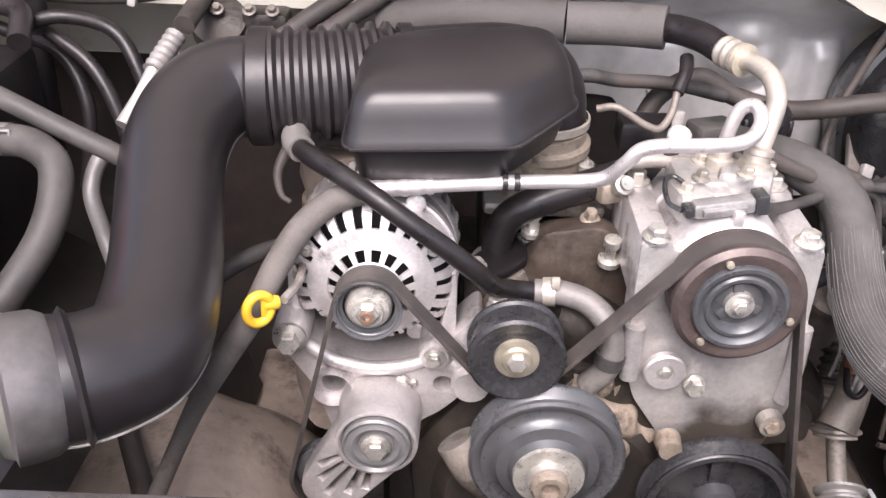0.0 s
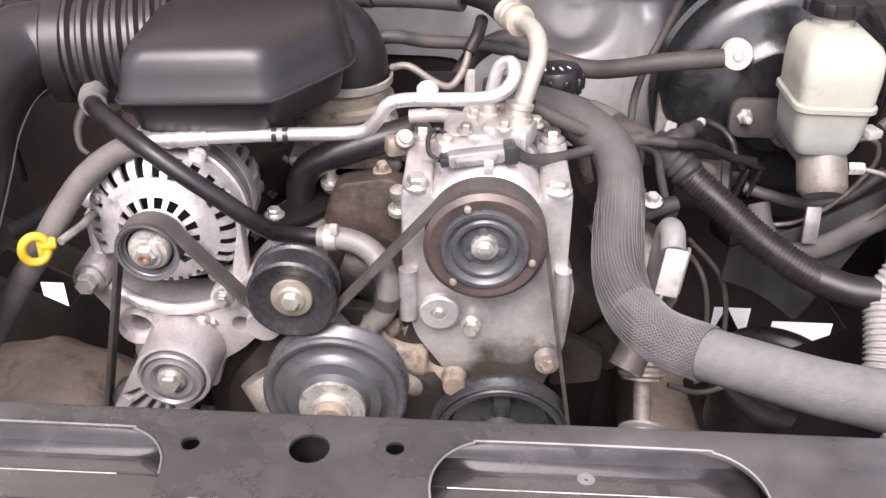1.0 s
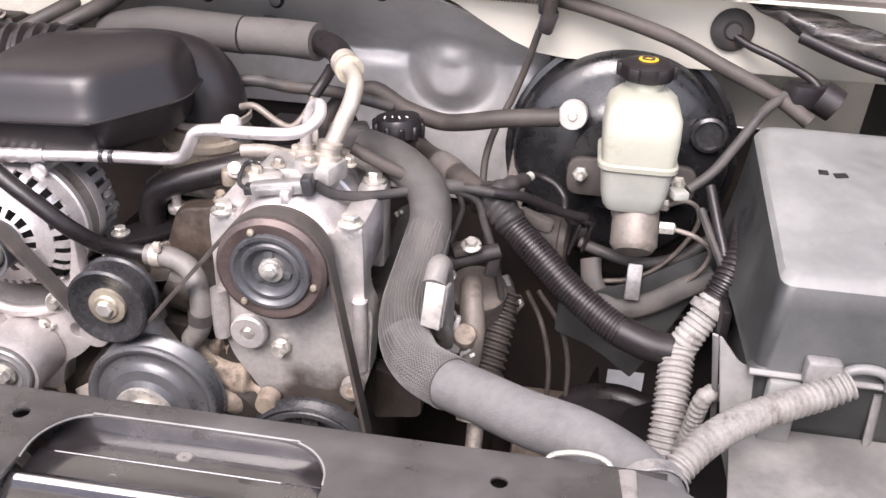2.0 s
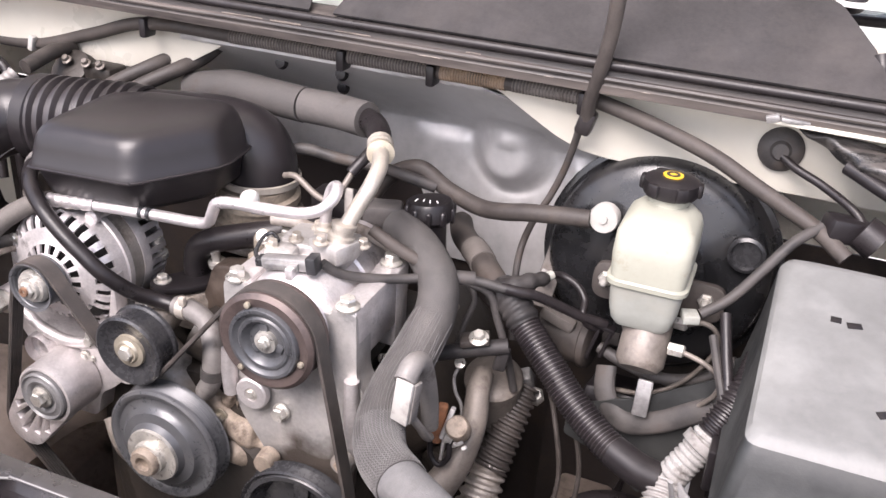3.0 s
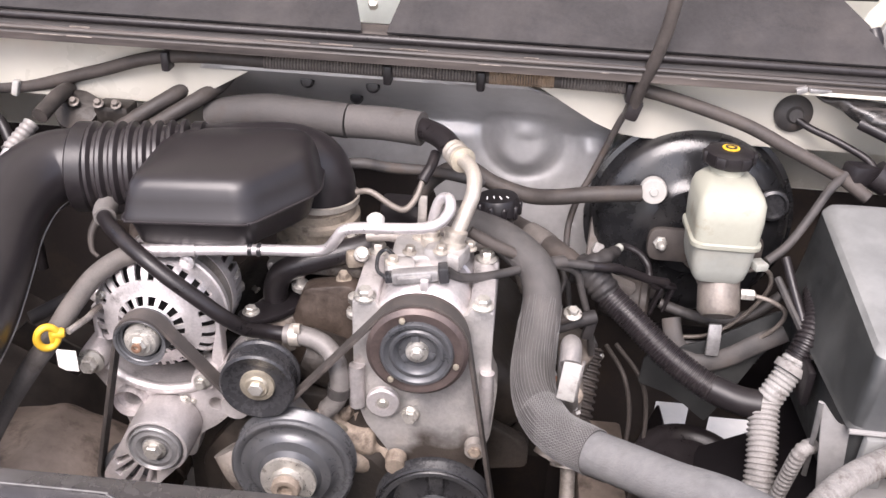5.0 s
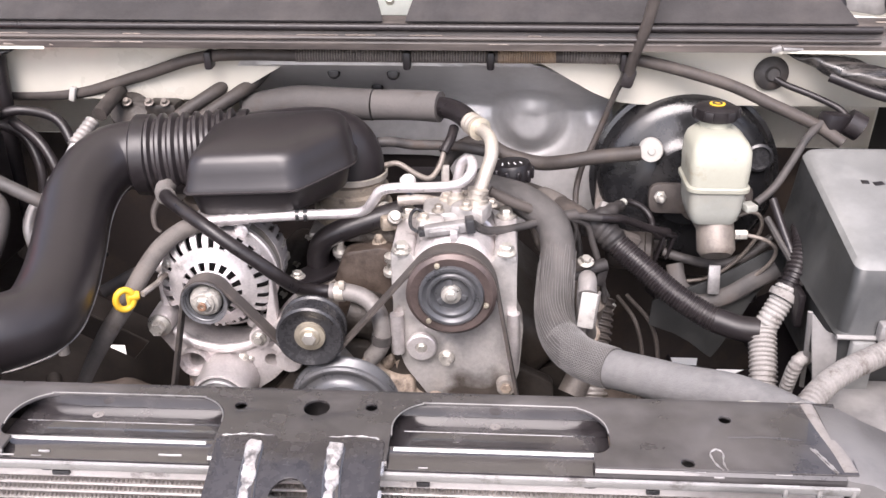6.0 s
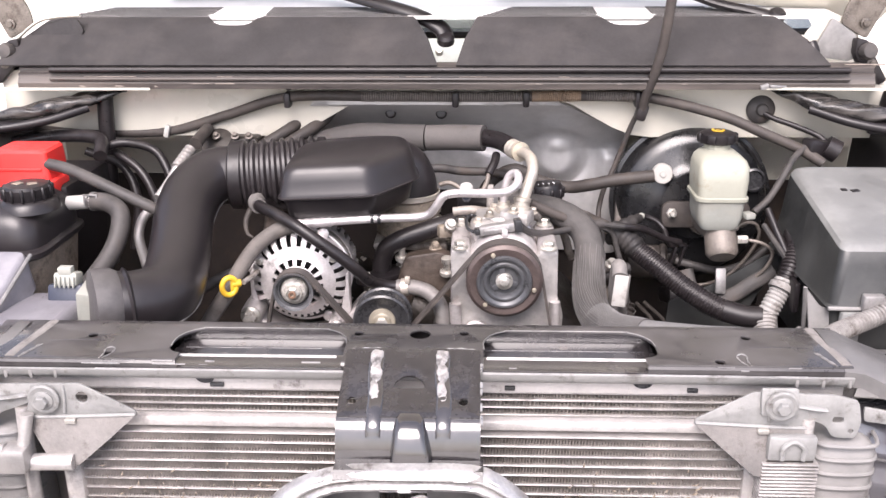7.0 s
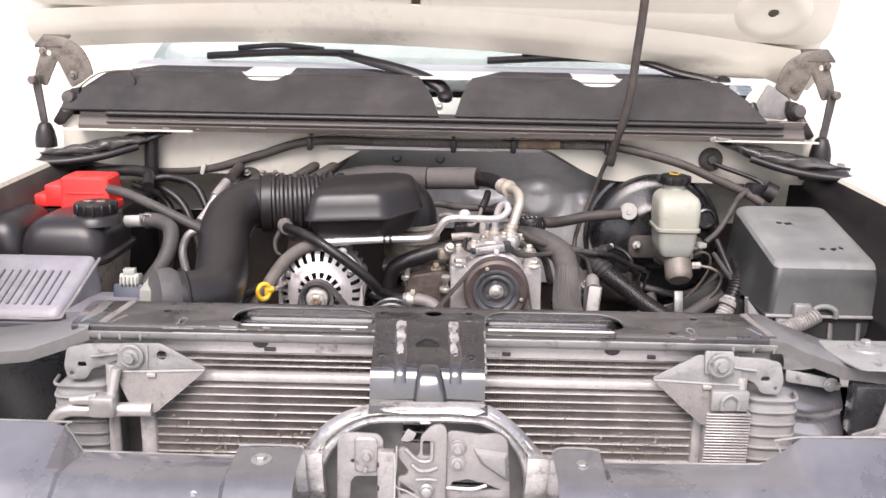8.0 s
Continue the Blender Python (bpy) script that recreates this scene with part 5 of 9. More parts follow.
fin_block("fin_core", [(1.1245 - 0.0096 * (k + 1) + 0.0013, 1.1245 - 0.0096 * k - 0.0013) for k in range(3)], -0.46, 0.44, 0.3135, 0.02, 0.0021, "fin", rad, "folded dusty fins")
part("core", box((-0.01, 0.345, 0.86), (0.90, 0.03, 0.44), 0.003), "bracket", rad)
for s, x, w in ((-1, -0.487, 0.08), (1, 0.463, 0.072)):
    part("side_tank", box((x, 0.305, 0.88), (w, 0.075, 0.42), 0.018, segments=4), "tank", rad, "ribbed black plastic tank")
    for k in range(10):
        z = 1.090 - 0.0175 * k
        part("tank_rib", tube([(x - w / 2 - 0.001, 0.300, z), (x - w / 2 + 0.004, 0.274, z), (x - w / 2 + 0.018, 0.266, z), (x + w / 2 - 0.018, 0.266, z), (x + w / 2 - 0.004, 0.274, z), (x + w / 2 + 0.001, 0.300, z)], 0.0024, 8, 4), "tank", rad)
    part("fluid_line", tube([(s * 0.43 - 0.013, 0.275, 1.12), (s * 0.43 - 0.013, 0.27, 1.02), (s * 0.43 - 0.013, 0.27, 0.75)], 0.008), "tube", rad)
rnd = random.Random(5)
for name, z0, z1, n, size in (("leaf_litter", 0.955, 1.06, 420, 0.0034),):
    V, Fc = [], []
    for i in range(n):
        x = rnd.uniform(CX0 + 0.02, CX1 - 0.02)
        if abs(x) < 0.16:
            continue
        z = 0.985 + min(0.08, abs(rnd.gauss(0, 0.028)))
        a = rnd.uniform(0, 3.14)
        l, w = size * rnd.uniform(0.5, 1.7), size * rnd.uniform(0.12, 0.35)
        c, s = math.cos(a), math.sin(a)
        k = len(V)
        for u, v, d in ((-l, 0, 0), (0, w, -0.002), (l, 0, -0.001), (0, -w, -0.003)):
            V.append((x + u * c - v * s, 0.2785 + d, z + u * s + v * c))
        Fc.append((k, k + 1, k + 2, k + 3))
    me = bpy.data.meshes.new(name)
    me.from_pydata(V, [], Fc)
    me.materials.append(M["leaf"])
    tagged(new(name, me), "dry leaf scraps caught in the condenser fins", "leaf litter", kind="stuff")


def corner_bracket(s):
    """Triangular gusset that holds the condenser to the support."""
    t = thing("condenser_bracket", (s * 0.40, 0.272, 1.05), "dusty grey triangular steel bracket bolted to the radiator support", "bracket", "condenser brackets")
    g = 0.0 if s < 0 else -0.018
    X = lambda a: s * a + g
    up = [Vector((X(0.438), 1.108)), Vector((X(0.427), 1.151)), Vector((X(0.373), 1.152)), Vector((X(0.314), 1.119)), Vector((X(0.313), 1.112))]
    part("upper_face", front_plate(outline(up, 0.003, 3), 0.270, 0.0025, [circle(X(0.372), 1.135, 0.0068, 14)] if s < 0 else [], 0.0006), "pale_bracket", t)
    part("fold", tube([(X(0.438), 0.269, 1.110), (X(0.38), 0.268, 1.1125), (X(0.314), 0.268, 1.1155)], 0.0022, 8, 4), "pale_bracket", t)
    part("pressed_step", tube([(X(0.391), 0.2695, 1.150), (X(0.391), 0.2690, 1.134), (X(0.393), 0.2690, 1.116)], 0.0016, 8, 4), "pale_bracket", t)
    part("lower_face", loft([[(X(0.438), 0.268, 1.1095), (X(0.314), 0.267, 1.1145), (X(0.314), 0.2695, 1.1145), (X(0.438), 0.2705, 1.1095)],
                             [(X(0.424), 0.263, 1.082), (X(0.347), 0.262, 1.085), (X(0.347), 0.2645, 1.085), (X(0.424), 0.2655, 1.082)],
                             [(X(0.410), 0.257, 1.056), (X(0.380), 0.257, 1.057), (X(0.380), 0.2595, 1.057), (X(0.410), 0.2595, 1.056)]]), "bracket", t)
    part("clip", box((X(0.386), 0.265, 1.1085), (0.012, 0.006, 0.006), 0.001), "steel", t)
    b = X(0.413) if s < 0 else 0.383
    if s > 0:
        part("lug_plate", front_plate(outline([Vector((0.361, 1.160)), Vector((0.400, 1.160)), Vector((0.403, 1.128)), Vector((0.364, 1.127))], 0.004, 3), 0.264, 0.003, bevel=0.0008), "pale_bracket", t)
    part("washer", lathe([(0.0175, 0), (0.0175, 0.0025), (0.0150, 0.0035), (0.0135, 0.0030), (0, 0.0030)], (b, 0.268 if s < 0 else 0.262, 1.134 if s < 0 else 1.141), (0, -1, 0), 28), "pale_bracket", t)
    bolt(t, (b, 0.2655 if s < 0 else 0.2595, 1.133 if s < 0 else 1.141), (0, -1, 0), 0.0075, 0.009, "pale_bracket", 1.5)
    return t


corner_bracket(-1), corner_bracket(1)
cool = thing("oil_cooler", (0.399, 0.262, 0.93), "stacked grey plate oil cooler with a mounting tab", "oil cooler")
for k in range(32):
    part("cooler_plate", box((0.399, 0.268, 1.072 - 0.0043 * k), (0.060, 0.026, 0.0022), 0.0006, segments=1), "tube", cool)
part("cooler_core", box((0.399, 0.270, 1.005), (0.052, 0.020, 0.14), 0.002), "block", cool)
part("mounting_tab", merge(box((0.399, 0.262, 1.091), (0.052, 0.012, 0.030), 0.004), tube([(0.388, 0.254, 1.08), (0.388, 0.254, 1.094), (0.399, 0.254, 1.102), (0.410, 0.254, 1.094), (0.410, 0.254, 1.08)], 0.003, 8, 5)), "pale_bracket", cool)
line = thing("condenser_pipe", (-0.47, 0.24, 1.03), "dull white aluminium condenser pipe with a block fitting", "pipe")
part("pipe", tube([(-0.385, 0.257, 1.061), (-0.42, 0.256, 1.061), (-0.47, 0.255, 1.060), (-0.500, 0.255, 1.058), (-0.517, 0.256, 1.046), (-0.523, 0.258, 1.02), (-0.523, 0.26, 0.90)], 0.0095), "pipe_dull", line)
part("fitting", box((-0.448, 0.250, 1.070), (0.036, 0.026, 0.030), 0.005), "pipe_dull", line)
part("fitting_tip", tube([(-0.455, 0.248, 1.079), (-0.492, 0.248, 1.076)], lambda u: 0.009 - 0.004 * u, 10, 3), "pipe_dull", line)
part("riser", tube([(-0.432, 0.262, 1.118), (-0.436, 0.258, 1.095), (-0.440, 0.254, 1.075)], 0.007, 10, 4), "pipe_dull", line)

# ---------------------------------------------------------------- plastic shield and bumper edge in front
sh = thing("front_shield", (0, 0.08, 0.95), "dusty black plastic sight shield above the bumper", "shield")
STEPS = [(-0.80, 1.094), (-0.475, 1.093), (-0.455, 1.088), (-0.436, 1.054), (-0.246, 1.052), (-0.240, 1.066), (-0.172, 1.067), (-0.160, 1.064), (-0.154, 0.99), (0.142, 0.99), (0.148, 1.066), (0.160, 1.072), (0.206, 1.070), (0.214, 1.055), (0.404, 1.056), (0.430, 1.074), (0.452, 1.094), (0.80, 1.096)]


def shield_top(x):
    for (x0, z0), (x1, z1) in zip(STEPS, STEPS[1:]):
        if x <= x1:
            return z0 + (z1 - z0) * (x - x0) / (x1 - x0)
    return STEPS[-1][1]


xs = sorted({round(-0.80 + 0.02 * i, 4) for i in range(81)} | {x for x, z in STEPS})
bm = bmesh.new()
rows = []
for x in xs:
    zb = shield_top(x)
    zf = min(1.062, zb + 0.004) - 0.05 * max(0.0, abs(x) - 0.45) ** 2
    crease = 0.006 * math.sin(min(1.0, abs(x) / 0.8) * math.pi)
    rows.append([bm.verts.new((x, y, z)) for y, z in ((0.148, min(zb, 1.0) - 0.03), (0.147, zb - 0.003), (0.143, zb + 0.001), (0.082, zf + 0.002), (0.070, zf - 0.002), (0.060, zf - 0.009), (0.036 - crease, zf - 0.030), (-0.010 - crease, zf - 0.072), (-0.035, zf - 0.13), (-0.02, 0.55))])
for a, b in zip(rows, rows[1:]):
    for k in range(9):
        bm.faces.new((a[k], a[k + 1], b[k + 1], b[k]))
bmesh.ops.recalc_face_normals(bm, faces=bm.faces)
bmesh.ops.solidify(bm, geom=list(bm.faces), thickness=0.003)
part("face", bm, "shield", sh, angle=28)
# pale tubes paint the highlight along the shield's rear edge
for a, b in ((0, 4), (10, 15), (13, 18)):
    part("rear_lip", tube([(x, 0.1455, z + 0.001) for x, z in STEPS[a:b]], 0.0016, 8, 3), "wing", sh, "paler rear lip painted as a highlight ridge")
part("rear_lip", tube([(x, 0.1455, z + 0.001) for x, z in STEPS[3:8]], 0.0015, 8, 3), "wing", sh, "paler rear lip painted as a highlight ridge")
for x in (-0.206, 0.180):
    bolt(sh, (x, 0.112, 1.066), (0, -0.1, 0.98), 0.007, 0.006, "plate_grey", 1.8)
for x in (-0.275, 0.262, 0.49):
    bolt(sh, (x, 0.061, 1.046), (0, -0.9, 0.3), 0.003, 0.003, "plate_grey", 1.6, "rivet")
for s in (-1, 1):
    d = thing("headlamp_mount", (s * 0.66, 0.20, 1.0), "grey plastic headlamp mount with a black block for its opening", "bracket", "headlamp mounts")
    if s > 0:
        bm = section([(0.335, 1.112), (0.318, 1.110), (0.306, 1.098), (0.302, 1.090), (0.296, 1.082), (0.288, 1.074), (0.287, 1.066), (0.293, 1.060), (0.291, 1.050), (0.280, 1.040), (0.276, 1.028), (0.282, 1.00), (0.290, 0.95)], 0.482, 0.568, 0.003, 14)
        for v in bm.verts:
            v.co.y += 0.05 * (v.co.x - 0.525) + 0.004 * math.sin(60 * v.co.x + 40 * v.co.z)
            v.co.z += 0.004 * math.sin(45 * v.co.x)
        part("housing", bm, "shield", d, "glossy dark moulded housing with pressed waves", angle=70)
        part("stay", front_plate(outline([Vector(p) for p in ((0.480, 1.128), (0.535, 1.118), (0.560, 1.108), (0.556, 1.098), (0.525, 1.104), (0.482, 1.110))], 0.004, 3), 0.285, 0.003, bevel=0.0008), "pale_bracket", d)
        bolt(d, (0.543, 0.284, 1.108), (0, -1, 0), 0.006, 0.005, "plate_grey", 1.7)
    else:
        # solid black panel stands in for the shade of an open gap
        part("back_wall", box((-0.63, 0.40, 1.02), (0.22, 0.01, 0.22), 0.004), "pulley_black", d, "black panel painted as the shaded gap beside the radiator")
    if s > 0:
        # solid black blocks stand in for shaded openings, here and on the left
        part("pocket", box((0.590, 0.262, 1.084), (0.056, 0.03, 0.074), 0.004), "pulley_black", d, "black block painted as the opening's shade")
        part("end_plate", front_plate(outline([Vector(p) for p in ((0.582, 1.128), (0.572, 1.084), (0.540, 1.073), (0.562, 1.042), (0.70, 1.04), (0.70, 1.128))], 0.004, 3), 0.200, 0.004, bevel=0.001), "pale_bracket", d, "pale end plate")
        part("top_plate", floor_plate(outline([Vector(p) for p in ((0.560, 0.235), (0.548, 0.262), (0.535, 0.345), (0.80, 0.350), (0.80, 0.232))], 0.010, 4), 1.1475, 0.003, bevel=0.001), "pale_bracket", d, "pale dusty top plate")
        part("top_boss", lathe([(0.024, 0), (0.022, 0.003), (0.014, 0.005), (0, 0.005)], (0.598, 0.315, 1.1500), (0, 0, 1), 24), "pale_bracket", d)
        bolt(d, (0.598, 0.315, 1.1545), (0, 0, 1), 0.008, 0.008, "plate_grey", 1.8)
        bolt(d, (0.578, 0.199, 1.073), (0, -1, 0), 0.007, 0.007, "plate_grey", 1.8)
    else:
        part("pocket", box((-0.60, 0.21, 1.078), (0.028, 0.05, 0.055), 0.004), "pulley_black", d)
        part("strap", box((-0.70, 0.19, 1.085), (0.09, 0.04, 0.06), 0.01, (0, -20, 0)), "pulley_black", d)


# ---------------------------------------------------------------- engine
eng = thing("engine_block", (0, 0.93, 0.45), "greasy dark iron engine block with manifold and covers", "engine")
part("block", box((-0.02, 0.95, 0.74), (0.40, 0.34, 0.46), 0.03), "block", eng)
part("timing_cover", lathe([(0.13, 0), (0.14, 0.03), (0.12, 0.05), (0.05, 0.055)], (-0.03, 0.80, 0.80), (0, -1, 0), 28), "block", eng)
part("front_cover", front_plate(outline([Vector((-0.17, 0.62)), Vector((0.10, 0.62)), Vector((0.12, 0.86)), Vector((0.03, 0.98)), Vector((-0.10, 0.98)), Vector((-0.19, 0.86))], 0.03), 0.765, 0.05, bevel=0.006), "block", eng)
part("intake_manifold", box((0.0, 0.985, 1.02), (0.24, 0.20, 0.09), 0.025, segments=3), "block", eng, "dark cast intake manifold")
for s in (-1, 1):
    part("valve_cover", box((s * 0.195, 0.99, 0.935), (0.13, 0.28, 0.085), 0.025, (0, s * 42, 0), 3), "block", eng, "dark ribbed valve cover")
    for k in range(3):
        bolt(eng, (s * 0.165, 0.88 + 0.10 * k, 0.992), (s * 0.5, 0, 0.85), 0.006, 0.008)
part("oil_pan", box((-0.02, 0.95, 0.46), (0.34, 0.32, 0.14), 0.03), "block", eng)
for x, y, z in ((-0.068, 0.865, 1.077), (0.04, 0.86, 1.085), (-0.01, 0.93, 1.10), (0.01, 0.835, 1.062), (-0.155, 0.86, 1.07)):
    part("stud", lathe([(0.012, 0), (0.012, 0.006), (0.006, 0.008), (0.006, 0.022), (0.009, 0.024), (0.009, 0.032), (0, 0.034)], (x, y, z), (0, -0.2, 1), 12), "steel", eng)
part("front_face", front_plate(outline([Vector(p) for p in ((-0.075, 0.93), (0.035, 0.93), (0.040, 1.075), (0.0, 1.10), (-0.06, 1.09), (-0.085, 1.02))], 0.012), 0.842, 0.03, bevel=0.005), "oily", eng, "oily brown casting front")
part("front_lump", tube([(-0.05, 0.80, 1.02), (0.0, 0.80, 1.0), (0.03, 0.80, 0.95)], 0.035), "block", eng)
part("water_pump_body", tube([(-0.15, 0.80, 0.98), (-0.09, 0.775, 0.97), (-0.05, 0.77, 0.92)], 0.032), "alu_dirty", eng, "stained cast water pump")
part("lower_boss", tube([(-0.14, 0.74, 0.90), (-0.12, 0.73, 0.87), (-0.10, 0.74, 0.84)], 0.022), "alu_dirty", eng)
for path_, rr in (([(-0.030, 0.772, 0.955), (-0.008, 0.766, 0.940), (0.015, 0.765, 0.925), (0.040, 0.772, 0.905), (0.066, 0.775, 0.892)], 0.017), ([(0.005, 0.768, 0.928), (0.018, 0.760, 0.905), (0.030, 0.762, 0.880), (0.045, 0.775, 0.868)], 0.015), ([(-0.012, 0.774, 0.962), (0.004, 0.772, 0.958), (0.022, 0.774, 0.950)], 0.013)):
    bm = tube(path_, lambda u: rr * (1 + 0.28 * math.sin(11 * u + 1)), 18, 9)
    for v in bm.verts:
        v.co += noise.noise_vector(v.co * 55) * 0.006
    part("stained_lug", bm, "tan", eng, "tan stained rough casting", angle=60)
bolt(eng, (0.003, 0.756, 0.934), (0, -1, 0), 0.007, 0.008, "brass")

out = thing("water_outlet", (-0.10, 0.86, 1.02), "stained cast thermostat outlet with a black hose flange", "outlet")
part("housing", lathe([(0.036, -0.05), (0.036, -0.01), (0.031, 0.0)], (-0.10, 0.86, 1.045), (0, -0.1, 1), 24), "alu_dirty", out)
fl = outline([Vector((-0.148, 0.822)), Vector((-0.12, 0.802)), Vector((-0.085, 0.828)), Vector((-0.055, 0.872)), Vector((-0.058, 0.905)), Vector((-0.085, 0.905)), Vector((-0.115, 0.87))], 0.014)
part("flange", floor_plate(fl, 1.047, 0.010, bevel=0.003), "plastic", out)
bolt(out, (-0.126, 0.826, 1.057), (0, 0, 1), 0.0075, 0.009)
bolt(out, (-0.070, 0.890, 1.057), (0, 0, 1), 0.0075, 0.009)

# alternator: slotted front shell, stator band, rear shell, pulley
alt = thing("alternator", (-0.222, 0.79, 0.99), "cast aluminium alternator with radial cooling slots", "alternator")
AC = (-0.2265, 1.078)
AY = 0.750


def slotted_turn(profile, cx, cz, n, gap, thick):
    """A turned shell of (radius, y) pairs with faces left out where gap(band, angle, step) says so."""
    bm = bmesh.new()
    rows = [[bm.verts.new((cx + r * math.cos(2 * math.pi * k / n), y, cz + r * math.sin(2 * math.pi * k / n))) for k in range(n)] for r, y in profile]
    for i, (a, b) in enumerate(zip(rows, rows[1:])):
        for k in range(n):
            if not gap(i, 2 * math.pi * (k + 0.5) / n, k):
                bm.faces.new((a[k], a[(k + 1) % n], b[(k + 1) % n], b[k]))
    bmesh.ops.recalc_face_normals(bm, faces=bm.faces)
    bmesh.ops.solidify(bm, geom=list(bm.faces), thickness=thick)
    return bm


FRONT_SHELL = [(0.021, AY - 0.013), (0.027, AY - 0.010), (0.031, AY - 0.008), (0.0415, AY - 0.003), (0.0465, AY - 0.001), (0.0560, AY), (0.0610, AY + 0.001), (0.067, AY + 0.003), (0.0735, AY + 0.007), (0.0775, AY + 0.013), (0.0795, AY + 0.021), (0.0800, AY + 0.030), (0.0800, AY + 0.040)]


def front_gap(i, a, k):
    under = 3.68 < a < 5.74
    if i == 2:
        return k % 13 > 4
    if under:
        return (i == 5 and k % 6 < 3) or i >= 6
    return 6 <= i <= 9 and k % 8 < 4 and not (0.60 < a < 0.70 or 2.50 < a < 2.60)


part("front_shell", slotted_turn(FRONT_SHELL, *AC, 208, front_gap, 0.0035), "alu", alt, angle=32)
part("shell_lip", lathe([(0.0785, 0), (0.0825, -0.002), (0.0825, -0.010), (0.0785, -0.012)], (AC[0], AY + 0.038, AC[1]), (0, -1, 0), 56, False), "alu", alt)
for s in (-1, 1):
    part("housing_cheek", front_plate(outline([Vector((AC[0] + s * x, AC[1] + z)) for x, z in ((0.0805, 0.012), (0.0815, -0.072), (0.066, -0.080), (0.066, -0.050), (0.0735, -0.015), (0.0755, 0.012))], 0.004, 3), AY + 0.010, 0.020, bevel=0.003), "alu", alt)
part("stator", lathe([(0.0755, 0.016), (0.079, 0.016), (0.079, -0.016), (0.0755, -0.016)], (AC[0], 0.806, AC[1]), (0, -1, 0), 48), "alu_dirty", alt, "laminated stator band")
REAR_SHELL = [(0.0800, 0.820), (0.0810, 0.826), (0.0810, 0.834), (0.0810, 0.858), (0.0785, 0.866), (0.072, 0.871), (0.055, 0.873), (0.020, 0.874)]
part("rear_shell", slotted_turn(REAR_SHELL, *AC, 192, lambda i, a, k: 2 <= i <= 4 and k % 6 < 3, 0.004), "alu", alt, angle=32)
for a in (62, 170, 300):
    x, z = AC[0] + 0.083 * math.cos(radians(a)), AC[1] + 0.083 * math.sin(radians(a))
    part("through_bolt_lug", merge(tube([(x, 0.786, z), (x, 0.812, z), (x, 0.836, z)], 0.0072, 12, 3), lathe([(0.0095, 0), (0.0095, 0.006), (0.007, 0.008)], (x, 0.786, z), (0, -1, 0), 16)), "alu", alt)
# winding and rotor are near-black to put shade behind the slots
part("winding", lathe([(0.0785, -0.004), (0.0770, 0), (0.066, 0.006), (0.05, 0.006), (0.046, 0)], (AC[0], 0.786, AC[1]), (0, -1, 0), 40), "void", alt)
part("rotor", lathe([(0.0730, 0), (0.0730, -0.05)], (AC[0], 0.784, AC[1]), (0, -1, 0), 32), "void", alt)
part("bearing_boss", lathe([(0.024, 0), (0.023, 0.012), (0.018, 0.014)], (AC[0], AY - 0.004, AC[1]), (0, -1, 0), 28), "alu", alt)
for x, z, r in ((-0.3035, 1.026, 0.018), (-0.1655, 1.007, 0.015)):
    part("mounting_ear", lathe([(r - 0.001, 0.012), (r, 0.008), (r, -0.03)], (x, 0.748, z), (0, -1, 0), 20), "alu", alt)
bolt(alt, (-0.3035, 0.735, 1.026), (0, -1, 0), 0.011, 0.016)
bolt(alt, (-0.1655, 0.734, 1.009), (0, -1, 0), 0.007, 0.010)
for a in (35, 150):
    bolt(alt, (AC[0] + 0.070 * math.cos(radians(a)), AY + 0.002, AC[1] + 0.070 * math.sin(radians(a))), (0, -1, 0), 0.0042, 0.004)
PULLEY_Y = 0.722


def grooved(r, half, n=6, d=0.0022):
    p = []
    for k in range(n):
        h = half - 2 * half * k / n
        p += [(r, h), (r - d, h - half / n)]
    return p + [(r, -half)]


part("pulley", lathe([(0.024, 0.006), (0.0270, 0.006), (0.0290, 0.014), (0.0315, 0.015), (0.0315, 0.013)] + grooved(0.0295, 0.0125) + [(0.0315, -0.013), (0.0315, -0.016), (0.02, -0.018)], (-0.2265, PULLEY_Y, 1.078), (0, -1, 0), 40, False), "pulley", alt)
part("pulley_hub", lathe([(0.0215, 0.0), (0.0215, 0.008), (0.019, 0.013), (0.015, 0.014), (0.014, 0.018)], (-0.2265, PULLEY_Y, 1.078), (0, -1, 0), 32), "steel", alt, "bright machined hub")
part("pulley_nut", lathe([(0.0105, 0.012), (0.0105, 0.021), (0.0085, 0.023)], (-0.2265, PULLEY_Y, 1.078), (0, -1, 0), 6), "steel", alt)
part("shaft_end", lathe([(0.0062, 0.02), (0.0058, 0.026), (0.003, 0.026), (0.003, 0.020)], (-0.2265, PULLEY_Y, 1.078), (0, -1, 0), 18), "copper", alt, "rusty hollow shaft end")

brk = thing("alternator_bracket", (-0.21, 0.76, 0.88), "cast aluminium accessory bracket below the alternator", "bracket")
sh1 = [Vector(p) for p in ((-0.318, 1.040), (-0.298, 1.045), (-0.288, 1.012), (-0.262, 0.992), (-0.228, 0.984), (-0.192, 0.988), (-0.162, 1.000), (-0.140, 1.030), (-0.122, 1.048), (-0.114, 1.010), (-0.118, 0.972), (-0.134, 0.952), (-0.158, 0.926), (-0.180, 0.912), (-0.190, 0.87), (-0.262, 0.87), (-0.270, 0.905), (-0.288, 0.958), (-0.318, 1.005))]
part("casting", front_plate(outline(sh1, 0.012, 4), 0.752, 0.05, [circle(-0.266, 0.960, 0.012, 16), circle(-0.156, 0.962, 0.010, 16)], 0.005), "alu", brk)
part("top_rail", tube([(-0.292, 0.752, 1.008), (-0.265, 0.750, 0.990), (-0.228, 0.749, 0.982), (-0.190, 0.750, 0.987), (-0.160, 0.752, 1.000)], 0.0075, 12, 6), "alu", brk)
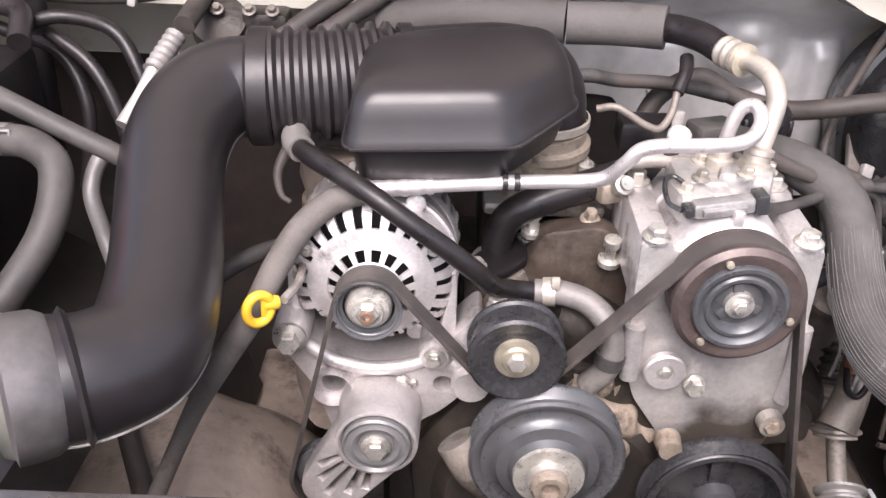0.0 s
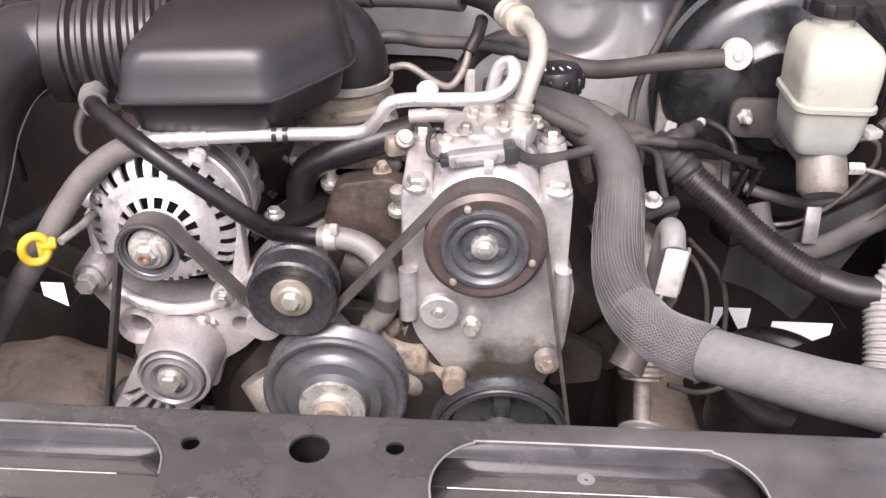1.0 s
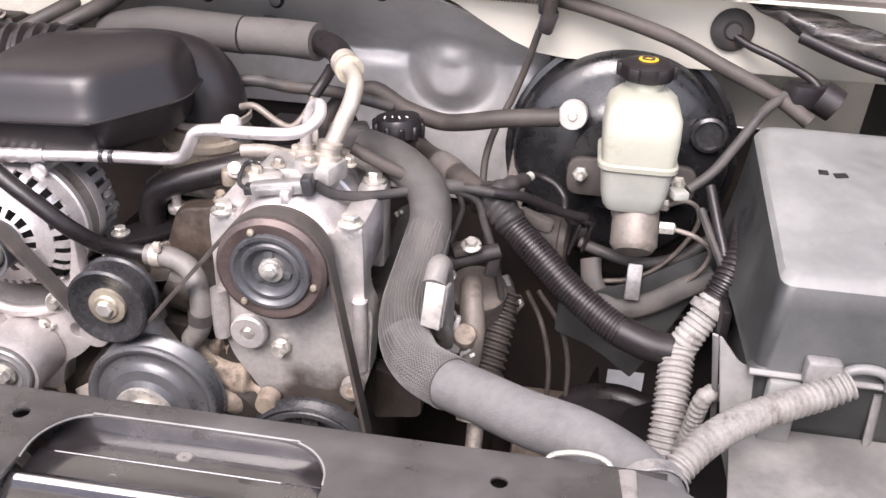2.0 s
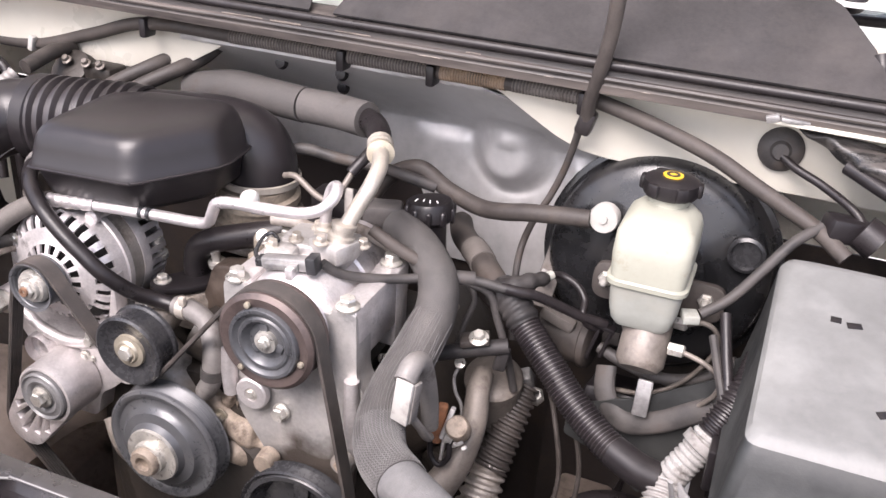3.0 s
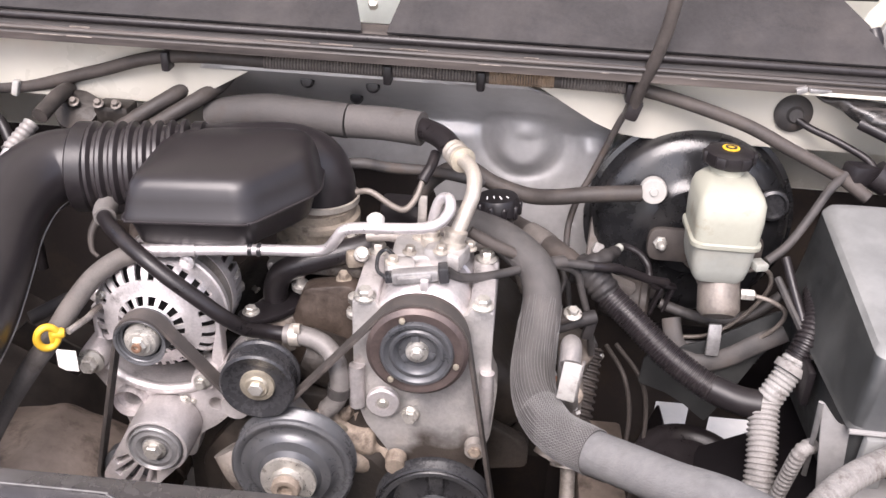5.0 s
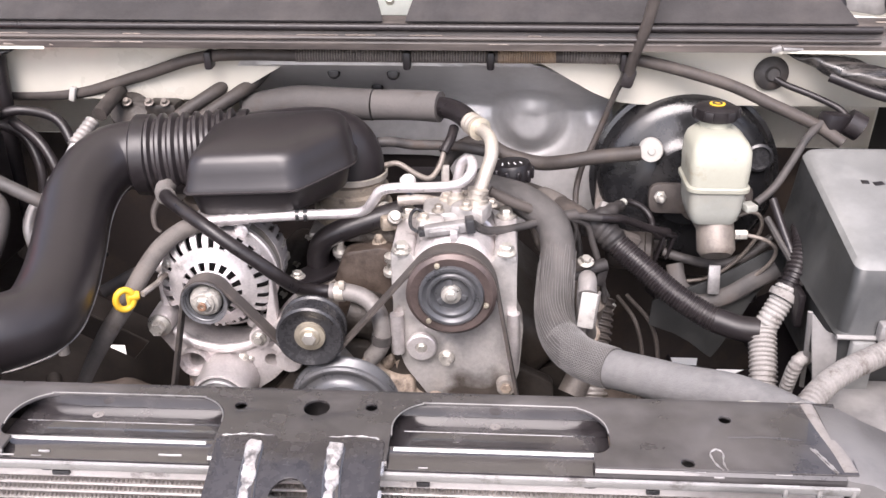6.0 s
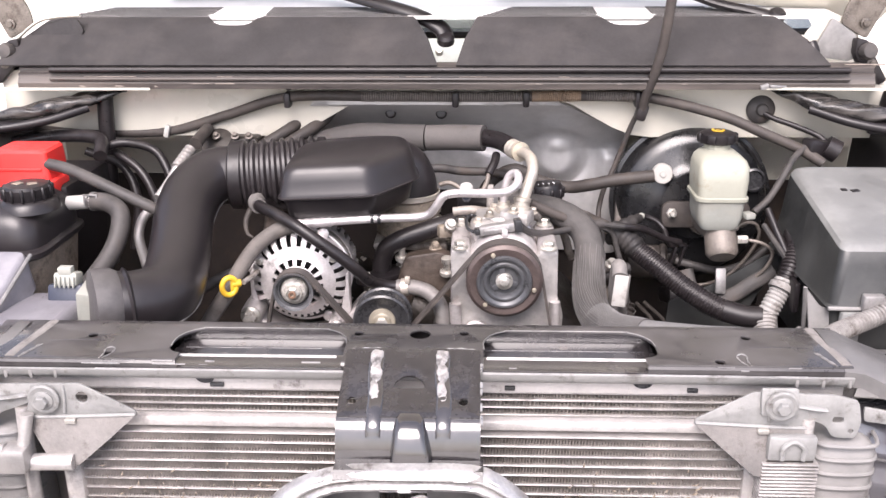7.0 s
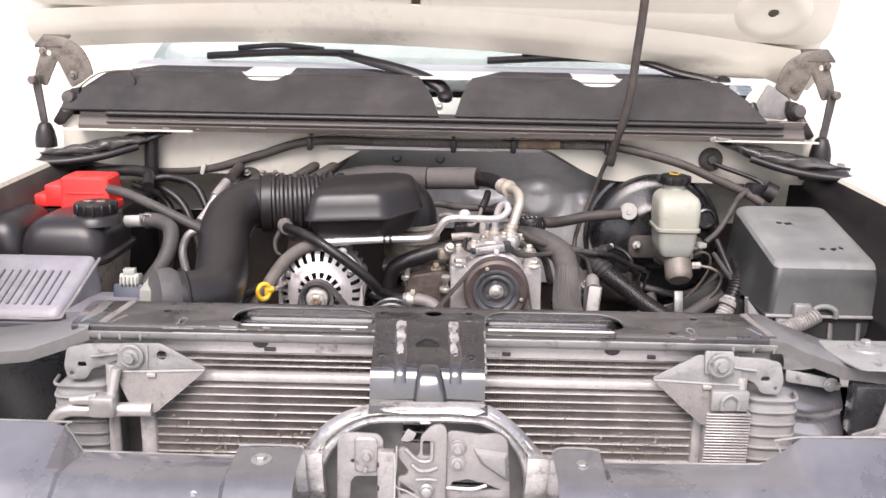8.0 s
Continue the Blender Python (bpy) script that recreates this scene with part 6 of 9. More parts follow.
part("wing_lug", tube([(-0.150, 0.760, 0.985), (-0.130, 0.757, 0.975), (-0.121, 0.760, 0.985)], 0.012, 12, 5), "alu", brk)
part("boss", lathe([(0.020, 0.018), (0.022, 0.012), (0.022, 0)], (-0.266, 0.756, 0.960), (0, -1, 0), 20, False), "alu", brk)
part("boss", lathe([(0.018, 0.016), (0.020, 0.010), (0.020, 0)], (-0.128, 0.756, 0.968), (0, -1, 0), 20), "alu", brk)
bolt(brk, (-0.196, 0.750, 0.966), (0, -1, 0), 0.005, 0.006)
for x in (-0.182, -0.195):
    bolt(brk, (x - 0.003, 0.750, 0.955 + (x + 0.19) * 1.2), (0, -1, 0), 0.003, 0.003)

ten = thing("belt_tensioner", (-0.228, 0.70, 0.86), "cast aluminium belt tensioner with a smooth grey pulley", "tensioner")
part("spring_case", lathe([(0.0425, -0.046), (0.0415, -0.010), (0.0410, 0.004), (0.0400, 0.0085), (0.0370, 0.0095), (0.0350, 0.0075), (0.0345, 0.0)], (-0.2185, 0.704, 0.931), (0, -1, 0), 48), "alu", ten)
C1, C2 = Vector((-0.2185, 0.931)), Vector((-0.263, 0.866))
down = (C2 - C1).normalized()
side = Vector((-down.y, down.x))
base = math.degrees(math.atan2(side.y, side.x))
hull = [C1 + Vector((0.041 * math.cos(radians(base + 180 * k / 12)), 0.041 * math.sin(radians(base + 180 * k / 12)))) for k in range(13)] + [C2 + Vector((0.032 * math.cos(radians(base + 180 + 180 * k / 10)), 0.032 * math.sin(radians(base + 180 + 180 * k / 10)))) for k in range(11)]
slots = []
for k in range(5):
    a = radians(base - 90 + 24 - 12 * k)
    u = Vector((math.cos(a), math.sin(a)))
    n = Vector((-u.y, u.x))
    far = 0.068 + 0.024 * (1 - abs(k - 2) / 2)
    slots.append([C1 + u * 0.0445 - n * 0.0026, C1 + u * far - n * 0.0046, C1 + u * far + n * 0.0046, C1 + u * 0.0445 + n * 0.0026])
part("arm", front_plate(hull, 0.701, 0.022, slots, 0.0012), "alu", ten)
part("pulley", lathe([(0.012, 0.004), (0.017, 0.003), (0.019, 0.006), (0.023, 0.0075), (0.026, 0.0055), (0.029, 0.0055), (0.0315, 0.008), (0.0335, 0.006), (0.0335, -0.004)], (-0.2185, 0.698, 0.931), (0, -1, 0), 48), "disc_grey", ten, "grey dished disc with a worn face")
bolt(ten, (-0.2185, 0.693, 0.931), (0, -1, 0), 0.0105, 0.012, "steel", 1.4)
part("lower_wheel", lathe([(0.03, 0.003), (0.034, 0.001), (0.034, -0.012)], (-0.270, 0.724, 0.866), (0, -1, 0), 28), "pulley", ten)

idl = thing("idler_pulley", (-0.0905, 0.70, 0.98), "glossy black idler pulley with a pale hub bolt", "pulley", "belt pulleys")
part("wheel", lathe([(0.016, 0.010), (0.024, 0.0085), (0.030, 0.0095), (0.038, 0.014), (0.043, 0.0165), (0.0460, 0.0145), (0.0465, 0.010), (0.0435, 0.008), (0.0435, -0.014), (0.0465, -0.016), (0.0465, -0.020)], (-0.0885, 0.722, 1.029), (0, -1, 0), 44), "pulley_black", idl)
part("hub", lathe([(0.0215, 0.008), (0.021, 0.013), (0.015, 0.014), (0.013, 0.017)], (-0.0885, 0.722, 1.029), (0, -1, 0), 28), "brass", idl, "pale zinc washer")
bolt(idl, (-0.0885, 0.709, 1.029), (0, -1, 0), 0.0095, 0.009, "steel", 1.3)
part("mount", tube([(-0.0885, 0.74, 1.03), (-0.10, 0.80, 1.03)], 0.02), "alu_dirty", idl)
bolt(idl, (-0.1064, 0.760, 1.052), (0, 0, 1), 0.009, 0.012, "steel", 1.2)

wp = thing("water_pump_pulley", (-0.0495, 0.70, 0.826), "dark grey pressed steel water pump pulley, stepped", "pulley", "belt pulleys")
WP = (-0.0495, 0.722, 0.9045)
part("wheel", lathe([(0.030, 0.034), (0.036, 0.033), (0.040, 0.026), (0.051, 0.023), (0.054, 0.018), (0.060, 0.013), (0.066, 0.013), (0.070, 0.017), (0.0745, 0.0175), (0.0775, 0.0155), (0.0785, 0.012)] + grooved(0.0765, 0.0115) + [(0.0785, -0.012), (0.06, -0.014)], WP, (0, -1, 0), 56), "pulley", wp)
part("hub", lathe([(0.036, 0.032), (0.035, 0.037), (0.022, 0.038), (0.021, 0.046), (0.0155, 0.047)], WP, (0, -1, 0), 32), "steel", wp, "bright machined hub")
part("threaded_nose", lathe([(0.019, 0.040), (0.019, 0.052), (0.0165, 0.055), (0.010, 0.055), (0.009, 0.048), (0, 0.048)], WP, (0, -1, 0), 10), "tan", wp, "tan hexagonal nose")

ps = thing("power_steering_pulley", (0.132, 0.72, 0.764), "black pressed power steering pulley with a bright rim", "pulley", "belt pulleys")
PS = (0.132, 0.724, 0.843)
part("wheel", lathe([(0.020, 0.0), (0.034, -0.008), (0.055, -0.010), (0.060, 0.0), (0.066, 0.008), (0.0665, 0.012), (0.072, 0.012), (0.0735, 0.010), (0.0775, 0.013), (0.079, 0.010)] + grooved(0.076, 0.010) + [(0.079, -0.011), (0.07, -0.013)], PS, (0, -1, 0), 56, False), "pulley_black", ps)
part("hub", lathe([(0.024, -0.002), (0.022, 0.012), (0.012, 0.014), (0, 0.014)], PS, (0, -1, 0), 24), "pulley", ps)
for k in range(3):
    a = radians(90 + 120 * k)
    part("spoke", box((PS[0] + 0.040 * math.cos(a), PS[1] + 0.004, PS[2] + 0.040 * math.sin(a)), (0.044, 0.005, 0.020), 0.002, (0, -math.degrees(a), 0)), "pulley_black", ps)
crank = thing("crankshaft_pulley", (-0.03, 0.71, 0.60), "dark greasy crankshaft pulley low on the engine", "pulley", "belt pulleys")
part("wheel", lathe([(0.02, 0.02), (0.05, 0.016), (0.085, 0.016), (0.09, 0.012)] + grooved(0.088, 0.011) + [(0.09, -0.013)], (-0.03, PULLEY_Y, 0.68), (0, -1, 0), 48), "pulley", crank)


def belt_line(wheels, n=14):
    """A closed belt round wheels (x, z, r, turn); turn is 1 where it wraps with the belt's own sense, -1 on its back."""
    m = len(wheels)
    tangents = []
    for i in range(m):
        x1, z1, r1, s1 = wheels[i]
        x2, z2, r2, s2 = wheels[(i + 1) % m]
        dx, dz = x2 - x1, z2 - z1
        d = math.hypot(dx, dz)
        base = math.atan2(dz, dx)
        k = (s1 * r1 - s2 * r2) / d
        ang = base + math.acos(max(-1, min(1, k)))
        nx, nz = math.cos(ang), math.sin(ang)
        tangents.append(((x1 + s1 * r1 * nx, z1 + s1 * r1 * nz), (x2 + s2 * r2 * nx, z2 + s2 * r2 * nz)))
    pts = []
    for i in range(m):
        x, z, r, s = wheels[i]
        a, b = tangents[i - 1][1], tangents[i][0]
        a0, a1 = math.atan2(a[1] - z, a[0] - x), math.atan2(b[1] - z, b[0] - x)
        turn = (a1 - a0) % (2 * math.pi)
        if s > 0:
            turn -= 2 * math.pi
        if abs(turn) > 2 * math.pi - 0.05:
            turn = 0
        for k in range(n + 1):
            w = a0 + turn * k / n
            pts.append((x + r * math.cos(w), z + r * math.sin(w)))
    return pts


WHEELS = [(-0.2265, 1.078, 0.0312, 1), (-0.0885, 1.029, 0.0445, -1), (0.103, 1.101, 0.0585, 1), (0.132, 0.843, 0.0765, 1), (-0.03, 0.68, 0.090, 1), (-0.272, 0.862, 0.0350, 1)]
pts = belt_line(WHEELS)


def belt_strip(y0, y1, inner, outer):
    """A closed strip along the belt's line, from inner to outer across it."""
    bm = bmesh.new()
    rows = []
    for i, (x, z) in enumerate(pts):
        px, pz = pts[i - 1]
        qx, qz = pts[(i + 1) % len(pts)]
        d = Vector((qx - px, qz - pz))
        if d.length < 1e-9:
            d = Vector((1, 0))
        d.normalize()
        rows.append([bm.verts.new((x - d.y * h, PULLEY_Y + yy, z + d.x * h)) for h, yy in ((outer, y0), (outer, y1), (inner, y1), (inner, y0))])
    for i in range(len(rows)):
        a, b = rows[i - 1], rows[i]
        for k in range(4):
            bm.faces.new((a[k], a[(k + 1) % 4], b[(k + 1) % 4], b[k]))
    return bm


belt = thing("serpentine_belt", (-0.05, PULLEY_Y, 0.60), "worn black ribbed serpentine belt round the pulleys", "belt")
part("backing", belt_strip(-0.0105, 0.0105, -0.0006, 0.0022), "belt", belt, angle=60)
for k in range(6):
    part("rib", belt_strip(-0.0100 + 0.0034 * k, -0.0080 + 0.0034 * k, -0.0022, -0.0006), "belt", belt, angle=60)

# air conditioning compressor and its bracket
com = thing("ac_compressor", (0.102, 0.80, 1.04), "dusty aluminium air conditioning compressor with a rusty clutch", "compressor")
CC = (0.103, 1.101)
part("rear_body", lathe([(0.056, 0.0), (0.060, -0.012), (0.060, -0.075), (0.063, -0.078), (0.063, -0.10), (0.059, -0.105), (0.055, -0.165), (0.04, -0.17)], (CC[0], 0.762, CC[1]), (0, -1, 0), 44), "alu", com)
part("front_head", lathe([(0.045, 0.022), (0.054, 0.014), (0.058, 0.006), (0.058, -0.012)], (CC[0], 0.768, CC[1]), (0, -1, 0), 44), "alu", com)
part("clutch_pulley", lathe([(0.038, -0.004), (0.040, 0.017), (0.050, 0.020), (0.054, 0.0205), (0.057, 0.018), (0.0592, 0.016), (0.0592, 0.013)] + grooved(0.0574, 0.012) + [(0.0592, -0.013), (0.0592, -0.018), (0.05, -0.020)], (CC[0], 0.722, CC[1]), (0, -1, 0), 56), "rust", com, "rust brown clutch pulley")
part("clutch_plate", lathe([(0, 0.013), (0.012, 0.013), (0.022, 0.0125), (0.0250, 0.019), (0.0275, 0.0215), (0.0305, 0.0215), (0.0325, 0.0195), (0.0345, 0.0200), (0.0380, 0.0235), (0.0415, 0.0235), (0.0430, 0.0215), (0.0430, 0.012), (0, 0.008)], (CC[0], 0.722, CC[1]), (0, -1, 0), 48), "clutch", com, "dark blue-grey dished clutch plate")
for k in range(3):
    a = radians(100 + 120 * k)
    part("hub_arm", box((CC[0] + 0.0125 * math.cos(a), 0.7085, CC[1] + 0.0125 * math.sin(a)), (0.018, 0.004, 0.010), 0.0018, (0, -math.degrees(a), 0)), "clutch", com)
part("clutch_hub", lathe([(0.014, 0.010), (0.013, 0.018), (0.010, 0.019)], (CC[0], 0.722, CC[1]), (0, -1, 0), 24), "steel", com)
bolt(com, (CC[0], 0.703, CC[1]), (0, -1, 0), 0.0068, 0.006, "steel", 1.25)
for a in (112, 232, 345):
    part("rivet", lathe([(0.0038, 0), (0.0034, 0.003), (0, 0.004)], (CC[0] + 0.0475 * math.cos(radians(a)), 0.7018, CC[1] + 0.0475 * math.sin(radians(a))), (0, -1, 0), 12), "brass", com)
# manifold on top with fittings
part("manifold", merge(box((0.100, 0.835, 1.158), (0.085, 0.060, 0.030), 0.007), box((0.070, 0.80, 1.155), (0.036, 0.040, 0.030), 0.006, (0, 0, 12)), box((0.125, 0.82, 1.170), (0.050, 0.040, 0.024), 0.006, (0, 0, -20))), "alu_face", com)
part("fitting", lathe([(0.016, 0), (0.016, 0.010), (0.013, 0.012), (0.013, 0.018), (0.0145, 0.019), (0.0145, 0.024), (0.010, 0.026)], (0.131, 0.822, 1.176), (0.15, 0.2, 1), 24), "pipe_tan", com)
part("fitting", lathe([(0.013, 0), (0.013, 0.010), (0.010, 0.012), (0.010, 0.018)], (0.104, 0.838, 1.172), (0, 0.1, 1), 24), "pipe_tan", com)
for p in ((0.152, 0.838, 1.170), (0.080, 0.812, 1.172), (0.062, 0.79, 1.168), (0.118, 0.80, 1.182), (0.088, 0.85, 1.172)):
    bolt(com, p, (0.1, 0, 1), 0.006, 0.010, "pipe_tan")
part("connector", merge(box((0.092, 0.770, 1.166), (0.056, 0.016, 0.015), 0.003, (0, -8, 4)), box((0.092, 0.761, 1.165), (0.040, 0.006, 0.008), 0.001, (0, -8, 4))), "plate_grey", com, "grey clipped wire connector")
part("connector_clip", box((0.125, 0.772, 1.171), (0.012, 0.020, 0.020), 0.002, (0, -8, 6)), "pulley_black", com)
part("connector_clip", box((0.061, 0.769, 1.161), (0.010, 0.016, 0.010), 0.002, (0, -8, 6)), "pulley_black", com)
part("wire_loop", tube([(0.056, 0.771, 1.159), (0.045, 0.782, 1.162), (0.044, 0.80, 1.172), (0.052, 0.808, 1.176), (0.064, 0.80, 1.172)], 0.0025, 8, 5), "pulley_black", com)
part("head_rib", box((0.104, 0.762, 1.160), (0.010, 0.018, 0.016), 0.002), "alu", com)

cbr = thing("compressor_bracket", (0.105, 0.80, 0.83), "dusty cast aluminium compressor bracket, oil stained below", "bracket")
cs = [Vector(p) for p in ((0.020, 1.136), (0.048, 1.136), (0.050, 1.126), (0.158, 1.126), (0.160, 1.136), (0.188, 1.136), (0.190, 1.05), (0.200, 1.03), (0.196, 0.95), (0.176, 0.89), (0.172, 0.84), (0.078, 0.84), (0.074, 0.90), (0.036, 0.955), (0.022, 1.0))]
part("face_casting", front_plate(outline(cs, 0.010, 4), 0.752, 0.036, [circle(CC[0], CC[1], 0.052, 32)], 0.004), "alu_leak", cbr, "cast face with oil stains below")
for x in (0.034, 0.174):
    part("pillar", box((x, 0.815, 1.10), (0.030, 0.125, 0.075), 0.006), "alu", cbr)
    part("pillar_post", lathe([(0.014, 0), (0.015, -0.03), (0.016, -0.14)], (x, 0.770, 1.135), (0, 0, 1), 18), "alu", cbr)
    bolt(cbr, (x, 0.760, 1.1355), (0, -0.05, 1), 0.0095, 0.013, "steel", 1.45)
    bolt(cbr, (x, 0.872, 1.138), (0, 0, 1), 0.0095, 0.013, "steel", 1.45)
    part("rear_pillar", box((x, 0.872, 1.085), (0.034, 0.036, 0.105), 0.006), "alu", cbr)
part("side_rib", tube([(0.026, 0.748, 1.045), (0.026, 0.746, 1.015), (0.027, 0.748, 0.985)], 0.010, 10, 4), "alu", cbr)
part("side_rib", tube([(0.186, 0.748, 1.05), (0.187, 0.746, 1.0), (0.186, 0.75, 0.96)], 0.009, 10, 4), "alu", cbr)
part("washer_boss", lathe([(0.021, 0), (0.021, 0.007), (0.019, 0.009), (0.009, 0.009), (0.008, 0.006), (0, 0.006)], (0.060, 0.746, 0.997), (0, -1, 0), 28), "alu", cbr)
bolt(cbr, (0.060, 0.740, 0.997), (0, -1, 0), 0.006, 0.005, "steel", 1.3)
bolt(cbr, (0.094, 0.750, 0.976), (0, -1, 0), 0.0095, 0.012, "steel", 1.2)
bolt(cbr, (0.178, 0.744, 0.934), (0, -1, 0), 0.0085, 0.010, "tan", 1.3)
part("stud_boss", lathe([(0.013, 0.012), (0.014, 0)], (0.178, 0.75, 0.934), (0, -1, 0), 20), "alu_dirty", cbr)
part("boss", lathe([(0.012, 0.02), (0.014, 0.004), (0.014, 0)], (0.078, 0.748, 0.905), (0, -1, 0), 18), "tan", cbr)
part("side_web", front_plate(outline([Vector((0.19, 0.93)), Vector((0.25, 0.90)), Vector((0.25, 0.86)), Vector((0.19, 0.85))], 0.01), 0.80, 0.02, bevel=0.003), "block", cbr)

# ---------------------------------------------------------------- air intake
ai = thing("air_intake_duct", (-0.40, 0.70, 1.05), "matt black moulded air intake duct with a ribbed bellows", "intake duct")
path = [(-0.440, 0.532, 1.130), (-0.408, 0.546, 1.127), (-0.383, 0.580, 1.127), (-0.384, 0.640, 1.138), (-0.396, 0.71, 1.160), (-0.407, 0.775, 1.187), (-0.404, 0.83, 1.208), (-0.383, 0.868, 1.220), (-0.350, 0.882, 1.2205), (-0.338, 0.884, 1.2205)]
part("elbow", tube(path, lambda u: 0.0475 - 0.0015 * math.sin(3.1 * u) + 0.0025 * u ** 4, 32, 8), "duct", ai)
seam = []
el = spline(path, 4)
for i in range(1, 30, 2):
    t_ = (el[i + 1] - el[i - 1]).normalized()
    d_ = Vector((0.70, -0.42, -0.58))
    seam.append(el[i] + (d_ - t_ * t_.dot(d_)).normalized() * (0.0484 - 0.0015 * math.sin(3.1 * i / 36)))
part("mould_seam", tube(seam, 0.0011, 6, 4), "pale_conduit", ai, "thin pale mould seam")
part("band", lathe([(0.0545, -0.012), (0.058, -0.009), (0.058, 0.009), (0.0545, 0.012)], (-0.345, 0.883, 1.2205), (1, 0.1, 0), 36, False), "plastic", ai)
part("band_tab", box((-0.345, 0.836, 1.243), (0.010, 0.006, 0.026), 0.002, (-30, 0, 0)), "plate_grey", ai)
part("bellows", tube([(-0.335, 0.886, 1.2205), (-0.28, 0.894, 1.222), (-0.215, 0.908, 1.224)], 0.058, 32, 10, rings=0.0160, depth=0.0062), "duct", ai, "ribbed bellows")
part("mouth_collar", lathe([(0.044, -0.028), (0.0535, -0.026), (0.0535, -0.012), (0.0525, 0.0), (0.048, 0.008)], (-0.438, 0.532, 1.130), (0.84, 0.5, -0.05), 36), "collar", ai)
part("mouth_ring", lathe([(0.048, -0.004), (0.0525, 0.0), (0.048, 0.004)], (-0.420, 0.541, 1.128), (0.86, 0.5, 0), 36, False), "duct", ai)
part("throttle_elbow", tube([(-0.215, 0.908, 1.224), (-0.16, 0.930, 1.224), (-0.108, 0.950, 1.222), (-0.076, 0.960, 1.212), (-0.062, 0.962, 1.190), (-0.060, 0.960, 1.166)], lambda u: 0.0505 - 0.002 * u, 32, 8), "duct", ai)
part("clamp", lathe([(0.0515, -0.005), (0.054, -0.004), (0.054, 0.004), (0.0515, 0.005)], (-0.060, 0.960, 1.168), (0, 0, 1), 36, False), "pipe_tan", ai, "dull metal hose clamp")
part("joint_band", lathe([(0.053, -0.008), (0.0565, -0.006), (0.0565, 0.006), (0.053, 0.008)], (-0.205, 0.907, 1.224), (1, 0.15, 0), 36, False), "plastic", ai)

rb = thing("resonator_box", (-0.15, 0.84, 1.16), "matt black moulded resonator box over the engine", "resonator")
plan = [(-0.252, 0.750), (-0.100, 0.752), (-0.036, 0.848), (-0.046, 0.925), (-0.19, 0.93), (-0.256, 0.90)]


def shrunk(inset, z, dy=0.0, r=0.02):
    c = Vector((-0.155, 0.845))
    out = []
    for p in plan:
        d = Vector(p) - c
        out.append(c + d * (1 - inset / d.length))
    top = min(1.0, max(0.0, (z - 1.255) / 0.02))
    return [(p.x, p.y + dy, z + 0.045 * (p.x + 0.25) + 0.085 * (p.y - 0.75) * top) for p in outline(out, r, 6)]


part("lid", loft([shrunk(0.004, 1.213), shrunk(0.0, 1.215), shrunk(0.0, 1.219), shrunk(0.003, 1.223), shrunk(0.006, 1.240, 0.002), shrunk(0.010, 1.253, 0.003), shrunk(0.014, 1.2595, 0.004, 0.022), shrunk(0.020, 1.2640, 0.005, 0.022), shrunk(0.028, 1.2665, 0.006, 0.022), shrunk(0.045, 1.2690, 0.007, 0.024), shrunk(0.075, 1.2705, 0.008, 0.024)]), "duct", rb)
RIM = shrunk(-0.0005, 1.2165)[::2]
part("lid_rim", tube(RIM + RIM[:1], 0.0016, 6, 2), "duct", rb)
part("tub", loft([shrunk(0.055, 1.162, 0.012), shrunk(0.035, 1.166, 0.010), shrunk(0.016, 1.180, 0.006), shrunk(0.008, 1.214)]), "plastic", rb)
tb = thing("throttle_body", (-0.043, 0.92, 1.08), "stained tan cast throttle body below the intake elbow", "throttle body")
part("barrel", lathe([(0.050, 0.05), (0.050, 0.038), (0.056, 0.035), (0.056, 0.026), (0.051, 0.024), (0.051, 0.010), (0.060, 0.006), (0.060, -0.010)], (-0.060, 0.955, 1.113), (0, -0.05, 1), 36), "throttle", tb)
part("base_flange", box((-0.055, 0.940, 1.092), (0.13, 0.11, 0.016), 0.006), "alu_dirty", tb)
for p in ((-0.010, 0.862, 1.096), (0.018, 0.90, 1.098), (-0.095, 0.865, 1.096), (0.006, 0.872, 1.125)):
    bolt(tb, p, (0, -0.3, 1), 0.007, 0.014, "throttle")
part("fuel_boss", box((0.012, 0.866, 1.130), (0.04, 0.022, 0.022), 0.005, (0, 0, 20)), "throttle", tb)
part("sensor", lathe([(0.010, 0), (0.010, 0.012), (0.007, 0.014), (0.007, 0.02)], (0.014, 0.852, 1.140), (0.2, -0.7, 0.6), 14), "steel", tb)


# ---------------------------------------------------------------- air conditioning lines
ll = thing("ac_liquid_line", (-0.05, 0.78, 1.165), "bright aluminium air conditioning line with a crimped sleeve", "ac line")
part("pipe", tube([(-0.200, 0.771, 1.173), (-0.10, 0.778, 1.178), (-0.040, 0.783, 1.179), (-0.016, 0.779, 1.186), (-0.002, 0.770, 1.205), (0.008, 0.765, 1.220), (0.026, 0.766, 1.2245), (0.060, 0.775, 1.222), (0.096, 0.788, 1.219), (0.116, 0.800, 1.222), (0.126, 0.815, 1.232), (0.123, 0.830, 1.240), (0.112, 0.838, 1.232), (0.105, 0.838, 1.205), (0.104, 0.838, 1.185)], 0.0068, 14, 6), "pipe", ll)
part("crimp_sleeve", tube([(-0.236, 0.767, 1.170), (-0.172, 0.7735, 1.1745)], 0.0088, 16, 12, rings=0.012, depth=0.0008), "pipe", ll)
for x in (-0.107, -0.096):
    part("black_band", lathe([(0.0068, -0.0028), (0.0082, -0.0022), (0.0082, 0.0022), (0.0068, 0.0028)], (x, 0.778, 1.178), (1, 0.05, 0.02), 16, False), "pulley_black", ll)
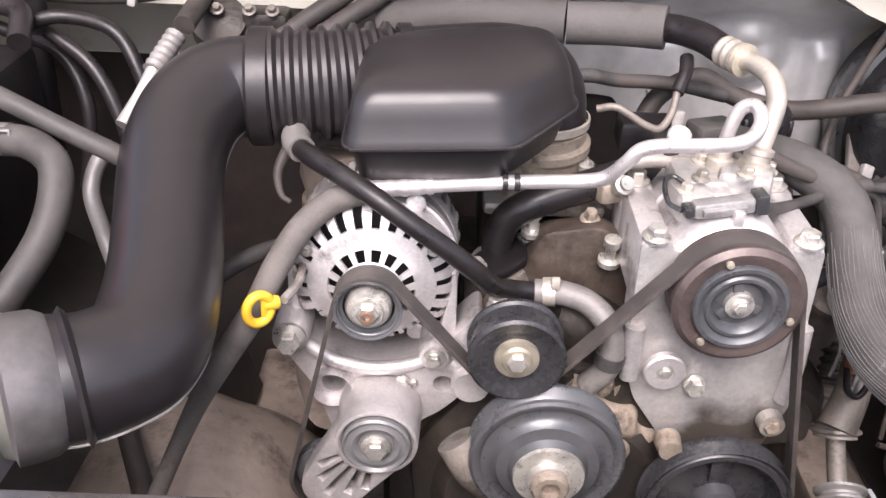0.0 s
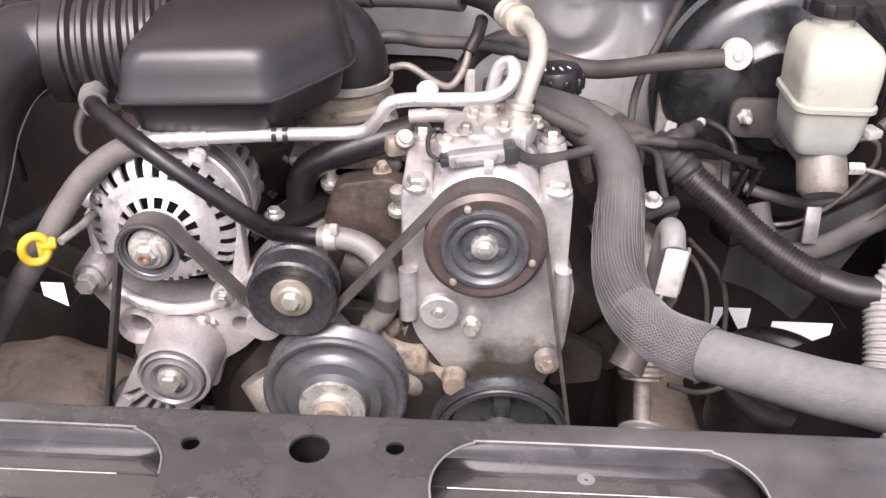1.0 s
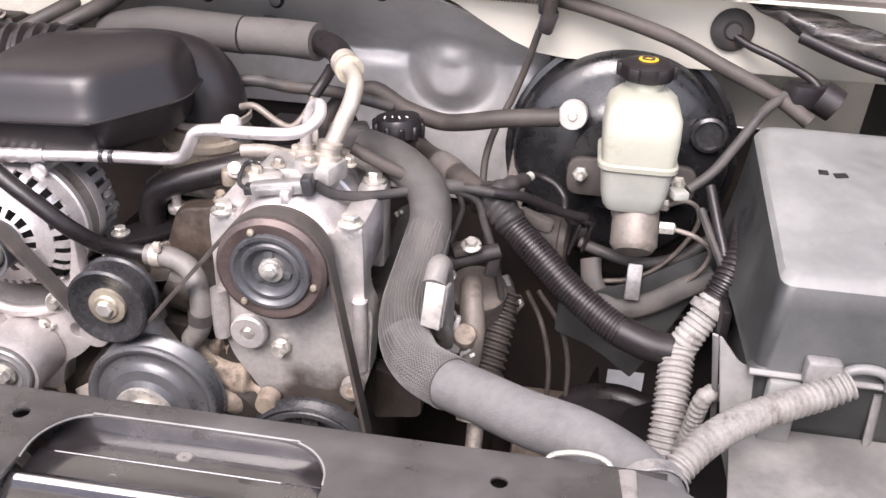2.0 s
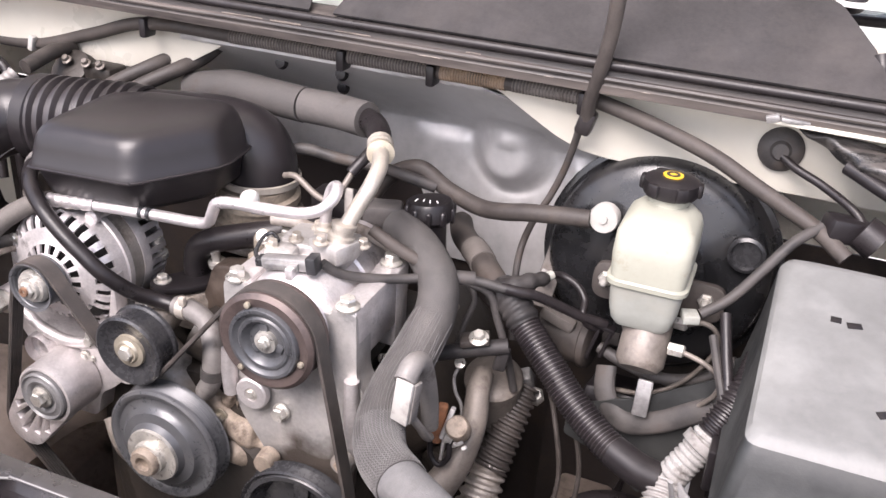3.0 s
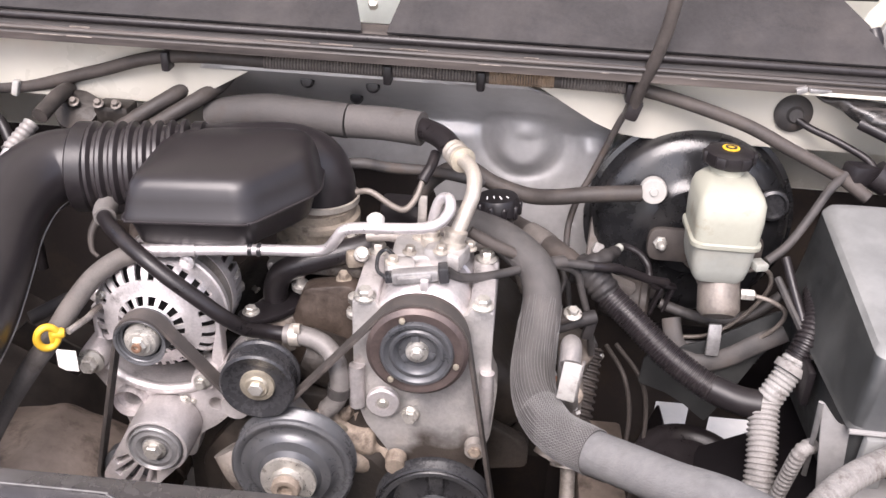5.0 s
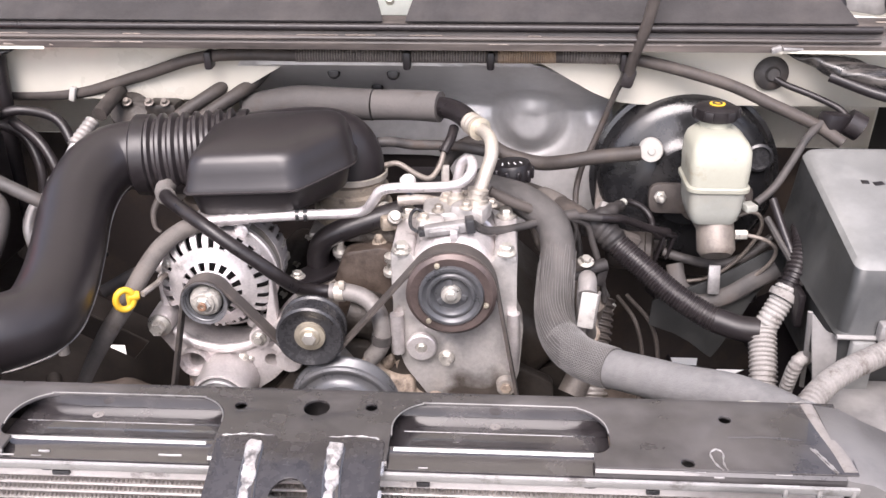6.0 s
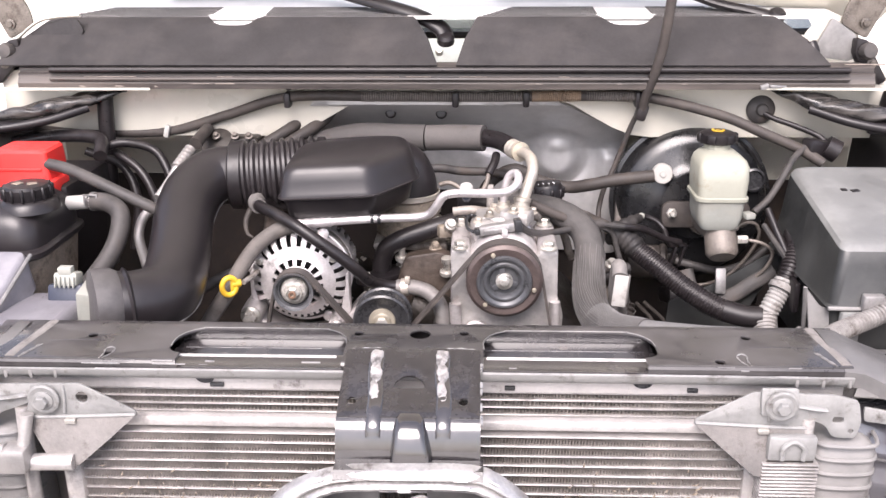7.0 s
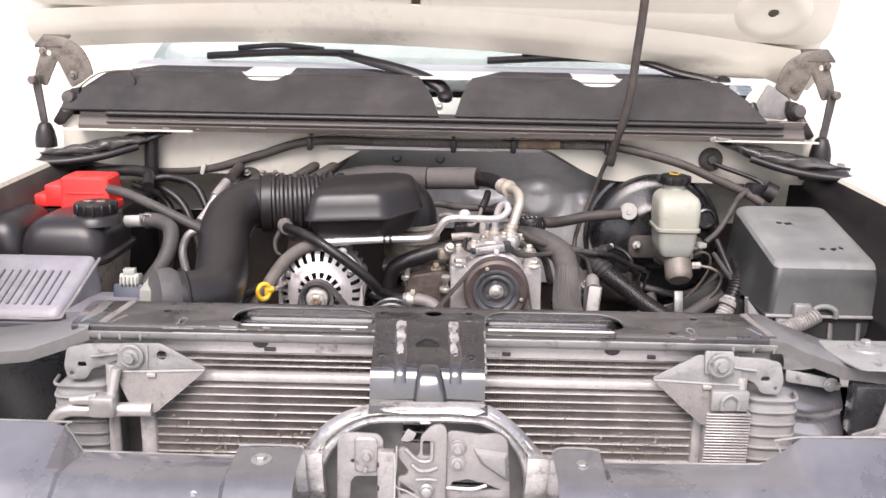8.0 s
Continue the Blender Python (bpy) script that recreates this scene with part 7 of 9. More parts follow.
part("rubber_hose", tube([(-0.234, 0.767, 1.169), (-0.262, 0.764, 1.159), (-0.288, 0.746, 1.142), (-0.308, 0.720, 1.116), (-0.325, 0.690, 1.085), (-0.352, 0.672, 1.045), (-0.385, 0.655, 0.985), (-0.43, 0.61, 0.88), (-0.46, 0.56, 0.78)], lambda u: 0.0122 - 0.0040 * ease((u - 0.35) / 0.25), 16, 8), "tan_hose", ll, "dusty grey-brown rubber hose")
part("service_cap", lathe([(0.008, 0), (0.0105, 0.003), (0.0105, 0.011), (0.008, 0.014), (0, 0.015)], (0.043, 0.779, 1.222), (0, -0.25, 1), 20), "white", ll, "off-white service cap")
part("service_valve", tube([(0.043, 0.785, 1.215), (0.043, 0.805, 1.205)], 0.007, 12, 3), "blue", ll)

sl = thing("ac_suction_line", (0.13, 0.88, 1.18), "stained aluminium suction line with foam-sleeved hose", "ac line")
part("pipe", tube([(0.133, 0.826, 1.190), (0.142, 0.838, 1.212), (0.151, 0.855, 1.236), (0.150, 0.880, 1.250), (0.140, 0.905, 1.255), (0.128, 0.930, 1.252)], 0.0096, 16, 8), "pipe_tan", sl)
part("crimp_collar", tube([(0.131, 0.924, 1.253), (0.118, 0.950, 1.254)], 0.0165, 18, 10, rings=0.010, depth=0.002), "pipe_tan", sl)
part("brass_ring", lathe([(0.011, -0.004), (0.0168, -0.003), (0.0168, 0.003), (0.011, 0.004)], (0.133, 0.920, 1.2535), (-0.5, 1, 0), 20), "brass", sl)
part("hose", tube([(0.120, 0.946, 1.254), (0.105, 0.972, 1.258), (0.085, 0.998, 1.258), (0.06, 1.015, 1.256), (0.03, 1.022, 1.254)], 0.0155, 18, 8), "rubber", sl)
part("foam_sleeve", tube([(0.072, 1.008, 1.257), (0.02, 1.026, 1.254), (-0.032, 1.034, 1.251)], 0.0235, 22, 8), "sleeve", sl)
part("foam_sleeve", tube([(-0.034, 1.034, 1.251), (-0.09, 1.044, 1.250), (-0.16, 1.055, 1.249), (-0.24, 1.07, 1.23)], 0.0245, 22, 8), "sleeve", sl)

# ---------------------------------------------------------------- coolant and vacuum hoses on the engine
vh = thing("bypass_hose", (-0.2, 0.76, 1.06), "black rubber bypass hose laid across the alternator", "hose", "engine hoses")
part("hose", tube([(-0.262, 0.885, 1.165), (-0.290, 0.858, 1.180), (-0.303, 0.828, 1.187), (-0.288, 0.796, 1.190), (-0.257, 0.762, 1.189), (-0.222, 0.738, 1.178), (-0.190, 0.728, 1.159), (-0.158, 0.726, 1.136), (-0.132, 0.730, 1.112), (-0.112, 0.752, 1.082), (-0.092, 0.772, 1.066), (-0.062, 0.779, 1.060)], 0.0095, 16, 8), "rubber", vh)
part("elbow_knuckle", tube([(-0.300, 0.868, 1.172), (-0.306, 0.845, 1.186), (-0.303, 0.824, 1.188), (-0.296, 0.810, 1.188)], lambda u: 0.0160 - 0.003 * u, 16, 6), "bracket", vh, "tan grey elbow fitting")
part("elbow_prong", tube([(-0.312, 0.838, 1.180), (-0.322, 0.822, 1.160), (-0.318, 0.808, 1.142), (-0.308, 0.802, 1.136)], lambda u: 0.0065 - 0.004 * u, 12, 6), "brown_hose", vh)
bh = thing("heater_pipe_hose", (-0.02, 0.76, 0.97), "grey dusty rubber elbow hose with a clamp", "hose", "engine hoses")
part("hose", tube([(-0.070, 0.779, 1.060), (-0.045, 0.777, 1.061), (-0.018, 0.768, 1.056), (0.000, 0.752, 1.043), (0.006, 0.742, 1.020), (0.002, 0.742, 0.995), (-0.012, 0.748, 0.972)], 0.0125, 16, 8), "bracket", bh)
part("clamp", tube([(-0.062, 0.779, 1.060), (-0.050, 0.778, 1.061)], 0.0145, 16, 2), "pipe_tan", bh, "metal spring clamp")
part("clamp", tube([(0.0055, 0.742, 1.016), (0.004, 0.742, 1.002)], 0.0145, 16, 2), "rubber_dust", bh)
part("clamp_ear", box((-0.052, 0.768, 1.077), (0.008, 0.006, 0.012), 0.001), "pipe_tan", bh)
ch = thing("coolant_hose", (-0.06, 0.86, 1.05), "black moulded coolant hose rising from the outlet", "hose", "engine hoses")
part("hose", tube([(-0.104, 0.868, 1.050), (-0.102, 0.866, 1.075), (-0.092, 0.862, 1.098), (-0.070, 0.862, 1.113), (-0.035, 0.870, 1.124), (0.005, 0.88, 1.134), (0.045, 0.90, 1.14), (0.09, 0.94, 1.13)], 0.0165, 18, 8), "rubber", ch)

rh = thing("upper_radiator_hose", (0.30, 0.65, 1.03), "grey radiator hose in a frayed braided sleeve", "hose")
P_ = [(0.150, 0.945, 1.150), (0.200, 0.900, 1.152), (0.238, 0.862, 1.135), (0.248, 0.828, 1.105), (0.243, 0.785, 1.078), (0.240, 0.735, 1.058), (0.248, 0.690, 1.047), (0.270, 0.652, 1.045), (0.306, 0.618, 1.052)]
Q_ = [(0.300, 0.622, 1.051), (0.338, 0.592, 1.060), (0.38, 0.556, 1.072), (0.43, 0.520, 1.085), (0.475, 0.470, 1.092), (0.485, 0.42, 1.092)]
part("hose", tube(P_[:5], lambda u: 0.0225 + 0.0025 * u, 24, 8), "braid", rh)
bm = tube(P_[3:], lambda u: 0.0248 + 0.0014 * min(1.0, 4 * u), 44, 12)
part("braided_sleeve", bm, "braid", rh, "frayed grey braided sleeve")
def on_hose(line, i, a, r):
    """A place on a hose's skin: step i of its line, angle a round it."""
    t_ = (line[min(i + 1, len(line) - 1)] - line[max(i - 1, 0)]).normalized()
    n_ = (Vector((0, 0, 1)) - t_ * t_.z).normalized()
    return line[i] + (n_ * math.cos(a) + t_.cross(n_) * math.sin(a)) * r


rnd = random.Random(31)
sl2 = spline(P_[3:], 10)
ribs = []
for k in range(46):
    a, first = 2 * math.pi * k / 46, rnd.choice((0, 4, 8, 12, 16))
    ribs.append(tube([on_hose(sl2, i, a + 0.03 * math.sin(0.35 * i + k), 0.0254 + 0.0012 * min(1.0, 4 * i / len(sl2))) for i in range(first, len(sl2), 3)], rnd.uniform(0.00025, 0.00045), 4, 2))
part("sleeve_fray", merge(*ribs), "strand", rh, "pale worn strands along the sleeve", kind="stuff")
sl3 = spline(P_[6:], 14)
strands = []
for k in range(96):
    turn = 1 if k % 2 else -1
    strands.append(tube([on_hose(sl3, i, 2 * math.pi * (k / 96 + turn * 0.5 * i / len(sl3)), 0.0263) for i in range(0, len(sl3), 2)], 0.00034, 4, 2))
part("weave", merge(*strands), "strand", rh, "loose woven strands", kind="stuff")
part("lower_hose", tube(Q_, 0.0245, 24, 8), "woven", rh, "dusty grey rubber hose end")
part("hose_clamp", lathe([(0.0268, -0.006), (0.0285, -0.005), (0.0285, 0.005), (0.0268, 0.006)], (0.478, 0.462, 1.092), (0.25, -1, 0), 28, False), "plate_grey", rh)
part("neck", lathe([(0.034, 0), (0.034, 0.02), (0.03, 0.024)], (0.486, 0.415, 1.092), (0, -1, 0), 24), "plate_grey", rh)

hh = thing("heater_hose", (0.26, 0.97, 1.1), "brown dusty heater hose running to the firewall", "hose", "engine hoses")
part("hose", tube([(0.182, 1.09, 1.102), (0.205, 1.04, 1.108), (0.246, 0.985, 1.113), (0.278, 0.942, 1.112), (0.300, 0.918, 1.106), (0.325, 0.904, 1.096)], 0.0165, 18, 8), "brown_hose", hh)
part("hose_collar", tube([(0.232, 1.003, 1.1125), (0.246, 0.985, 1.1135), (0.258, 0.968, 1.1132)], 0.0178, 18, 4), "tan_hose", hh, "tan stained collar")
cv = thing("corrugated_conduit", (0.42, 0.85, 1.0), "black corrugated plastic conduit running down to the fender", "conduit")
part("conduit", tube([(0.326, 0.906, 1.094), (0.345, 0.892, 1.081), (0.378, 0.869, 1.060), (0.415, 0.845, 1.035), (0.455, 0.822, 1.016), (0.480, 0.808, 1.008)], 0.0185, 20, 8, rings=0.0047, depth=0.0017), "rubber", cv)
part("smooth_end", tube([(0.474, 0.811, 1.010), (0.505, 0.797, 1.006), (0.532, 0.788, 1.008)], 0.0185, 18, 8), "plastic", cv)
part("upper_cuff", tube([(0.296, 0.922, 1.109), (0.312, 0.911, 1.106), (0.326, 0.904, 1.097), (0.338, 0.897, 1.086)], lambda u: 0.0215 - 0.002 * u + 0.0012 * math.sin(31 * u), 20, 8), "loom", cv, "black taped cuff")
part("branch", tube([(0.300, 0.912, 1.114), (0.318, 0.912, 1.125), (0.334, 0.924, 1.130), (0.348, 0.940, 1.130)], lambda u: 0.0150 - 0.0075 * u + 0.001 * math.sin(23 * u), 14, 6), "loom", cv)
part("branch_plug", lathe([(0.006, 0), (0.006, 0.010), (0.004, 0.012), (0, 0.012)], (0.346, 0.938, 1.131), (0.5, 0.7, 0.1), 12), "nylon_low", cv, "off-white wire plug")
part("loop_wire", tube([(0.346, 0.940, 1.129), (0.358, 0.962, 1.126), (0.380, 0.962, 1.118), (0.394, 0.953, 1.105), (0.397, 0.938, 1.094), (0.405, 0.94, 1.08), (0.42, 0.955, 1.07)], 0.0046, 10, 8), "rubber", cv)
yt = thing("taped_loom_joint", (0.53, 0.76, 0.95), "wiring loom joint wrapped in peeling white tape", "wiring loom")
part("wrap", tube([(0.535, 0.792, 1.000), (0.545, 0.795, 1.025), (0.560, 0.805, 1.050), (0.568, 0.812, 1.066)], 0.0172, 16, 10, rings=0.0065, depth=0.0016), "tape", yt)
part("clip_band", lathe([(0.018, -0.006), (0.021, -0.005), (0.021, 0.005), (0.018, 0.006)], (0.562, 0.806, 1.054), (0.5, 0.4, 0.8), 20, False), "pale_conduit", yt)
part("upper_conduit", tube([(0.566, 0.810, 1.062), (0.578, 0.822, 1.085), (0.592, 0.85, 1.108), (0.60, 0.89, 1.12)], 0.0165, 16, 8, rings=0.006, depth=0.0025), "rubber", yt)
part("lower_conduit", tube([(0.535, 0.790, 1.008), (0.533, 0.765, 0.985), (0.530, 0.735, 0.955), (0.525, 0.70, 0.90)], 0.0195, 18, 8, rings=0.0065, depth=0.0028), "pale_conduit", yt, "whitened corrugated conduit")
fc = thing("front_loom", (0.60, 0.56, 1.05), "pale dusty corrugated loom in front of the lidded box", "wiring loom")
part("conduit", tube([(0.664, 0.642, 1.090), (0.640, 0.634, 1.080), (0.606, 0.618, 1.074), (0.565, 0.592, 1.070), (0.532, 0.562, 1.064), (0.508, 0.535, 1.050), (0.495, 0.51, 1.02)], 0.0145, 16, 8, rings=0.0065, depth=0.0025), "pale_conduit", fc)
part("clip", box((0.640, 0.648, 1.096), (0.032, 0.016, 0.026), 0.004), "plate_grey", fc)
fc2 = thing("bent_loom_end", (0.545, 0.69, 0.9), "short whitish corrugated loom end beside the lidded box", "wiring loom")
part("rod", tube([(0.538, 0.70, 0.90), (0.545, 0.694, 0.97), (0.549, 0.686, 1.018), (0.556, 0.688, 1.028), (0.566, 0.695, 1.026)], 0.0095, 12, 8, rings=0.007, depth=0.0012), "pale_conduit", fc2)

# steering shaft with boots low beside the engine, and dark clutter behind
ss = thing("steering_shaft", (0.30, 0.72, 0.7), "dusty steering shaft with a ribbed boot and joint", "shaft")
part("shaft", tube([(0.337, 0.958, 0.958), (0.314, 0.888, 0.868), (0.314, 0.83, 0.786), (0.310, 0.78, 0.760), (0.295, 0.66, 0.715)], 0.011, 14, 4), "alu_dirty", ss)
part("boot", tube([(0.337, 0.958, 0.958), (0.325, 0.922, 0.911), (0.314, 0.888, 0.868)], lambda u: 0.017 + 0.011 * u, 20, 8, rings=0.0105, depth=0.004), "brown_hose", ss, "ribbed tapered rubber boot")
part("lower_boot", tube([(0.315, 0.892, 0.872), (0.313, 0.872, 0.845), (0.312, 0.855, 0.820)], lambda u: 0.024 + 0.006 * u, 20, 8, rings=0.013, depth=0.005), "alu_dirty", ss, "dusty pale ribbed boot")
part("plug", merge(box((0.325, 0.962, 0.962), (0.034, 0.022, 0.022), 0.004, (20, -25, 10)), lathe([(0.009, 0), (0.009, 0.012)], (0.316, 0.955, 0.957), (-0.8, -0.4, -0.2), 12)), "plate_grey", ss, "pale wire plug")
part("nut", lathe([(0.010, -0.006), (0.012, -0.004), (0.012, 0.008), (0.008, 0.012), (0, 0.012)], (0.345, 0.972, 0.934), (0.1, -0.6, 0.7), 6), "steel", ss)
part("joint_bellows", tube([(0.3135, 0.812, 0.777), (0.310, 0.785, 0.763), (0.304, 0.755, 0.750)], 0.030, 22, 8, rings=0.013, depth=0.006), "pipe_dull", ss, "pale ribbed bellows")
part("gear_cap", lathe([(0.024, 0), (0.024, 0.03), (0.018, 0.035), (0.016, 0.05)], (0.294, 0.655, 0.713), (0.1, 0.6, 0.4), 20), "alu_dirty", ss)
ex = thing("heat_shield_bracket", (0.277, 0.70, 1.09), "worn pale strap bracket with a grey sleeve beside the hose", "bracket")
part("face", box((0.2768, 0.679, 1.098), (0.021, 0.005, 0.050), 0.002, (-4, 4, -14)), "white", ex, "worn bright strap face")
part("face_lip", box((0.2885, 0.684, 1.097), (0.004, 0.012, 0.047), 0.0015, (-4, 4, -14)), "bracket", ex)
part("sleeve", tube([(0.276, 0.684, 1.118), (0.277, 0.702, 1.128), (0.278, 0.722, 1.118), (0.279, 0.738, 1.085), (0.280, 0.748, 1.050), (0.279, 0.756, 1.015)], lambda u: 0.0118 - 0.002 * u, 16, 8), "bracket", ex, "grey rounded sleeve")
part("lower_strap", tube([(0.281, 0.688, 1.078), (0.287, 0.706, 1.050), (0.286, 0.728, 1.022), (0.280, 0.752, 1.005)], 0.007, 12, 6, flat=0.6), "bracket", ex)
cb = thing("clamp_bracket", (0.29, 0.87, 1.05), "thin dark flat bracket bar with a bolted tab behind the hose", "bracket")
part("bar", merge(tube([(0.225, 0.855, 1.031), (0.262, 0.866, 1.043), (0.300, 0.878, 1.052), (0.324, 0.886, 1.057)], 0.010, 12, 6, flat=0.95), box((0.318, 0.882, 1.040), (0.016, 0.008, 0.034), 0.003, (0, 10, 18))), "loom", cb)
part("tab", box((0.286, 0.872, 1.064), (0.036, 0.024, 0.010), 0.003, (0, -12, 18)), "brown_hose", cb, "dull brown tab")
bolt(cb, (0.292, 0.868, 1.069), (0, -0.35, 1), 0.0075, 0.010, "steel", 1.6)
fu = thing("power_steering_filter", (0.297, 0.93, 0.95), "round brown-grey canister with a rolled rim below the bracket", "canister")
part("canister", lathe([(0.028, -0.05), (0.036, -0.045), (0.036, 0.012), (0.038, 0.014), (0.038, 0.022), (0.034, 0.026), (0.012, 0.030), (0, 0.030)], (0.297, 0.935, 0.957), (0.05, -0.35, 1), 32), "cast", fu)
part("thin_wire", tube([(0.268, 0.880, 1.018), (0.264, 0.872, 1.003), (0.270, 0.862, 0.990), (0.281, 0.858, 0.972), (0.283, 0.850, 0.945), (0.276, 0.842, 0.920)], 0.0022, 8, 6), "pale_conduit", fu)
part("wire_eye", lathe([(0.007, 0), (0.007, 0.004), (0.003, 0.005), (0, 0.005)], (0.268, 0.879, 1.019), (0, -0.6, 0.8), 14), "steel", fu)
part("outlet_arm", tube([(0.292, 0.90, 1.0), (0.296, 0.872, 0.992), (0.301, 0.848, 0.962), (0.294, 0.820, 0.922), (0.276, 0.795, 0.885)], lambda u: 0.013 + 0.008 * u, 16, 6), "cast", fu, "dusty bent outlet arm")
mf = thing("corroded_flange", (0.28, 0.80, 0.96), "corroded flange fitting with rusty and flaking edges", "flange fitting")
part("rusty_lug", box((0.2735, 0.803, 0.984), (0.013, 0.012, 0.052), 0.004, (-10, 6, 10), 3), "rust_orange", mf, "rust orange lug")
part("flaking_edge", merge(box((0.2845, 0.800, 0.990), (0.006, 0.010, 0.042), 0.002, (-12, 14, 5)), box((0.287, 0.797, 0.972), (0.010, 0.008, 0.014), 0.002, (10, 40, 0)), box((0.281, 0.80, 0.955), (0.004, 0.006, 0.040), 0.001, (0, 4, 0))), "edge", mf, "pale flaking edge")
part("stub", lathe([(0.014, -0.02), (0.014, 0.010), (0.012, 0.013), (0.006, 0.014), (0, 0.012)], (0.297, 0.802, 0.985), (0.1, -0.7, 0.7), 20), "tan", mf)
for k in range(4):
    part("scale_flake", box((0.290 + 0.006 * k, 0.797, 0.968 - 0.004 * (k % 2)), (0.005, 0.004, 0.006 + 0.002 * (k % 3)), 0.001, (20 * k, 15, 30 * k)), "edge", mf)
part("lower_loop", tube([(0.266, 0.795, 0.968), (0.270, 0.790, 0.945), (0.282, 0.788, 0.936), (0.291, 0.792, 0.948), (0.290, 0.796, 0.965)], 0.0035, 10, 6), "plastic", mf)
for k, pts_ in enumerate(([(0.36, 0.98, 0.95), (0.385, 0.93, 0.93), (0.40, 0.92, 0.86), (0.395, 0.90, 0.78)], [(0.375, 0.985, 0.95), (0.41, 0.935, 0.925), (0.425, 0.925, 0.86), (0.42, 0.90, 0.78)], [(0.33, 0.80, 0.86), (0.37, 0.80, 0.85), (0.42, 0.81, 0.86), (0.47, 0.83, 0.84)])):
    alone("brake_pipe", tube(pts_, 0.0034, 8, 6), "brown_hose", "thin dusty dark steel pipe low in the bay", "pipe", "low steel pipes")
exm = thing("exhaust_manifold", (0.27, 0.95, 0.75), "rusty brown cast exhaust manifold on the engine's side", "exhaust manifold", "exhaust manifolds")
part("log", tube([(0.255, 0.86, 0.86), (0.27, 0.90, 0.86), (0.275, 1.0, 0.83), (0.27, 1.08, 0.74)], 0.030, 16, 6), "block", exm)
exl = thing("exhaust_manifold", (-0.29, 0.95, 0.75), "rusty brown cast exhaust manifold on the engine's side", "exhaust manifold", "exhaust manifolds")
part("log", tube([(-0.275, 0.82, 0.87), (-0.30, 0.90, 0.86), (-0.31, 1.0, 0.83), (-0.30, 1.08, 0.74)], 0.032, 16, 6), "brown", exl)

# ---------------------------------------------------------------- oil filler and breather
oc = thing("oil_filler", (0.182, 0.965, 1.10), "black ribbed oil filler cap on its neck with a worn mark", "oil cap")
part("neck", lathe([(0.020, 0), (0.020, 0.05), (0.024, 0.055)], (0.190, 0.958, 1.110), (-0.1, 0.1, 1), 22), "plastic", oc)
cap = part("cap", lathe([(0.026, 0), (0.030, 0.004), (0.030, 0.022), (0.027, 0.027), (0.012, 0.028), (0, 0.028)], (0.184, 0.965, 1.158), (-0.1, 0.05, 1), 28), "plastic", oc)
for k in range(4):
    part("worn_mark", box((0.168 + 0.009 * k, 0.955 + 0.002 * (k % 2), 1.1862 + 0.0008 * k), (0.0016, 0.008 - 0.002 * (k % 2), 0.0010), 0.0003, (0, 6, 10 * k)), "print_white", oc)
for k in range(10):
    a = 2 * math.pi * k / 10
    part("grip", box((0.183 + 0.030 * math.cos(a), 0.966 + 0.030 * math.sin(a), 1.170), (0.006, 0.008, 0.020), 0.002, (0, 0, math.degrees(a)), 1), "plastic", oc)

# ---------------------------------------------------------------- small lines at the throttle and firewall
fl_ = thing("fuel_lines", (0.06, 0.92, 1.16), "dull metal fuel lines with rubber ends behind the compressor", "fuel line")
part("line", tube([(-0.005, 0.93, 1.192), (0.015, 0.925, 1.196), (0.045, 0.920, 1.180), (0.062, 0.922, 1.176), (0.075, 0.935, 1.190), (0.082, 0.955, 1.212)], 0.0042, 10, 6), "cast", fl_)
part("rubber_end", tube([(0.080, 0.948, 1.206), (0.090, 0.965, 1.222), (0.094, 0.985, 1.232)], 0.0075, 12, 4), "rubber", fl_)
part("line", tube([(-0.08, 0.99, 1.16), (-0.045, 0.995, 1.195), (-0.01, 1.0, 1.203), (0.03, 1.01, 1.195), (0.09, 1.02, 1.19), (0.16, 1.04, 1.17)], 0.008, 12, 6), "rubber_dust", fl_)
part("line", tube([(0.02, 0.86, 1.165), (0.05, 0.86, 1.168), (0.085, 0.86, 1.165), (0.12, 0.885, 1.165), (0.17, 0.90, 1.14), (0.21, 0.93, 1.11), (0.23, 0.95, 1.05)], 0.0075, 12, 6), "alu_dirty", fl_)
part("support_tab", box((0.083, 0.938, 1.165), (0.012, 0.004, 0.05), 0.001), "alu_dirty", fl_)
part("white_tag", box((0.083, 1.075, 1.158), (0.012, 0.008, 0.010), 0.001, (0, -15, 20)), "white", fl_)
part("valve_block", box((0.055, 0.96, 1.155), (0.06, 0.04, 0.035), 0.006), "plastic", fl_)
part("valve_block", box((0.125, 0.95, 1.160), (0.05, 0.035, 0.030), 0.006, (0, 0, 20)), "rubber_dust", fl_)

bhz = thing("booster_vacuum_hose", (0.29, 1.01, 1.15), "brown vacuum hose with a white check valve in the booster", "hose")
part("hose", tube([(0.06, 1.03, 1.12), (0.085, 1.045, 1.165), (0.130, 1.05, 1.188), (0.175, 1.045, 1.168), (0.225, 1.030, 1.160), (0.265, 1.010, 1.170), (0.300, 1.002, 1.180), (0.340, 1.000, 1.186), (0.378, 1.000, 1.190)], 0.0115, 16, 8), "brown_hose", bhz)
part("check_valve", lathe([(0.010, -0.035), (0.010, -0.012), (0.018, -0.010), (0.0185, 0.004), (0.017, 0.007), (0.006, 0.007), (0.005, 0.010), (0, 0.010)], (0.394, 1.003, 1.194), (-0.05, -1, 0.12), 28), "white", bhz, "off-white round check valve")

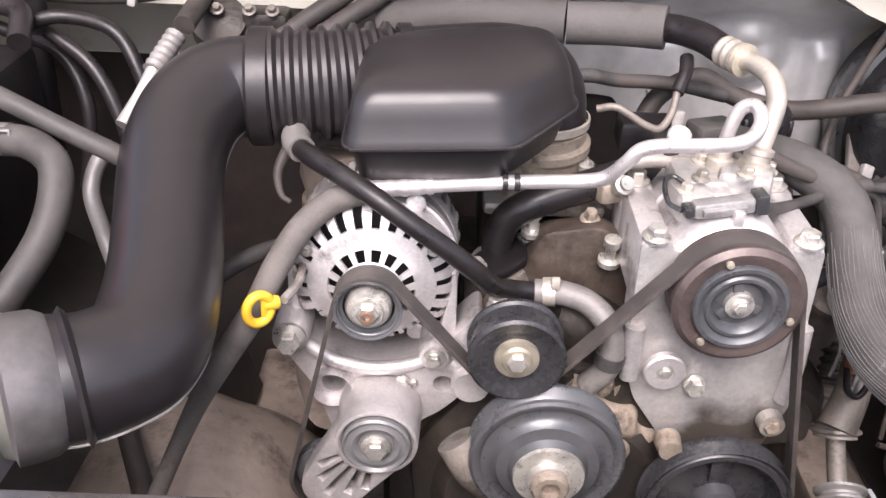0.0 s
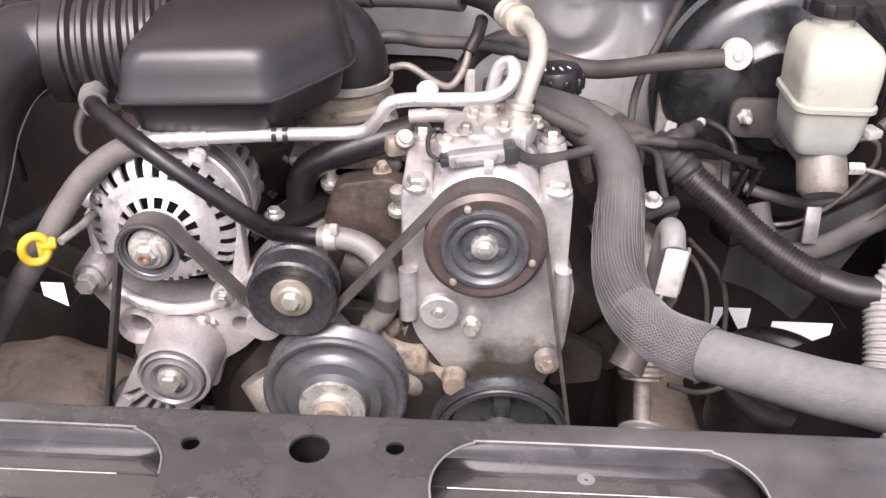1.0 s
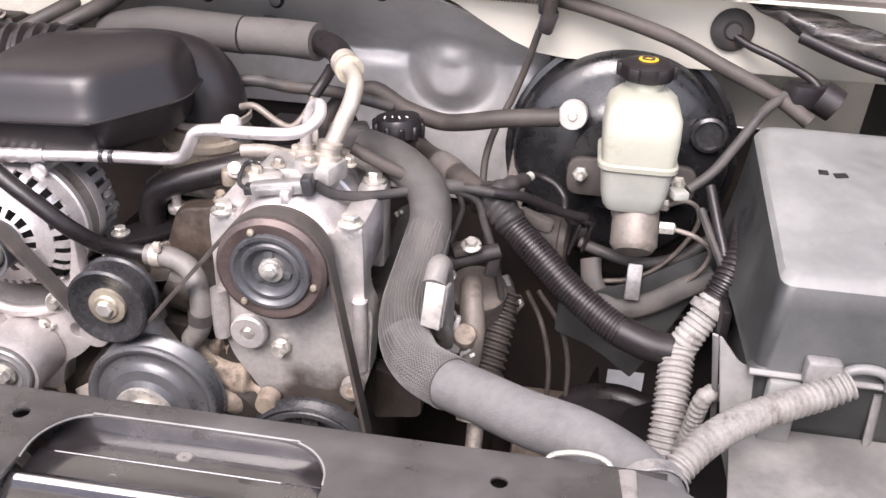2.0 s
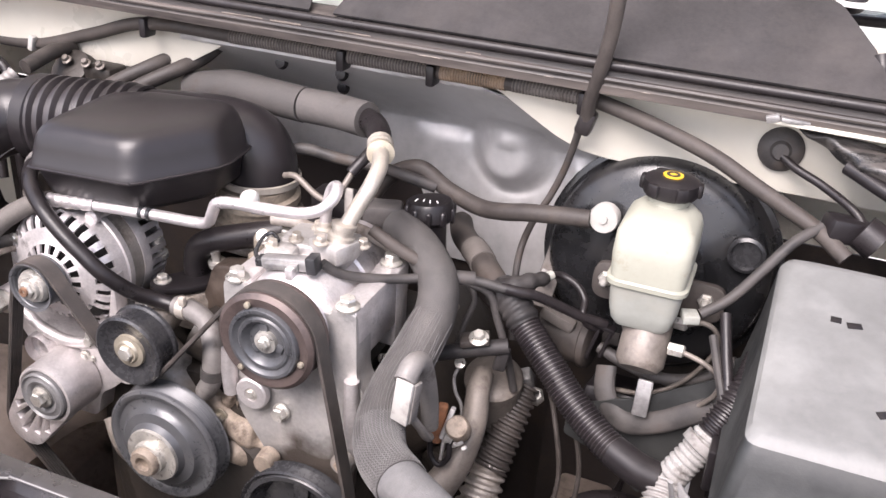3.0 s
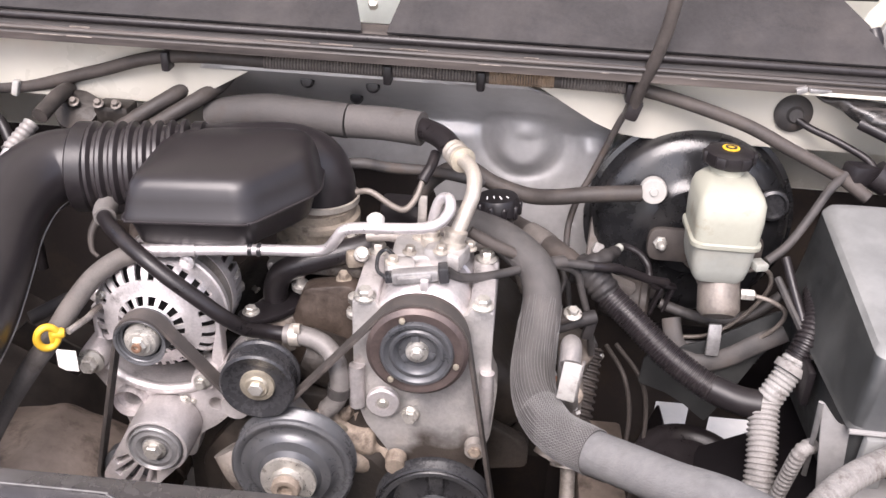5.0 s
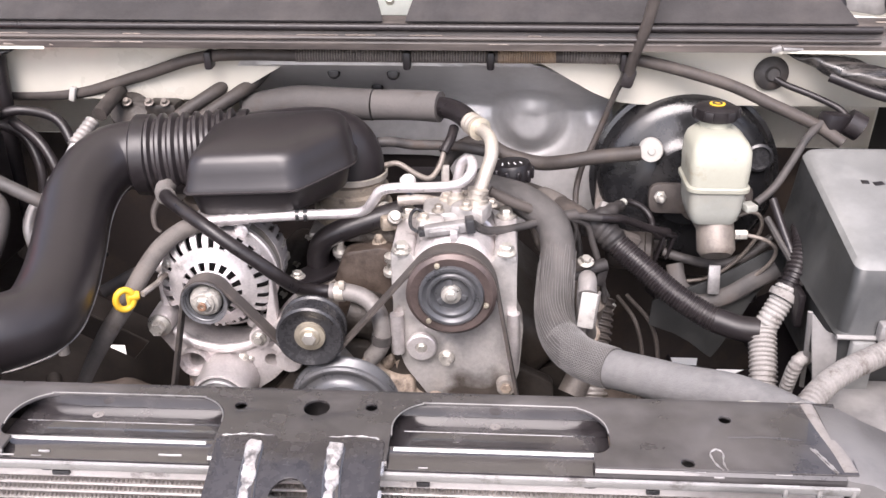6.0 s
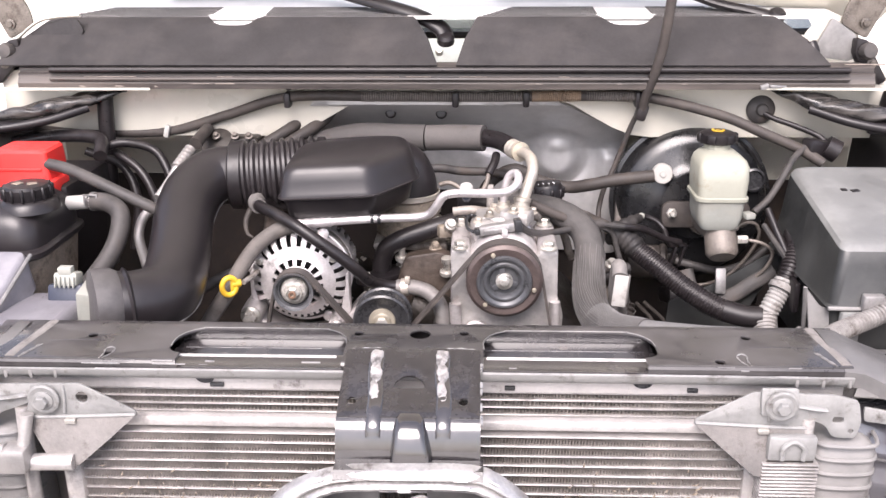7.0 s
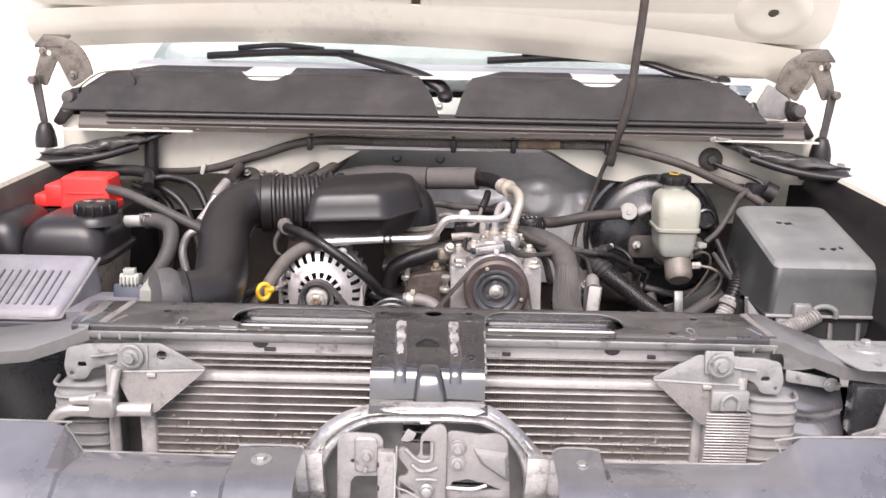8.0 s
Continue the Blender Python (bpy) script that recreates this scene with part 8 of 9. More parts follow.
# ---------------------------------------------------------------- brake booster and master cylinder
BA = Vector((0, -1, 0.10)).normalized()
bo = thing("brake_booster", (0.46, 1.08, 0.99), "large gloss black brake booster drum on the firewall", "brake booster")
BC = (0.460, 1.060, 1.128)
part("drum", lathe([(0.10, -0.13), (0.13, -0.10), (0.143, -0.045), (0.146, -0.03), (0.146, -0.012), (0.150, -0.010), (0.150, -0.002), (0.143, 0.0), (0.139, 0.006), (0.136, 0.022), (0.128, 0.032), (0.110, 0.038), (0.080, 0.043), (0.066, 0.050), (0.062, 0.054), (0.03, 0.055), (0, 0.055)], BC, BA, 72), "booster", bo)
for k in range(20):
    a = 2 * math.pi * k / 20
    m = Matrix.Translation(BC) @ to_axis(BA)
    b = box((0.1475 * math.cos(a), 0.1475 * math.sin(a), -0.005), (0.006, 0.012, 0.006), 0.002, (0, 0, math.degrees(a)))
    bmesh.ops.transform(b, matrix=m, verts=b.verts)
    part("crimp_tab", b, "booster", bo)
part("port_ring", lathe([(0.022, 0.0), (0.022, 0.006), (0.018, 0.008), (0.016, 0.002), (0, 0.002)], (0.562, 1.022, 1.178), BA, 26), "pulley_black", bo, "dark round port recess")
for sx in (-0.057, 0.062):
    c = Vector((0.468 + sx, 0.986, 1.126))
    bolt(bo, c, tuple(BA), 0.0100, 0.010, "steel", 1.6)
    part("stud", lathe([(0.0055, 0), (0.0055, 0.018), (0.003, 0.021), (0, 0.021)], c + BA * 0.006, BA, 14), "steel", bo)
part("label_patch", box((0.405, 1.010, 1.028), (0.06, 0.003, 0.020), 0.001, (5, 0, 0)), "rubber_dust", bo)

mc = thing("brake_master_cylinder", (0.475, 0.90, 1.06), "brake master cylinder with a yellowed fluid reservoir", "master cylinder")
part("cylinder", lathe([(0.030, -0.02), (0.032, 0.01), (0.026, 0.016), (0.026, 0.10), (0.022, 0.105)], (0.474, 0.995, 1.115), BA, 28), "cast", mc)
part("flange", plate(outline([Vector((-0.080, -0.024)), Vector((0.078, -0.024)), Vector((0.078, 0.024)), Vector((-0.080, 0.024))], 0.018), 0.012, Matrix.Translation((0.474, 0.992, 1.122)) @ to_axis(BA), bevel=0.003), "brown_hose", mc)
part("cylinder_nose", lathe([(0.026, -0.03), (0.027, 0.0), (0.027, 0.022), (0.021, 0.030)], (0.478, 0.888, 1.106), (0, -0.6, -0.7), 26), "cast", mc, "rounded cast nose")


def res_ring(z, wx, wy, yc, xc=0.470):
    wx, wy, yc = wx * 0.90, wy * 0.68, yc + 0.006
    return [(p.x, p.y, z) for p in outline([Vector((xc - wx, yc - wy)), Vector((xc + wx, yc - wy)), Vector((xc + wx, yc + wy)), Vector((xc - wx, yc + wy))], min(wx, wy) * 0.42, 6)]


part("reservoir_bottom", loft([res_ring(1.130, 0.032, 0.054, 0.905), res_ring(1.136, 0.037, 0.059, 0.905), res_ring(1.150, 0.041, 0.062, 0.905), res_ring(1.182, 0.044, 0.065, 0.905)]), "nylon_low", mc, "milky grey lower reservoir")
part("reservoir_seam", loft([res_ring(1.180, 0.046, 0.067, 0.905), res_ring(1.182, 0.049, 0.070, 0.905), res_ring(1.187, 0.049, 0.070, 0.905), res_ring(1.189, 0.046, 0.067, 0.905)]), "nylon", mc)
part("reservoir_top", loft([res_ring(1.187, 0.045, 0.066, 0.905), res_ring(1.215, 0.047, 0.067, 0.906), res_ring(1.238, 0.046, 0.066, 0.908), res_ring(1.247, 0.042, 0.060, 0.912), res_ring(1.254, 0.032, 0.045, 0.920), res_ring(1.257, 0.022, 0.024, 0.935)]), "nylon", mc, "pale yellow upper reservoir")
part("neck", lathe([(0.022, 0), (0.022, 0.020), (0.025, 0.022)], (0.470, 0.942, 1.248), (0, 0, 1), 26), "nylon", mc)
cap = part("cap", lathe([(0.029, 0), (0.031, 0.004), (0.030, 0.016), (0.024, 0.019), (0.012, 0.020), (0, 0.020)], (0.470, 0.944, 1.266), (0, 0, 1), 30), "plastic", mc, "black screw cap")
part("cap_label", lathe([(0.011, 0.0), (0.011, 0.0012), (0, 0.0012)], (0.470, 0.944, 1.2864), (0, 0, 1), 24), "yellow", cap, "yellow warning disc")
part("cap_symbol", lathe([(0.0075, 0.0), (0.0075, 0.0008), (0.0045, 0.0008), (0.0045, 0)], (0.470, 0.944, 1.2878), (0, 0, 1), 20, False), "pulley_black", cap)
for k in range(6):
    a = 2 * math.pi * k / 6
    part("cap_grip", box((0.470 + 0.030 * math.cos(a), 0.944 + 0.030 * math.sin(a), 1.275), (0.008, 0.014, 0.016), 0.003, (0, 0, math.degrees(a))), "plastic", cap)
part("level_sensor", box((0.520, 0.890, 1.152), (0.018, 0.020, 0.010), 0.002, (0, 0, 20)), "nylon_low", mc)
for p in ((0.505, 0.885, 1.110), (0.500, 0.930, 1.118)):
    part("pipe_nut", lathe([(0.0075, 0), (0.0075, 0.016), (0.005, 0.018)], p, (1, -0.1, 0.05), 6), "steel", mc)
part("brake_pipe", tube([(0.518, 0.883, 1.111), (0.545, 0.878, 1.106), (0.565, 0.880, 1.090), (0.562, 0.890, 1.060), (0.540, 0.905, 1.025), (0.515, 0.915, 1.010), (0.485, 0.915, 1.006), (0.45, 0.92, 1.0)], 0.0030, 10, 8), "cast", mc)
part("brake_pipe", tube([(0.515, 0.928, 1.119), (0.535, 0.925, 1.128), (0.550, 0.925, 1.120), (0.553, 0.927, 1.095), (0.535, 0.932, 1.055), (0.510, 0.935, 1.025), (0.48, 0.93, 1.012), (0.44, 0.94, 1.0)], 0.0030, 10, 8), "cast", mc)
part("sensor_lead", tube([(0.530, 0.892, 1.157), (0.555, 0.905, 1.175), (0.580, 0.925, 1.205), (0.605, 0.95, 1.235), (0.63, 0.975, 1.25)], 0.006, 10, 6), "rubber_dust", mc)
part("pipe_clip", box((0.487, 0.895, 1.030), (0.018, 0.006, 0.045), 0.002, (-15, 0, 0)), "plate_grey", mc, "pale sheet clip")
ab = thing("brake_valve_block", (0.50, 0.96, 0.93), "dark bracket and valve block below the booster", "valve block")
part("block", box((0.49, 0.985, 0.965), (0.16, 0.10, 0.03), 0.008, (-20, 0, 0)), "plastic", ab)
part("splash_flap", front_plate(outline([Vector(p) for p in ((0.400, 0.942), (0.402, 0.985), (0.455, 1.010), (0.484, 1.022), (0.563, 1.074), (0.60, 1.080), (0.60, 1.04), (0.576, 1.034), (0.554, 0.996), (0.533, 0.946), (0.514, 0.905), (0.502, 0.884), (0.490, 0.893), (0.468, 0.911), (0.440, 0.928))], 0.004, 3), 0.905, 0.004, bevel=0.001), "lid_side", ab, "dark grey flap with a pointed lower edge")
part("bent_strap", merge(tube([(0.435, 0.935, 1.034), (0.440, 0.916, 1.012), (0.456, 0.905, 0.992), (0.476, 0.899, 0.987), (0.512, 0.897, 1.003), (0.545, 0.898, 1.026), (0.580, 0.90, 1.048)], 0.0130, 16, 8, flat=0.4, up=(0, 1, 0.3))), "rubber_dust", ab, "grey bent strap")
part("rear_pipe", tube([(0.42, 0.955, 1.045), (0.455, 0.945, 1.038), (0.50, 0.945, 1.030), (0.545, 0.945, 1.045), (0.58, 0.95, 1.075)], 0.0075, 12, 8), "rubber_dust", ab)
cup = thing("shock_tower_cup", (0.491, 0.872, 0.72), "round black cup below the splash flap, dusty on top", "tower cup")
part("cup", lathe([(0.074, -0.10), (0.080, -0.03), (0.086, -0.012), (0.088, -0.003), (0.086, 0.003), (0.076, 0.006), (0.068, 0.004), (0.062, -0.004), (0.040, -0.007), (0.020, -0.006), (0, -0.006)], (0.491, 0.872, 0.822), (0.05, -0.12, 1), 48), "rubber", cup)
part("lug", box((0.520, 0.845, 0.822), (0.018, 0.020, 0.012), 0.003, (0, 0, 25)), "brown_hose", cup)
bolt(cup, (0.545, 0.870, 0.824), (0.05, -0.12, 1), 0.004, 0.004, "steel", 1.5)
scn = thing("steering_column_cover", (0.37, 0.985, 1.0), "brown-grey column cover with a banded end under the booster", "column cover")
part("cover", lathe([(0.020, -0.002), (0.028, 0.004), (0.031, 0.020), (0.031, 0.058), (0.034, 0.060), (0.034, 0.068), (0.029, 0.072), (0, 0.072)], (0.338, 0.992, 1.030), (0.96, -0.15, 0.02), 28), "brown_hose", scn)
part("step_block", box((0.362, 0.968, 1.063), (0.046, 0.020, 0.016), 0.004, (0, 20, 0)), "tan_hose", scn, "tan stepped block")
part("slotted_holder", merge(box((0.412, 0.950, 1.052), (0.005, 0.014, 0.046), 0.002, (0, 14, 0)), box((0.428, 0.950, 1.056), (0.005, 0.014, 0.040), 0.002, (0, 14, 0)), box((0.424, 0.950, 1.078), (0.026, 0.014, 0.006), 0.002, (0, 14, 0))), "plastic", scn, "black slotted holder")
sb = thing("pedal_stay", (0.33, 1.04, 1.10), "tan stained stay plate between the bulkhead and column", "bracket")
part("stay", box((0.331, 1.035, 1.095), (0.026, 0.008, 0.110), 0.002, (-38, 12, 8)), "tan_hose", sb)
part("stay_tab", box((0.330, 1.002, 1.098), (0.014, 0.010, 0.016), 0.002, (-30, 20, 0)), "pale_conduit", sb, "chipped pale tab")

# ---------------------------------------------------------------- lidded box beside the master cylinder
fb = thing("relay_box", (0.70, 0.80, 0.98), "large dusty grey lidded electrical box on the fender apron", "electrical box")


def bx(z, x0, x1, y0, y1, r=0.012):
    return [(p.x, p.y, z) for p in outline([Vector((x0, y0)), Vector((x1, y0)), Vector((x1, y1)), Vector((x0, y1))], r, 4)]


def bx4(z, x0, x1, yb, xf0, xf1, yf, r, zf=None):
    """A lid ring whose front corners differ from the rear ones; zf: height at the front."""
    pts = outline([Vector((xf0, yf)), Vector((xf1, yf)), Vector((x1, yb)), Vector((x0, yb))], r, 4)
    zf = z if zf is None else zf
    return [(p.x, p.y, zf + (z - zf) * (p.y - yf) / (yb - yf)) for p in pts]


L0 = bx4(1.214, 0.597, 0.7805, 0.943, 0.593, 0.7805, 0.671, 0.014, 1.167)
L1 = bx4(1.222, 0.601, 0.777, 0.940, 0.597, 0.777, 0.676, 0.016, 1.175)
# light and shade are put into the lid: dark sides, pale dusty top
part("lid", loft([bx4(1.080, 0.580, 0.79, 0.945, 0.582, 0.79, 0.655, 0.014), bx4(1.084, 0.576, 0.794, 0.949, 0.578, 0.794, 0.651, 0.014), bx4(1.088, 0.580, 0.79, 0.945, 0.582, 0.79, 0.655, 0.014), bx4(1.150, 0.590, 0.784, 0.944, 0.589, 0.784, 0.661, 0.014), L0]), "lid_side", fb, "grey moulded lid sides, coloured dark for shade")
part("lid_top", loft([L0, L1, bx4(1.2255, 0.609, 0.771, 0.934, 0.605, 0.771, 0.684, 0.02, 1.1785), bx4(1.2265, 0.628, 0.758, 0.92, 0.624, 0.758, 0.70, 0.02, 1.1800)]), "grey_box", fb, "top face pale with dust and lightened for the light from above")
part("lid_rim", tube([(0.578, 0.652, 1.0845), (0.62, 0.651, 1.0845), (0.70, 0.651, 1.0845), (0.79, 0.652, 1.0845)], 0.0032, 8, 4), "tank", fb)
# tub takes the dark side colour for the shadow under the rim
part("tub", loft([bx(0.96, 0.60, 0.78, 0.68, 0.93), bx(1.02, 0.59, 0.785, 0.665, 0.94), bx(1.082, 0.586, 0.788, 0.660, 0.942)]), "lid_side", fb, "lower tub coloured dark for the shade under the lid")
part("latch_arch", tube([(0.655, 0.648, 1.084), (0.658, 0.646, 1.097), (0.670, 0.646, 1.104), (0.686, 0.646, 1.104), (0.698, 0.646, 1.097), (0.701, 0.648, 1.084)], 0.005, 10, 5), "grey_box", fb)
part("mount_leg", box((0.612, 0.652, 1.045), (0.030, 0.014, 0.07), 0.004), "grey_box", fb)
part("side_clip", box((0.575, 0.80, 1.05), (0.010, 0.06, 0.05), 0.003), "plastic", fb)
for k, (x, y) in enumerate(((0.655, 0.845), (0.672, 0.842), (0.70, 0.735), (0.72, 0.735), (0.735, 0.74))):
    zz = 1.180 + (1.2265 - 1.180) * (y - 0.70) / 0.22
    part("moulded_mark", box((x, y, zz + 0.0004), (0.010 + 0.004 * (k % 2), 0.008, 0.0012), 0.0004, (12, 0, 15 * k)), "plastic", fb)
alone("box_side_loom", tube([(0.555, 0.90, 1.16), (0.565, 0.87, 1.13), (0.575, 0.84, 1.10), (0.572, 0.82, 1.085)], 0.006, 10, 6), "rubber", "black cable clipped beside the lidded box", "cable", "bay cables")
alone("box_side_bar", tube([(0.548, 0.89, 1.135), (0.585, 0.80, 1.075)], 0.005, 8, 4), "rubber_dust", "thin dusty rod beside the lidded box", "rod")

# ---------------------------------------------------------------- firewall harness, grommet, strap
hn = thing("wiring_harness", (0, 1.04, 1.25), "black corrugated wiring harness clipped along the bulkhead", "wiring harness")
HP = [(-0.80, 1.06, 1.262), (-0.66, 1.065, 1.253), (-0.519, 1.062, 1.256), (-0.40, 1.05, 1.290), (-0.284, 1.035, 1.325), (-0.13, 1.040, 1.326), (0.020, 1.043, 1.325), (0.147, 1.041, 1.326), (0.254, 1.036, 1.328), (0.354, 1.030, 1.328), (0.486, 1.009, 1.300), (0.560, 0.990, 1.272), (0.624, 0.975, 1.246), (0.66, 0.96, 1.225)]
part("loom", tube(HP, 0.0092, 14, 8), "brown_hose", hn)
part("ribbed_stretch", tube([(0.255, 1.036, 1.328), (0.30, 1.033, 1.3282), (0.345, 1.0305, 1.328)], 0.0098, 14, 8, rings=0.0042, depth=0.0012), "tan_hose", hn, "pale dusty ribbed stretch")
part("ribbed_stretch", tube([(0.028, 1.043, 1.325), (0.09, 1.042, 1.3255), (0.14, 1.041, 1.326)], 0.0098, 14, 8, rings=0.0042, depth=0.0012), "tan_hose", hn, "pale dusty ribbed stretch")
part("ribbed_stretch", tube([(-0.15, 1.039, 1.326), (-0.06, 1.0415, 1.3258), (0.012, 1.043, 1.325)], 0.0098, 14, 8, rings=0.0042, depth=0.0012), "tan_hose", hn, "pale dusty ribbed stretch")
part("loom_window", tube([(0.158, 1.0405, 1.3262), (0.20, 1.039, 1.327), (0.245, 1.0365, 1.328)], 0.0102, 14, 8, rings=0.0036, depth=0.0009), "orange_wire", hn, "faded orange stretch of loom")
for p in ((-0.284, 1.035, 1.325), (0.020, 1.043, 1.325), (0.147, 1.041, 1.326), (0.345, 1.030, 1.328)):
    part("clip", merge(box((p[0], p[1] - 0.003, p[2] - 0.004), (0.012, 0.026, 0.028), 0.004), box((p[0], p[1] + 0.01, p[2] + 0.018), (0.010, 0.010, 0.014), 0.003)), "plastic", hn)
part("white_tag", box((-0.519, 1.052, 1.258), (0.010, 0.012, 0.024), 0.003, (0, 15, 0)), "white", hn)
for p in ((-0.103, 1.094, 1.285), (-0.008, 1.094, 1.284), (-0.044, 1.168, 1.239)):
    alone("push_clip", lathe([(0.007, 0), (0.0105, 0.004), (0.0075, 0.010), (0, 0.011)], p, (0, -1, 0.2), 16), "plastic", "small black push clip in the firewall lining", "clip", "push clips")
gr = thing("cable_grommet", (0.572, 1.085, 1.28), "black rubber grommet in the bulkhead with a cable", "grommet")
part("disc", lathe([(0.025, 0), (0.0258, 0.006), (0.022, 0.011), (0.012, 0.014), (0.009, 0.019), (0, 0.020)], (0.572, 1.060, 1.300), (0, -1, 0.1), 28), "rubber_dust", gr)
part("cable", tube([(0.575, 1.044, 1.296), (0.592, 1.035, 1.288), (0.625, 1.02, 1.278), (0.66, 0.995, 1.265), (0.675, 0.985, 1.248)], 0.005, 10, 8), "rubber", gr)
part("plug", box((0.655, 0.985, 1.248), (0.050, 0.030, 0.028), 0.006, (0, 10, 25)), "plastic", gr)
part("plug_collar", tube([(0.67, 0.985, 1.25), (0.69, 0.98, 1.24)], 0.02, 14, 3), "rubber", gr)
st = thing("hood_washer_hose", (0.355, 1.02, 1.30), "grey-brown rubber hose rising from the bulkhead to the hood", "hose")
part("hose", tube([(0.352, 1.022, 1.300), (0.356, 1.008, 1.335), (0.366, 0.995, 1.375), (0.374, 0.985, 1.42), (0.378, 0.975, 1.47), (0.381, 0.965, 1.53), (0.384, 0.95, 1.60), (0.385, 0.93, 1.70), (0.384, 0.90, 1.86)], 0.0085, 12, 8), "brown_hose", st)
part("lower_lead", tube([(0.350, 1.022, 1.306), (0.342, 1.034, 1.285), (0.336, 1.045, 1.262), (0.326, 1.055, 1.225), (0.312, 1.055, 1.185), (0.296, 1.045, 1.15), (0.287, 1.03, 1.11), (0.29, 1.01, 1.06), (0.30, 0.99, 1.0)], 0.0048, 10, 8), "rubber_dust", st)
part("clip", box((0.352, 1.022, 1.302), (0.020, 0.022, 0.030), 0.005, (0, 15, 0)), "rubber", st)

# wires that leave the compressor and cross the hose
cw = thing("compressor_wiring", (0.25, 0.87, 1.09), "dusty taped wires from the compressor to the bulkhead", "wiring")
part("wire", tube([(0.128, 0.786, 1.166), (0.145, 0.80, 1.150), (0.175, 0.825, 1.140), (0.21, 0.85, 1.137), (0.242, 0.868, 1.140), (0.276, 0.882, 1.136), (0.312, 0.890, 1.130)], 0.0058, 10, 8), "rubber_dust", cw)
part("dark_cable", tube([(0.306, 0.890, 1.131), (0.328, 0.896, 1.127), (0.349, 0.910, 1.119), (0.394, 0.935, 1.093), (0.424, 0.950, 1.081)], 0.0062, 12, 8), "rubber", cw, "black cable end")
part("wire", tube([(0.150, 0.865, 1.180), (0.180, 0.865, 1.165), (0.215, 0.868, 1.150), (0.245, 0.870, 1.141)], 0.0075, 10, 8), "brown_hose", cw)
part("wire", tube([(0.268, 0.879, 1.136), (0.277, 0.885, 1.110), (0.268, 0.882, 1.075), (0.262, 0.880, 1.045)], 0.0036, 10, 8), "rubber_dust", cw)
part("wire", tube([(0.262, 0.875, 1.137), (0.292, 0.892, 1.118), (0.304, 0.895, 1.085), (0.318, 0.90, 1.04), (0.33, 0.91, 0.98)], 0.005, 10, 8), "rubber_dust", cw)
part("tape_wrap", tube([(0.225, 0.862, 1.140), (0.275, 0.884, 1.137)], 0.0085, 12, 3), "rubber_dust", cw)

# ---------------------------------------------------------------- dipstick
dp = thing("oil_dipstick", (-0.313, 0.67, 1.07), "yellow looped oil dipstick handle on a thin tube", "dipstick")
ring = [(-0.315 + 0.0092 * math.cos(2 * math.pi * k / 16), 0.668 + 0.0064 * math.cos(2 * math.pi * k / 16), 1.104 + 0.0138 * math.sin(2 * math.pi * k / 16)) for k in range(17)]
part("handle_ring", tube(ring, 0.0044, 10, 3), "yellow", dp)
part("handle_stem", merge(lathe([(0.005, 0), (0.0065, 0.003), (0.006, 0.010), (0.005, 0.014)], (-0.299, 0.678, 1.106), (-1, -0.4, 0), 16), box((-0.311, 0.672, 1.104), (0.006, 0.007, 0.020), 0.002)), "yellow", dp)
part("stick_tube", tube([(-0.296, 0.680, 1.106), (-0.288, 0.71, 1.105), (-0.292, 0.77, 1.085), (-0.29, 0.82, 1.0), (-0.27, 0.86, 0.85)], 0.004, 8, 6), "alu_dirty", dp)

# ---------------------------------------------------------------- coolant tank, battery, air box side
tk = thing("coolant_tank", (-0.66, 0.74, 1.04), "black domed coolant tank with a ribbed screw cap", "coolant tank")


def tank(z, w, d, r=0.04):
    return [(p.x, p.y, z) for p in outline([Vector((-0.70 - w, 0.715 - d)), Vector((-0.70 + w, 0.715 - d)), Vector((-0.70 + w, 0.715 + d)), Vector((-0.70 - w, 0.715 + d))], r, 6)]


def lobe(x0, x1, y0, y1, z, g, r=0.036):
    return [(p.x, p.y, z) for p in outline([Vector((x0 + g, y0 + g)), Vector((x1 - g, y0 + g)), Vector((x1 - g, y1 - g)), Vector((x0 + g, y1 - g))], r, 6)]


part("seam_rim", loft([tank(1.156, 0.118, 0.092), tank(1.160, 0.122, 0.096), tank(1.167, 0.122, 0.096), tank(1.172, 0.116, 0.090)]), "duct", tk)
for x0, x1, h in ((-0.735, -0.585, 0.0), (-0.822, -0.726, 0.003)):
    part("upper_shell", loft([lobe(x0, x1, 0.628, 0.803, 1.168 + h * (z > 1.2) + z - 1.168, g) for z, g in ((1.168, 0.0), (1.186, 0.0005), (1.204, 0.004), (1.217, 0.010), (1.227, 0.020), (1.232, 0.032), (1.234, 0.044))]), "duct", tk, "lobed black upper shell", angle=60)
part("lower_shell", loft([tank(1.00, 0.095, 0.075), tank(1.10, 0.108, 0.084), tank(1.158, 0.114, 0.089)]), "tan", tk, "tan translucent lower shell")
part("dome", lathe([(0.045, -0.012), (0.042, 0.0), (0.034, 0.006)], (-0.614, 0.690, 1.232), (0, 0, 1), 30), "duct", tk)
cap = part("cap", lathe([(0.033, 0), (0.035, 0.003), (0.035, 0.018), (0.031, 0.022), (0.014, 0.023), (0, 0.023)], (-0.614, 0.690, 1.236), (0, 0, 1), 30), "plastic", tk, "black ribbed cap")
for k in range(14):
    a = 2 * math.pi * k / 14
    part("cap_rib", box((-0.614 + 0.0345 * math.cos(a), 0.690 + 0.0345 * math.sin(a), 1.247), (0.006, 0.006, 0.020), 0.002, (0, 0, math.degrees(a)), 1), "plastic", cap)
for sx in (-0.011, 0.011):
    part("cap_print", box((-0.614 + sx, 0.686, 1.2594), (0.014, 0.012, 0.0012), 0.0004, (0, 0, 30 * sx / 0.011)), "tan", cap, "worn tan print")
